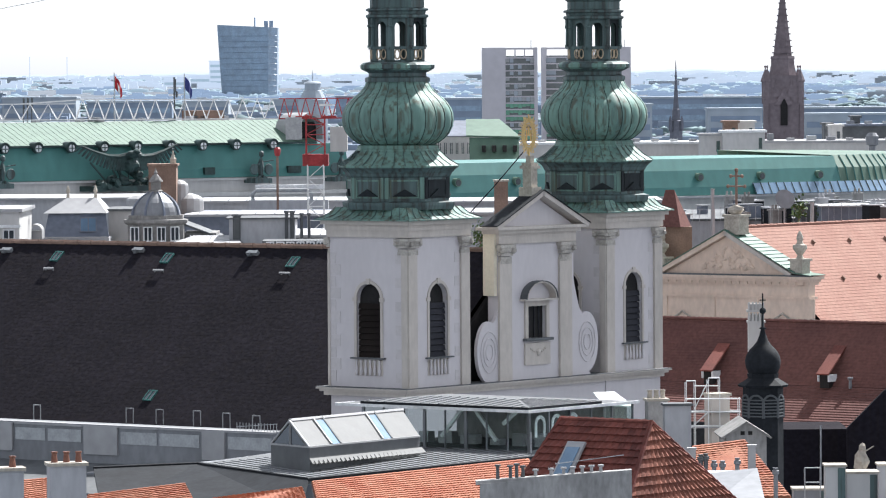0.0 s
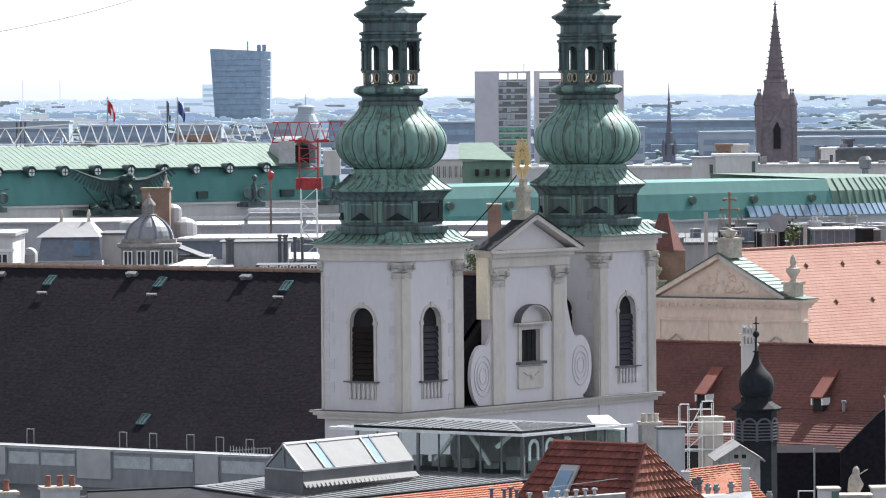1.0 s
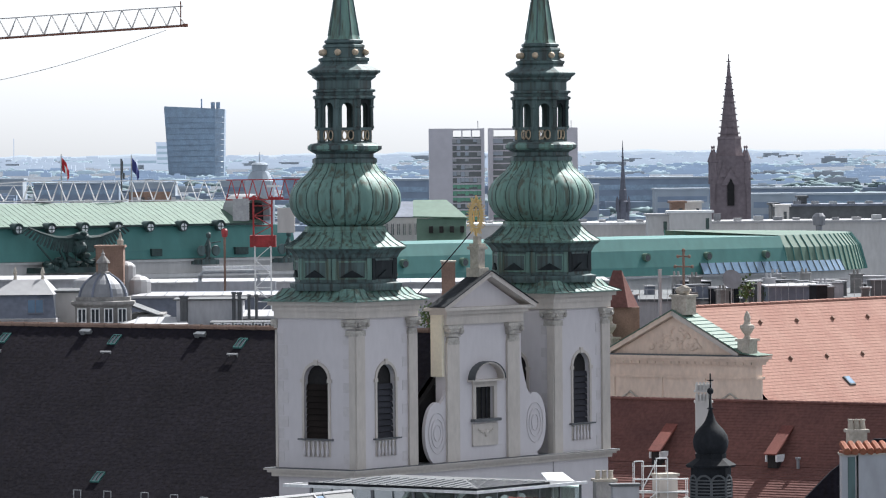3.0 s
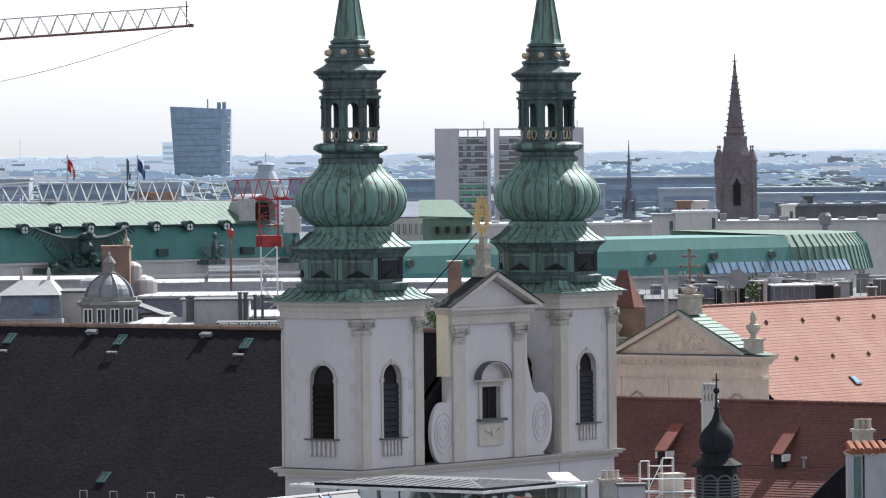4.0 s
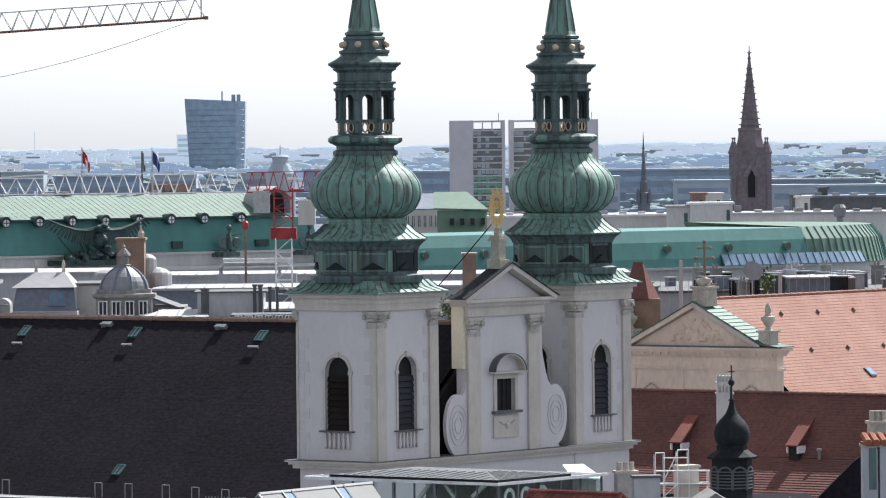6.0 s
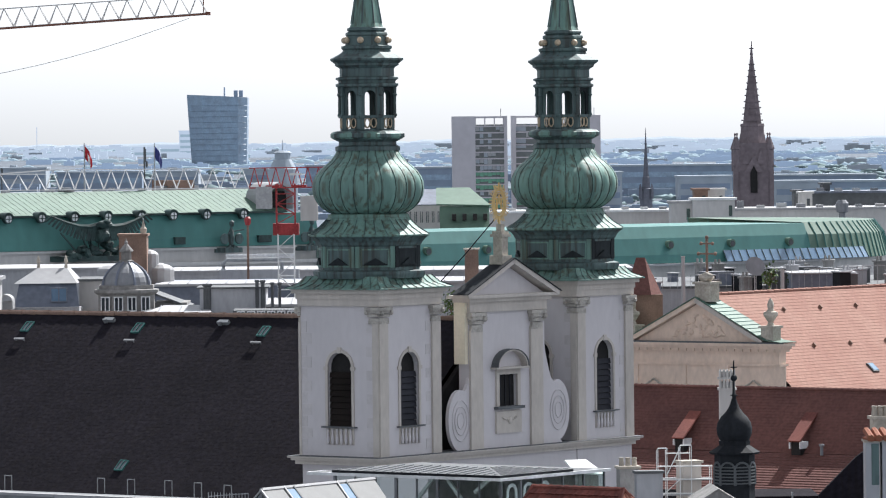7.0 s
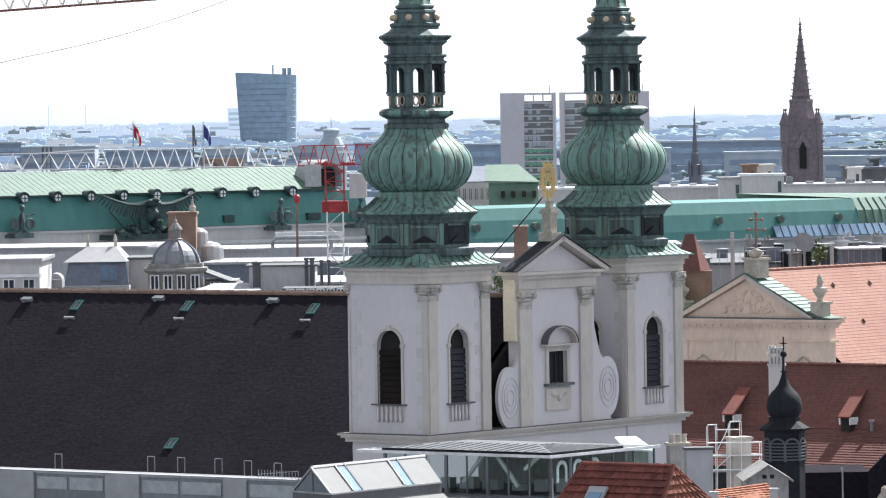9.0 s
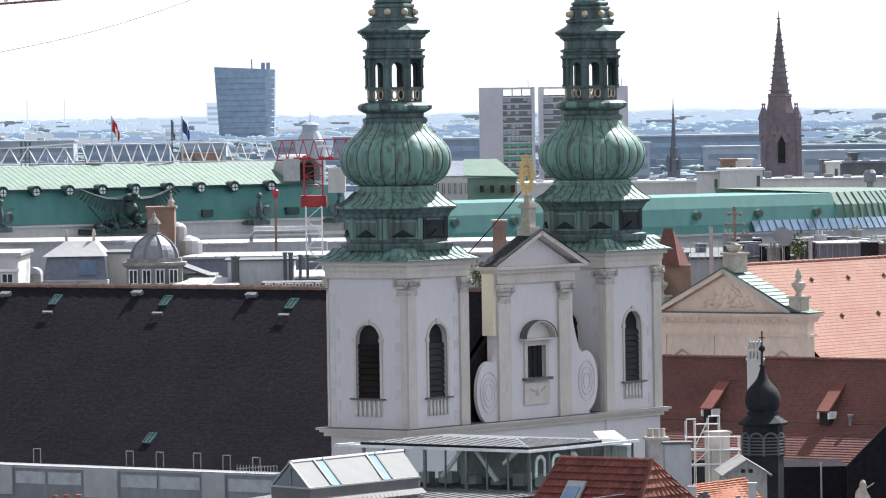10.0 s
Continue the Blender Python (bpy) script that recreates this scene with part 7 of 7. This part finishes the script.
# concrete party wall with flues
pw = thing("party_wall", (0, 0, 0), 0, "weathered concrete party wall with a row of flue caps", "wall")
A0, A1 = Vector((0.95, 188.0, 33.85)), Vector((6.51, 192.0, 33.91))
b = B()
nseg = 14
for i in range(nseg):
    p, q = A0.lerp(A1, i / nseg), A0.lerp(A1, (i + 1) / nseg)
    solid(b, [(p.x, p.y, p.z), (q.x, q.y, q.z), (q.x, q.y + 0.6, q.z), (p.x, p.y + 0.6, p.z)], 0.14)
part("coping", b, CONCRETE, pw)
b = B()
vs = [b.verts.new(v) for v in ((A0.x - 0.3, A0.y + 0.05, 0), (A1.x + 0.25, A1.y + 0.05, 0), (A1.x + 0.25, A1.y + 0.6, 0), (A0.x - 0.3, A0.y + 0.6, 0), (A0.x + 0.15, A0.y + 0.05, A0.z - 0.1), (A1.x, A1.y + 0.05, A1.z - 0.1), (A1.x, A1.y + 0.6, A1.z - 0.1), (A0.x + 0.15, A0.y + 0.6, A0.z - 0.1))]
for f in ((0, 1, 5, 4), (1, 2, 6, 5), (2, 3, 7, 6), (3, 0, 4, 7), (4, 5, 6, 7)):
    b.faces.new([vs[i] for i in f])
part("wall", b, CONCRETE, pw)
random.seed(31)
for i, f in enumerate((0.14, 0.22, 0.26, 0.30, 0.38, 0.48, 0.56, 0.62, 0.68, 0.74, 0.8)):
    p = A0.lerp(A1, f)
    b = B()
    h = (0.5, 0.45, 0.5, 0.4)[i] if i < 4 else 0.25
    lathe(b, [(p.z - 0.02, 0.07), (p.z + h - 0.08, 0.06), (p.z + h - 0.06, 0.12), (p.z + h, 0.11)], 8, 0, p.x, p.y + 0.3, False)
    part("flue", b, ZINCDARK if i < 4 else PALEROOF, pw)
b = B()
bar(b, (A0.lerp(A1, 0.5).x, A0.y + 0.4, A0.z + 0.55), (A0.lerp(A1, 0.93).x, A0.y + 0.4, A0.z + 0.85), 0.02)
part("wire_rail", b, GREYMETAL, pw)

# sheet-metal roof with prism skylight, orange slopes below
Z1 = 30.5
mr = thing("sheet_roofed_house", (0, 0, 0), 0, "house with a grey seamed sheet-metal roof and orange tiled slope", "house")
FA, FB, FC, FD, FE = (Vector(p) for p in ((-6.07, 234.07, 30.5), (-11.24, 244.07, 30.5), (-7.7, 251.78, 30.5), (-0.62, 260.06, 30.5), (4.31, 247.28, 30.5)))
b = B()
solid(b, [FA, FE, FD, FC, FB], 0.2)
fro = part("flat_roof", b, ZINCDARK, mr, "grey seamed sheet-metal roof")
for i in range(30):
    f = (i + 0.5) / 30
    p, q = FA.lerp(FE, f), FB.lerp(FD, f)
    b = B()
    bar(b, p + Vector((0, 0, 0.02)), p.lerp(q, 0.97) + Vector((0, 0, 0.02)), 0.03)
    part("seam", b, ZINC, fro)
G0 = Vector((-15.93, 243.0, 30.41))
G1 = Vector((-15.12, 236.0, 29.03))
G2 = Vector((-6.3, 229.0, 29.54))
for tri in ((FB, FA, G2), (FB, G2, G1), (FB, G1, G0)):
    b = B()
    solid(b, tri, 0.1)
    part("dark_slope", b, SLATEDARK, mr, "dark sheet slope")
b = B()
tube(b, [G0, FB, FA, FE], 0.09, 0.09, 5)
part("edge_flashing", b, SLATEDARK, mr)
b = B()
solid(b, [FB, FC, FC + Vector((-3, 3, -0.6)), FB + Vector((-6, 2.5, -0.6))], 0.1)
part("side_lip", b, ZINC, mr)
b = B()
cen = (FA + FE + FD + FB) / 4
vs = [b.verts.new((p.x, p.y, z)) for z in (0, Z1 - 0.22) for p in [v.lerp(cen, 0.06) for v in (FA, FE, FD, FC, FB)]]
for i in range(5):
    b.faces.new((vs[i], vs[(i + 1) % 5], vs[5 + (i + 1) % 5], vs[5 + i]))
b.faces.new(vs[5:])
part("wall", b, GREYWALL, mr)
ore = thing("orange_tiled_roof", (0, 0, 0), 0, "new orange clay tile roof below a sheet-metal roof", "roof")
O2, O3 = Vector((-5.86, 232.5, 30.54)), Vector((3.63, 245.0, 30.56))
O0, O1 = Vector((-5.01, 224.0, 28.65)), Vector((5.32, 236.0, 28.28))
tiled(ore, O0, O1, O3, O2, ORANGE, 0.30, 0.26, label="orange tile slope")
b = B()
vs = [b.verts.new(v) for v in (O0 + Vector((0.2, 0.4, -0.2)), O1 + Vector((0, 0.4, -0.2)), Vector((O1.x, O1.y + 0.4, 0)), Vector((O0.x + 0.2, O0.y + 0.4, 0)))]
b.faces.new(vs)
bmesh.ops.solidify(b, geom=b.faces[:], thickness=0.4)
part("wall_below", b, CREAM, ore)
for nm, q in (("a", ((-9.7, 222.0, 30.13), (-5.87, 226.0, 30.13), (-6.18, 229.0, 30.57), (-9.87, 226.0, 30.35))), ("b", ((-13.78, 205.0, 31.42), (-9.74, 208.0, 31.59), (-10.27, 211.0, 32.12), (-13.86, 208.0, 31.92))), ("c", ((-15.94, 200.0, 32.05), (-14.84, 202.0, 32.1), (-15.15, 205.0, 32.8), (-16.08, 204.0, 32.8)))):
    t = thing("orange_tiled_roof", (0, 0, 0), 0, "narrow strip of orange clay tile roof", "roof", group="orange roofs")
    tiled(t, *q, ORANGE, 0.28, 0.26, singles=(nm == "b"), label="orange tile slope")
    b = B()
    q = [Vector(p) for p in q]
    vs = [b.verts.new((p.x, p.y, z)) for z in (0, min(v.z for v in q) - 0.15) for p in q]
    for i in range(4):
        b.faces.new((vs[i], vs[(i + 1) % 4], vs[4 + (i + 1) % 4], vs[4 + i]))
    b.faces.new(vs[4:])
    part("wall_below", b, GREYWALL, t)
# prism skylight
psk = thing("prism_skylight", (0, 0, 0), 0, "ridged rooflight with pale panels and blue glass strips", "rooflight")
K0, K1, KL, KR, KB = (Vector(p) for p in ((-7.02, 240.5, 32.64), (-2.1, 250.5, 32.46), (-7.95, 243.0, 31.45), (-6.1, 238.5, 31.6), (-1.3, 248.5, 31.38)))
ku = (K1 - K0)
b = B()
solid(b, [KR, KB, K1, K0], 0.12)
part("panel", b, PANEL, psk, "pale sheet panel")
b = B()
KL2 = KL + ku
solid(b, [K0, K1, KL2, KL], 0.12)
part("rear_panel", b, PANEL, psk)
nv = (KB - KR).cross(K0 - KR).normalized()
nv = nv if nv.z > 0 else -nv
for f0, f1 in ((0.19, 0.27), (0.655, 0.735)):
    b = B()
    solid(b, [KR.lerp(KB, f0) + nv * 0.05, KR.lerp(KB, f1) + nv * 0.05, K0.lerp(K1, f1) .lerp(KR.lerp(KB, f1), 0.1) + nv * 0.05, K0.lerp(K1, f0).lerp(KR.lerp(KB, f0), 0.1) + nv * 0.05], 0.03)
    part("glass_strip", b, GLASSSKY, psk, "blue glass strip")
    for f in (f0, f1):
        b = B()
        bar(b, KR.lerp(KB, f) + nv * 0.06, K0.lerp(K1, f) + nv * 0.06, 0.05)
        part("glazing_bar", b, ZINCDARK if f == f1 else PALEROOF, psk)
b = B()
tube(b, [K0, K1], 0.1, 0.1, 6)
part("ridge_cap", b, PALEROOF, psk)
b = B()
gl_ = [KL, KR, K0]
solid(b, [p + Vector((0.02, 0.05, 0)) for p in gl_], 0.04)
go = part("gable_glass", b, GLASSDARK, psk, "triangular glazed end")
for p, q in ((KL, K0), (KR, K0), (KL, KR), ((KL + KR) / 2, K0), (KR, KB)):
    b = B()
    bar(b, p + Vector((0, -0.06, 0)), q + Vector((0, -0.06, 0)), 0.055)
    part("frame_bar", b, PALEROOF, go)
b = B()
solid(b, [KR + Vector((0.15, -0.3, -0.72)), KB + Vector((0.3, -0.3, -0.72)), KB + Vector((0.1, -0.05, -0.5)), KR + Vector((0, -0.05, -0.5))], 0.05)
part("apron_flashing", b, PANEL, psk, "pale folded apron flashing")
for i in range(26):
    b = B()
    p = KR.lerp(KB, (i + 0.5) / 26) + Vector((0.12, -0.22, -0.6))
    bar(b, p, p + Vector((0.12, -0.2, -0.16)), 0.03)
    part("apron_fold", b, PANEL, psk)
b = B()
vs = [b.verts.new(v) for v in (KL, KR, KB, KL2, KL - Vector((0, 0, 1.2)), KR - Vector((0, 0, 1.2)), KB - Vector((0, 0, 1.2)), KL2 - Vector((0, 0, 1.2)))]
for f in ((0, 1, 5, 4), (1, 2, 6, 5), (2, 3, 7, 6), (3, 0, 4, 7)):
    b.faces.new([vs[i] for i in f])
part("curb", b, ZINCDARK, psk)

# glass penthouse; x along the church front, y along its flank
GO = (3.7, 250.0, 30.52)
pen = thing("glass_penthouse", GO, 52.7, "glass-walled rooftop penthouse with a thin white-edged roof", "penthouse")
gh = 1.82
LX, LY = 8.4, 9.7
RX = 5.6   # the raised roof is shorter than its eave
b = B()
box(b, 0.2, LX - 0.2, 0.2, LY - 0.2, -GO[2], 0.02)
part("plinth", b, ZINCDARK, pen)
b = B()
box(b, -0.1, LX + 0.1, -0.1, LY + 1.4, gh, gh + 0.1)
part("roof_deck", b, ZINCDARK, pen)
for x0, x1, y0, y1 in ((-0.22, -0.1, -0.22, LY + 1.5), (-0.1, LX + 0.2, -0.22, -0.1), (-0.1, 1.2, LY + 1.4, LY + 1.5)):
    b = B()
    box(b, x0, x1, y0, y1, gh - 0.02, gh + 0.12)
    part("roof_edge", b, FLAGWHITE, pen, "thin white roof edge")
b = B()
vs = [b.verts.new(p) for p in ((-0.1, -0.1, gh + 0.24), (RX, -0.1, gh + 0.24), (RX, LY, gh + 0.24), (-0.1, LY, gh + 0.24), (2.4, 2.4, gh + 0.42), (RX - 2.4, 2.4, gh + 0.42), (RX - 2.4, LY - 2.4, gh + 0.42), (2.4, LY - 2.4, gh + 0.42))]
for f in ((0, 1, 5, 4), (1, 2, 6, 5), (2, 3, 7, 6), (3, 0, 4, 7), (4, 5, 6, 7), (3, 2, 1, 0)):
    b.faces.new([vs[i] for i in f])
po_ = part("roof", b, ZINCDARK, pen, "low seamed sheet roof")
b = B()
box(b, -0.16, RX + 0.02, -0.16, LY + 0.02, gh + 0.12, gh + 0.24)
part("fascia", b, SLATEDARK, pen)
for i in range(18):
    b = B()
    y = 0.3 + i * (LY - 0.6) / 17
    ins = min(2.4, y, LY - y)
    bar(b, (-0.1, y, gh + 0.26), (-0.1 + ins, y, gh + 0.26 + 0.18 * ins / 2.4), 0.03)
    part("seam", b, ZINC, po_)
for i in range(13):
    b = B()
    x = 0.3 + i * (RX - 0.6) / 12
    ins = min(2.4, x, RX - x)
    bar(b, (x, -0.1, gh + 0.26), (x, -0.1 + ins, gh + 0.26 + 0.18 * ins / 2.4), 0.03)
    part("seam", b, PALEROOF, po_)
for x0, x1, y0, y1 in ((0.02, 0.05, 0.05, LY), (0.05, LX, 0.02, 0.05), (LX - 0.05, LX - 0.02, 0.05, LY)):
    b = B()
    box(b, x0, x1, y0, y1, 0.05, gh - 0.02)
    g = part("glass_wall", b, CLEAR, pen, "clear glass wall")
    g.visible_shadow = False
for i in range(9):
    b = B()
    y = i * LY / 8
    wd = 0.14 if i in (0, 3, 5, 8) else 0.035
    box(b, 0.0, 0.12, y - wd / 2, y + wd / 2, 0, gh)
    part("mullion", b, ZINC if i != 0 else ZINCDARK, pen)
for i in range(1, 6):
    b = B()
    x = i * LX / 5
    box(b, x - 0.03, x + 0.03, 0.0, 0.12, 0, gh)
    part("mullion", b, ZINC, pen)
for y0, y1, z0, z1 in ((2.2, 3.4, 0.4, 1.8), (5.4, 4.2, 0.5, 1.8), (1.0, 1.8, gh, 1.2)):
    b = B()
    bar(b, (0.5, y0, z0), (0.5, y1, z1), 0.11)
    part("brace", b, WHITEMETAL, pen, "white slanting brace")
# wall added only to darken the view through the glass
b = B()
box(b, LX - 1.6, LX - 1.4, 0.6, LY - 0.4, 0.0, gh - 0.05)
part("added_inner_wall", b, CONCRETE, pen)
random.seed(17)
for i in range(7):
    b = B()
    y = 0.8 + i * 1.4
    box(b, 2.6, 3.1, y, y + random.uniform(0.5, 1.0), 0.0, random.uniform(0.3, 0.7))
    part("cabinet", b, random.choice((GREYMETAL, PALEROOF)), pen)
for i in range(3):
    b = B()
    x = 1.0 + i * 1.3
    arch_band(b, x + 0.3, 0.5, 0.6, 1.2, 0.25, 0.3, 0.16)
    part("white_bow", b, FLAGWHITE, pen, "white bow-shaped ornament behind the glass")
b = B()
bar(b, (-0.6, -0.6, 0), (-0.6, -0.6, 0.95), 0.03)
part("rail_post", b, GREYMETAL, pen)
# bright lid beyond the penthouse
bl3 = thing("roof_lantern", (8.19, 262, 0), 20, "small roof lantern with a bright sheet lid", "rooflight")
zl = 32.06
b = B()
solid(b, [(-0.9, -0.4, zl - 0.05), (0.75, -0.4, zl - 0.2), (0.5, 1.6, zl + 0.42), (-0.6, 1.6, zl + 0.42)], 0.08)
part("lid", b, FLAGWHITE, bl3)
b = B()
box(b, -0.7, 0.5, 0, 1.4, 0, zl - 0.12)
part("base", b, CONCRETE, bl3)

# zinc attic in front of the nave
att = thing("zinc_attic", (-2.34, 300.0, 0), 52.7, "long zinc-clad attic with pale sheets and dark panels", "attic")
AU = -4.0
at0, at1 = 6.2, 64.0
azt = 28.16
b = B()
box(b, AU - 5.4, AU + 3, at0, at1, 0, azt - 3.6)
part("wall", b, GREYWALL, att)
b = B()
box(b, AU, AU + 2.6, at0, at1, azt - 3.6, azt - 0.1)
part("parapet", b, ZINC, att)
random.seed(2)
y = at0
i = 0
while y < at1 - 1:
    L = random.uniform(1.8, 3.4)
    b = B()
    box(b, AU - 0.12, AU + 0.5, y, y + L - 0.05, azt - 0.14 + random.uniform(-0.03, 0.03), azt)
    part("coping_sheet", b, PALEROOF, att)
    b = B()
    if i % 3 == 1:
        box(b, AU - 0.14, AU + 0.05, y + 0.1, y + L - 0.15, azt - 1.7, azt - 0.1)
        part("pale_sheet", b, PALEROOF, att, "pale hanging weather sheet")
    else:
        box(b, AU - 0.05, AU + 0.02, y + 0.1, y + L - 0.1, azt - 1.05, azt - 0.35)
        part("dark_panel", b, GREYMETAL, att, "darker sheet panel")
    b = B()
    bar(b, (AU - 0.1, y, azt - 0.02), (AU - 0.1, y + L, azt - 0.02), 0.03)
    part("bead", b, ZINC, att)
    y += L
    i += 1
b = B()
solid(b, [(AU - 0.02, at0, azt - 2.2), (AU - 0.02, at1, azt - 2.2), (AU - 5.5, at1, azt - 3.4), (AU - 5.5, at0, azt - 3.4)], 0.1)
part("lower_roof", b, ZINCDARK, att, "sloping zinc roof")
rl = B()
for k in range(14):
    bar(rl, (AU + 0.3, at0 + k * 0.22, azt - 0.1), (AU + 0.3, at0 + k * 0.22, azt + 0.45), 0.018)
bar(rl, (AU + 0.3, at0, azt + 0.45), (AU + 0.3, at0 + 2.9, azt + 0.2), 0.025)
part("stair_rail", rl, GREYMETAL, att)

# chimneys in the corner
cA = chimney(-14.1, 200, 0, 33.63, 1.35, 0.9, GREYWALL, "grey rendered chimney with three clay pots", 3, 12)
cB = chimney(-16.04, 195, 0, 33.82, 1.4, 0.9, GREYWALL, "grey rendered chimney with a pale slab cap", 2, 12)

# ---- right foreground ----
og = thing("orange_tiled_roof", (0, 0, 0), 0, "sunlit orange clay tile roof with a zinc edge", "roof", group="orange roofs")
q = ((10.63, 236.0, 29.48), (14.94, 236.0, 29.45), (13.31, 243.0, 31.5), (10.95, 243.0, 31.22))
tiled(og, *q, ORANGE, 0.3, 0.28, label="sunlit orange tile slope")
b = B()
q = [Vector(p) for p in q]
vs = [b.verts.new((p.x, p.y, z)) for z in (0, min(v.z for v in q) - 0.15) for p in q]
for i in range(4):
    b.faces.new((vs[i], vs[(i + 1) % 4], vs[4 + (i + 1) % 4], vs[4 + i]))
b.faces.new(vs[4:])
part("wall_below", b, CREAM, og)
zn = thing("zinc_dormer", (0, 0, 0), 0, "low zinc-clad dormer with a seamed roof", "dormer")
b = B()
solid(b, [(10.85, 222.0, 30.34), (13.01, 222.0, 30.32), (12.9, 226.0, 31.47), (10.82, 226.0, 31.25)], 0.15)
part("roof", b, ZINC, zn)
b = B()
box(b, 10.91, 12.89, 226.3, 229, 0, 31.15)
part("base", b, GREYWALL, zn)
for x, zt, n_ in ((10.8, 31.66, 0), (11.01, 31.7, 0), (11.37, 31.39, 1), (11.73, 31.38, 1), (12.36, 31.5, 1), (12.98, 31.98, 2), (10.42, 31.87, 2), (14.0, 31.06, 1)):
    fl = thing("flue", (x, 231.5, 0), 0, ("dark ribbed roof flue", "small cowled roof flue", "tall pale square flue")[n_], "flue", group="flues on the near roofs")
    b = B()
    if n_ == 2:
        box(b, -0.16, 0.16, -0.16, 0.16, 0, zt)
        box(b, -0.2, 0.2, -0.2, 0.2, zt, zt + 0.08)
    else:
        lathe(b, [(0, 0.1), (zt - 0.3, 0.1), (zt - 0.25, 0.16), (zt - 0.12, 0.16), (zt - 0.1, 0.09), (zt, 0.13)], 8, 0, 0, 0, False)
    part("pipe", b, (ZINCDARK, ZINC, PALEROOF)[n_], fl)
# grey boxes by the edge
for (ax0, ax1, az0, az1), yy, wm, lab in (((14.3, 15.05, 31.45, 33.01), 205, PALEWALL, "tall pale square vent shaft"), ((15.09, 16.29, 31.44, 32.73), 205.3, PALEWALL, "pale rendered vent shaft"), ((16.47, 18.29, 31.27, 32.89), 207, GREYWALL, "grey vent shaft with a slab top"), ((13.4, 14.72, 30.61, 31.75), 210, ZINC, "low zinc roof box"), ((16.82, 17.33, 33.07, 36.5), 204, GREYWALL, "tall grey rendered shaft"), ((17.44, 19.46, 33.05, 36.52), 204, GREYWALL, "broad grey rendered shaft")):
    vs_ = thing("vent_shaft", ((ax0 + ax1) / 2, yy, 0), 0, lab, "shaft", group="shafts at the roof edge")
    w = (ax1 - ax0) / 2
    b = B()
    box(b, -w, w, 0, 1.2, 0, az1)
    part("shaft", b, wm, vs_)
    b = B()
    box(b, -w - 0.06, w + 0.06, -0.06, 1.26, az1, az1 + 0.08)
    part("slab", b, STONE, vs_)
    b = B()
    box(b, w - 0.3, w - 0.02, -0.02, 0.0, az1 - 1.6, az1 - 0.04)
    part("dark_joint", b, COPPERDARK, vs_)
sto = thing("stone_ornament", (16.32, 214, 0), 0, "weathered stone finial on a gable", "ornament")
b = B()
zo = 32.23
box(b, -0.4, 0.4, -0.3, 0.3, 0, zo)
lump(b, (0, 0, zo + 0.35), (0.3, 0.25, 0.5), 4, 0.4, 2)
lump(b, (0.05, 0, zo + 0.85), (0.15, 0.15, 0.22), 5, 0.3, 2)
bar(b, (0.1, 0, zo + 0.7), (0.5, 0, zo + 0.95), 0.03)
part("finial", b, STONE, sto)
gr = thing("guard_rail", (14.06, 209, 0), 0, "grey tube guard rail on a roof edge", "railing")
zg0, zg1 = 31.57, 32.7
for x in (-0.3, 0.3):
    b = B()
    bar(b, (x, 0, 0), (x, 0, zg1), 0.03, 6)
    part("post", b, GREYMETAL, gr)
for f in (0.5, 1.0):
    b = B()
    bar(b, (-0.3, 0, zg0 + (zg1 - zg0) * f), (0.3, 0, zg0 + (zg1 - zg0) * f), 0.025, 6)
    part("rail", b, GREYMETAL, gr)
chimney(18.31, 215, 0, 36.82, 0.7, 0.7, STONE, "weathered stone chimney with tilted cover slabs", 3, 8, STONE, STONE)
rc = thing("tile_coping", (17.99, 204, 36.55), 6, "strip of orange tiles on a shaft top", "coping")
b = B()
for i in range(7):
    tube(b, [(-1.0 + i * 0.3, -0.1, 0.12), (-1.0 + i * 0.3, 0.9, 0.36)], 0.14, 0.14, 7)
box(b, -1.1, 1.0, 0.0, 1.1, 0.0, 0.12)
part("tiles", b, ORANGE, rc)
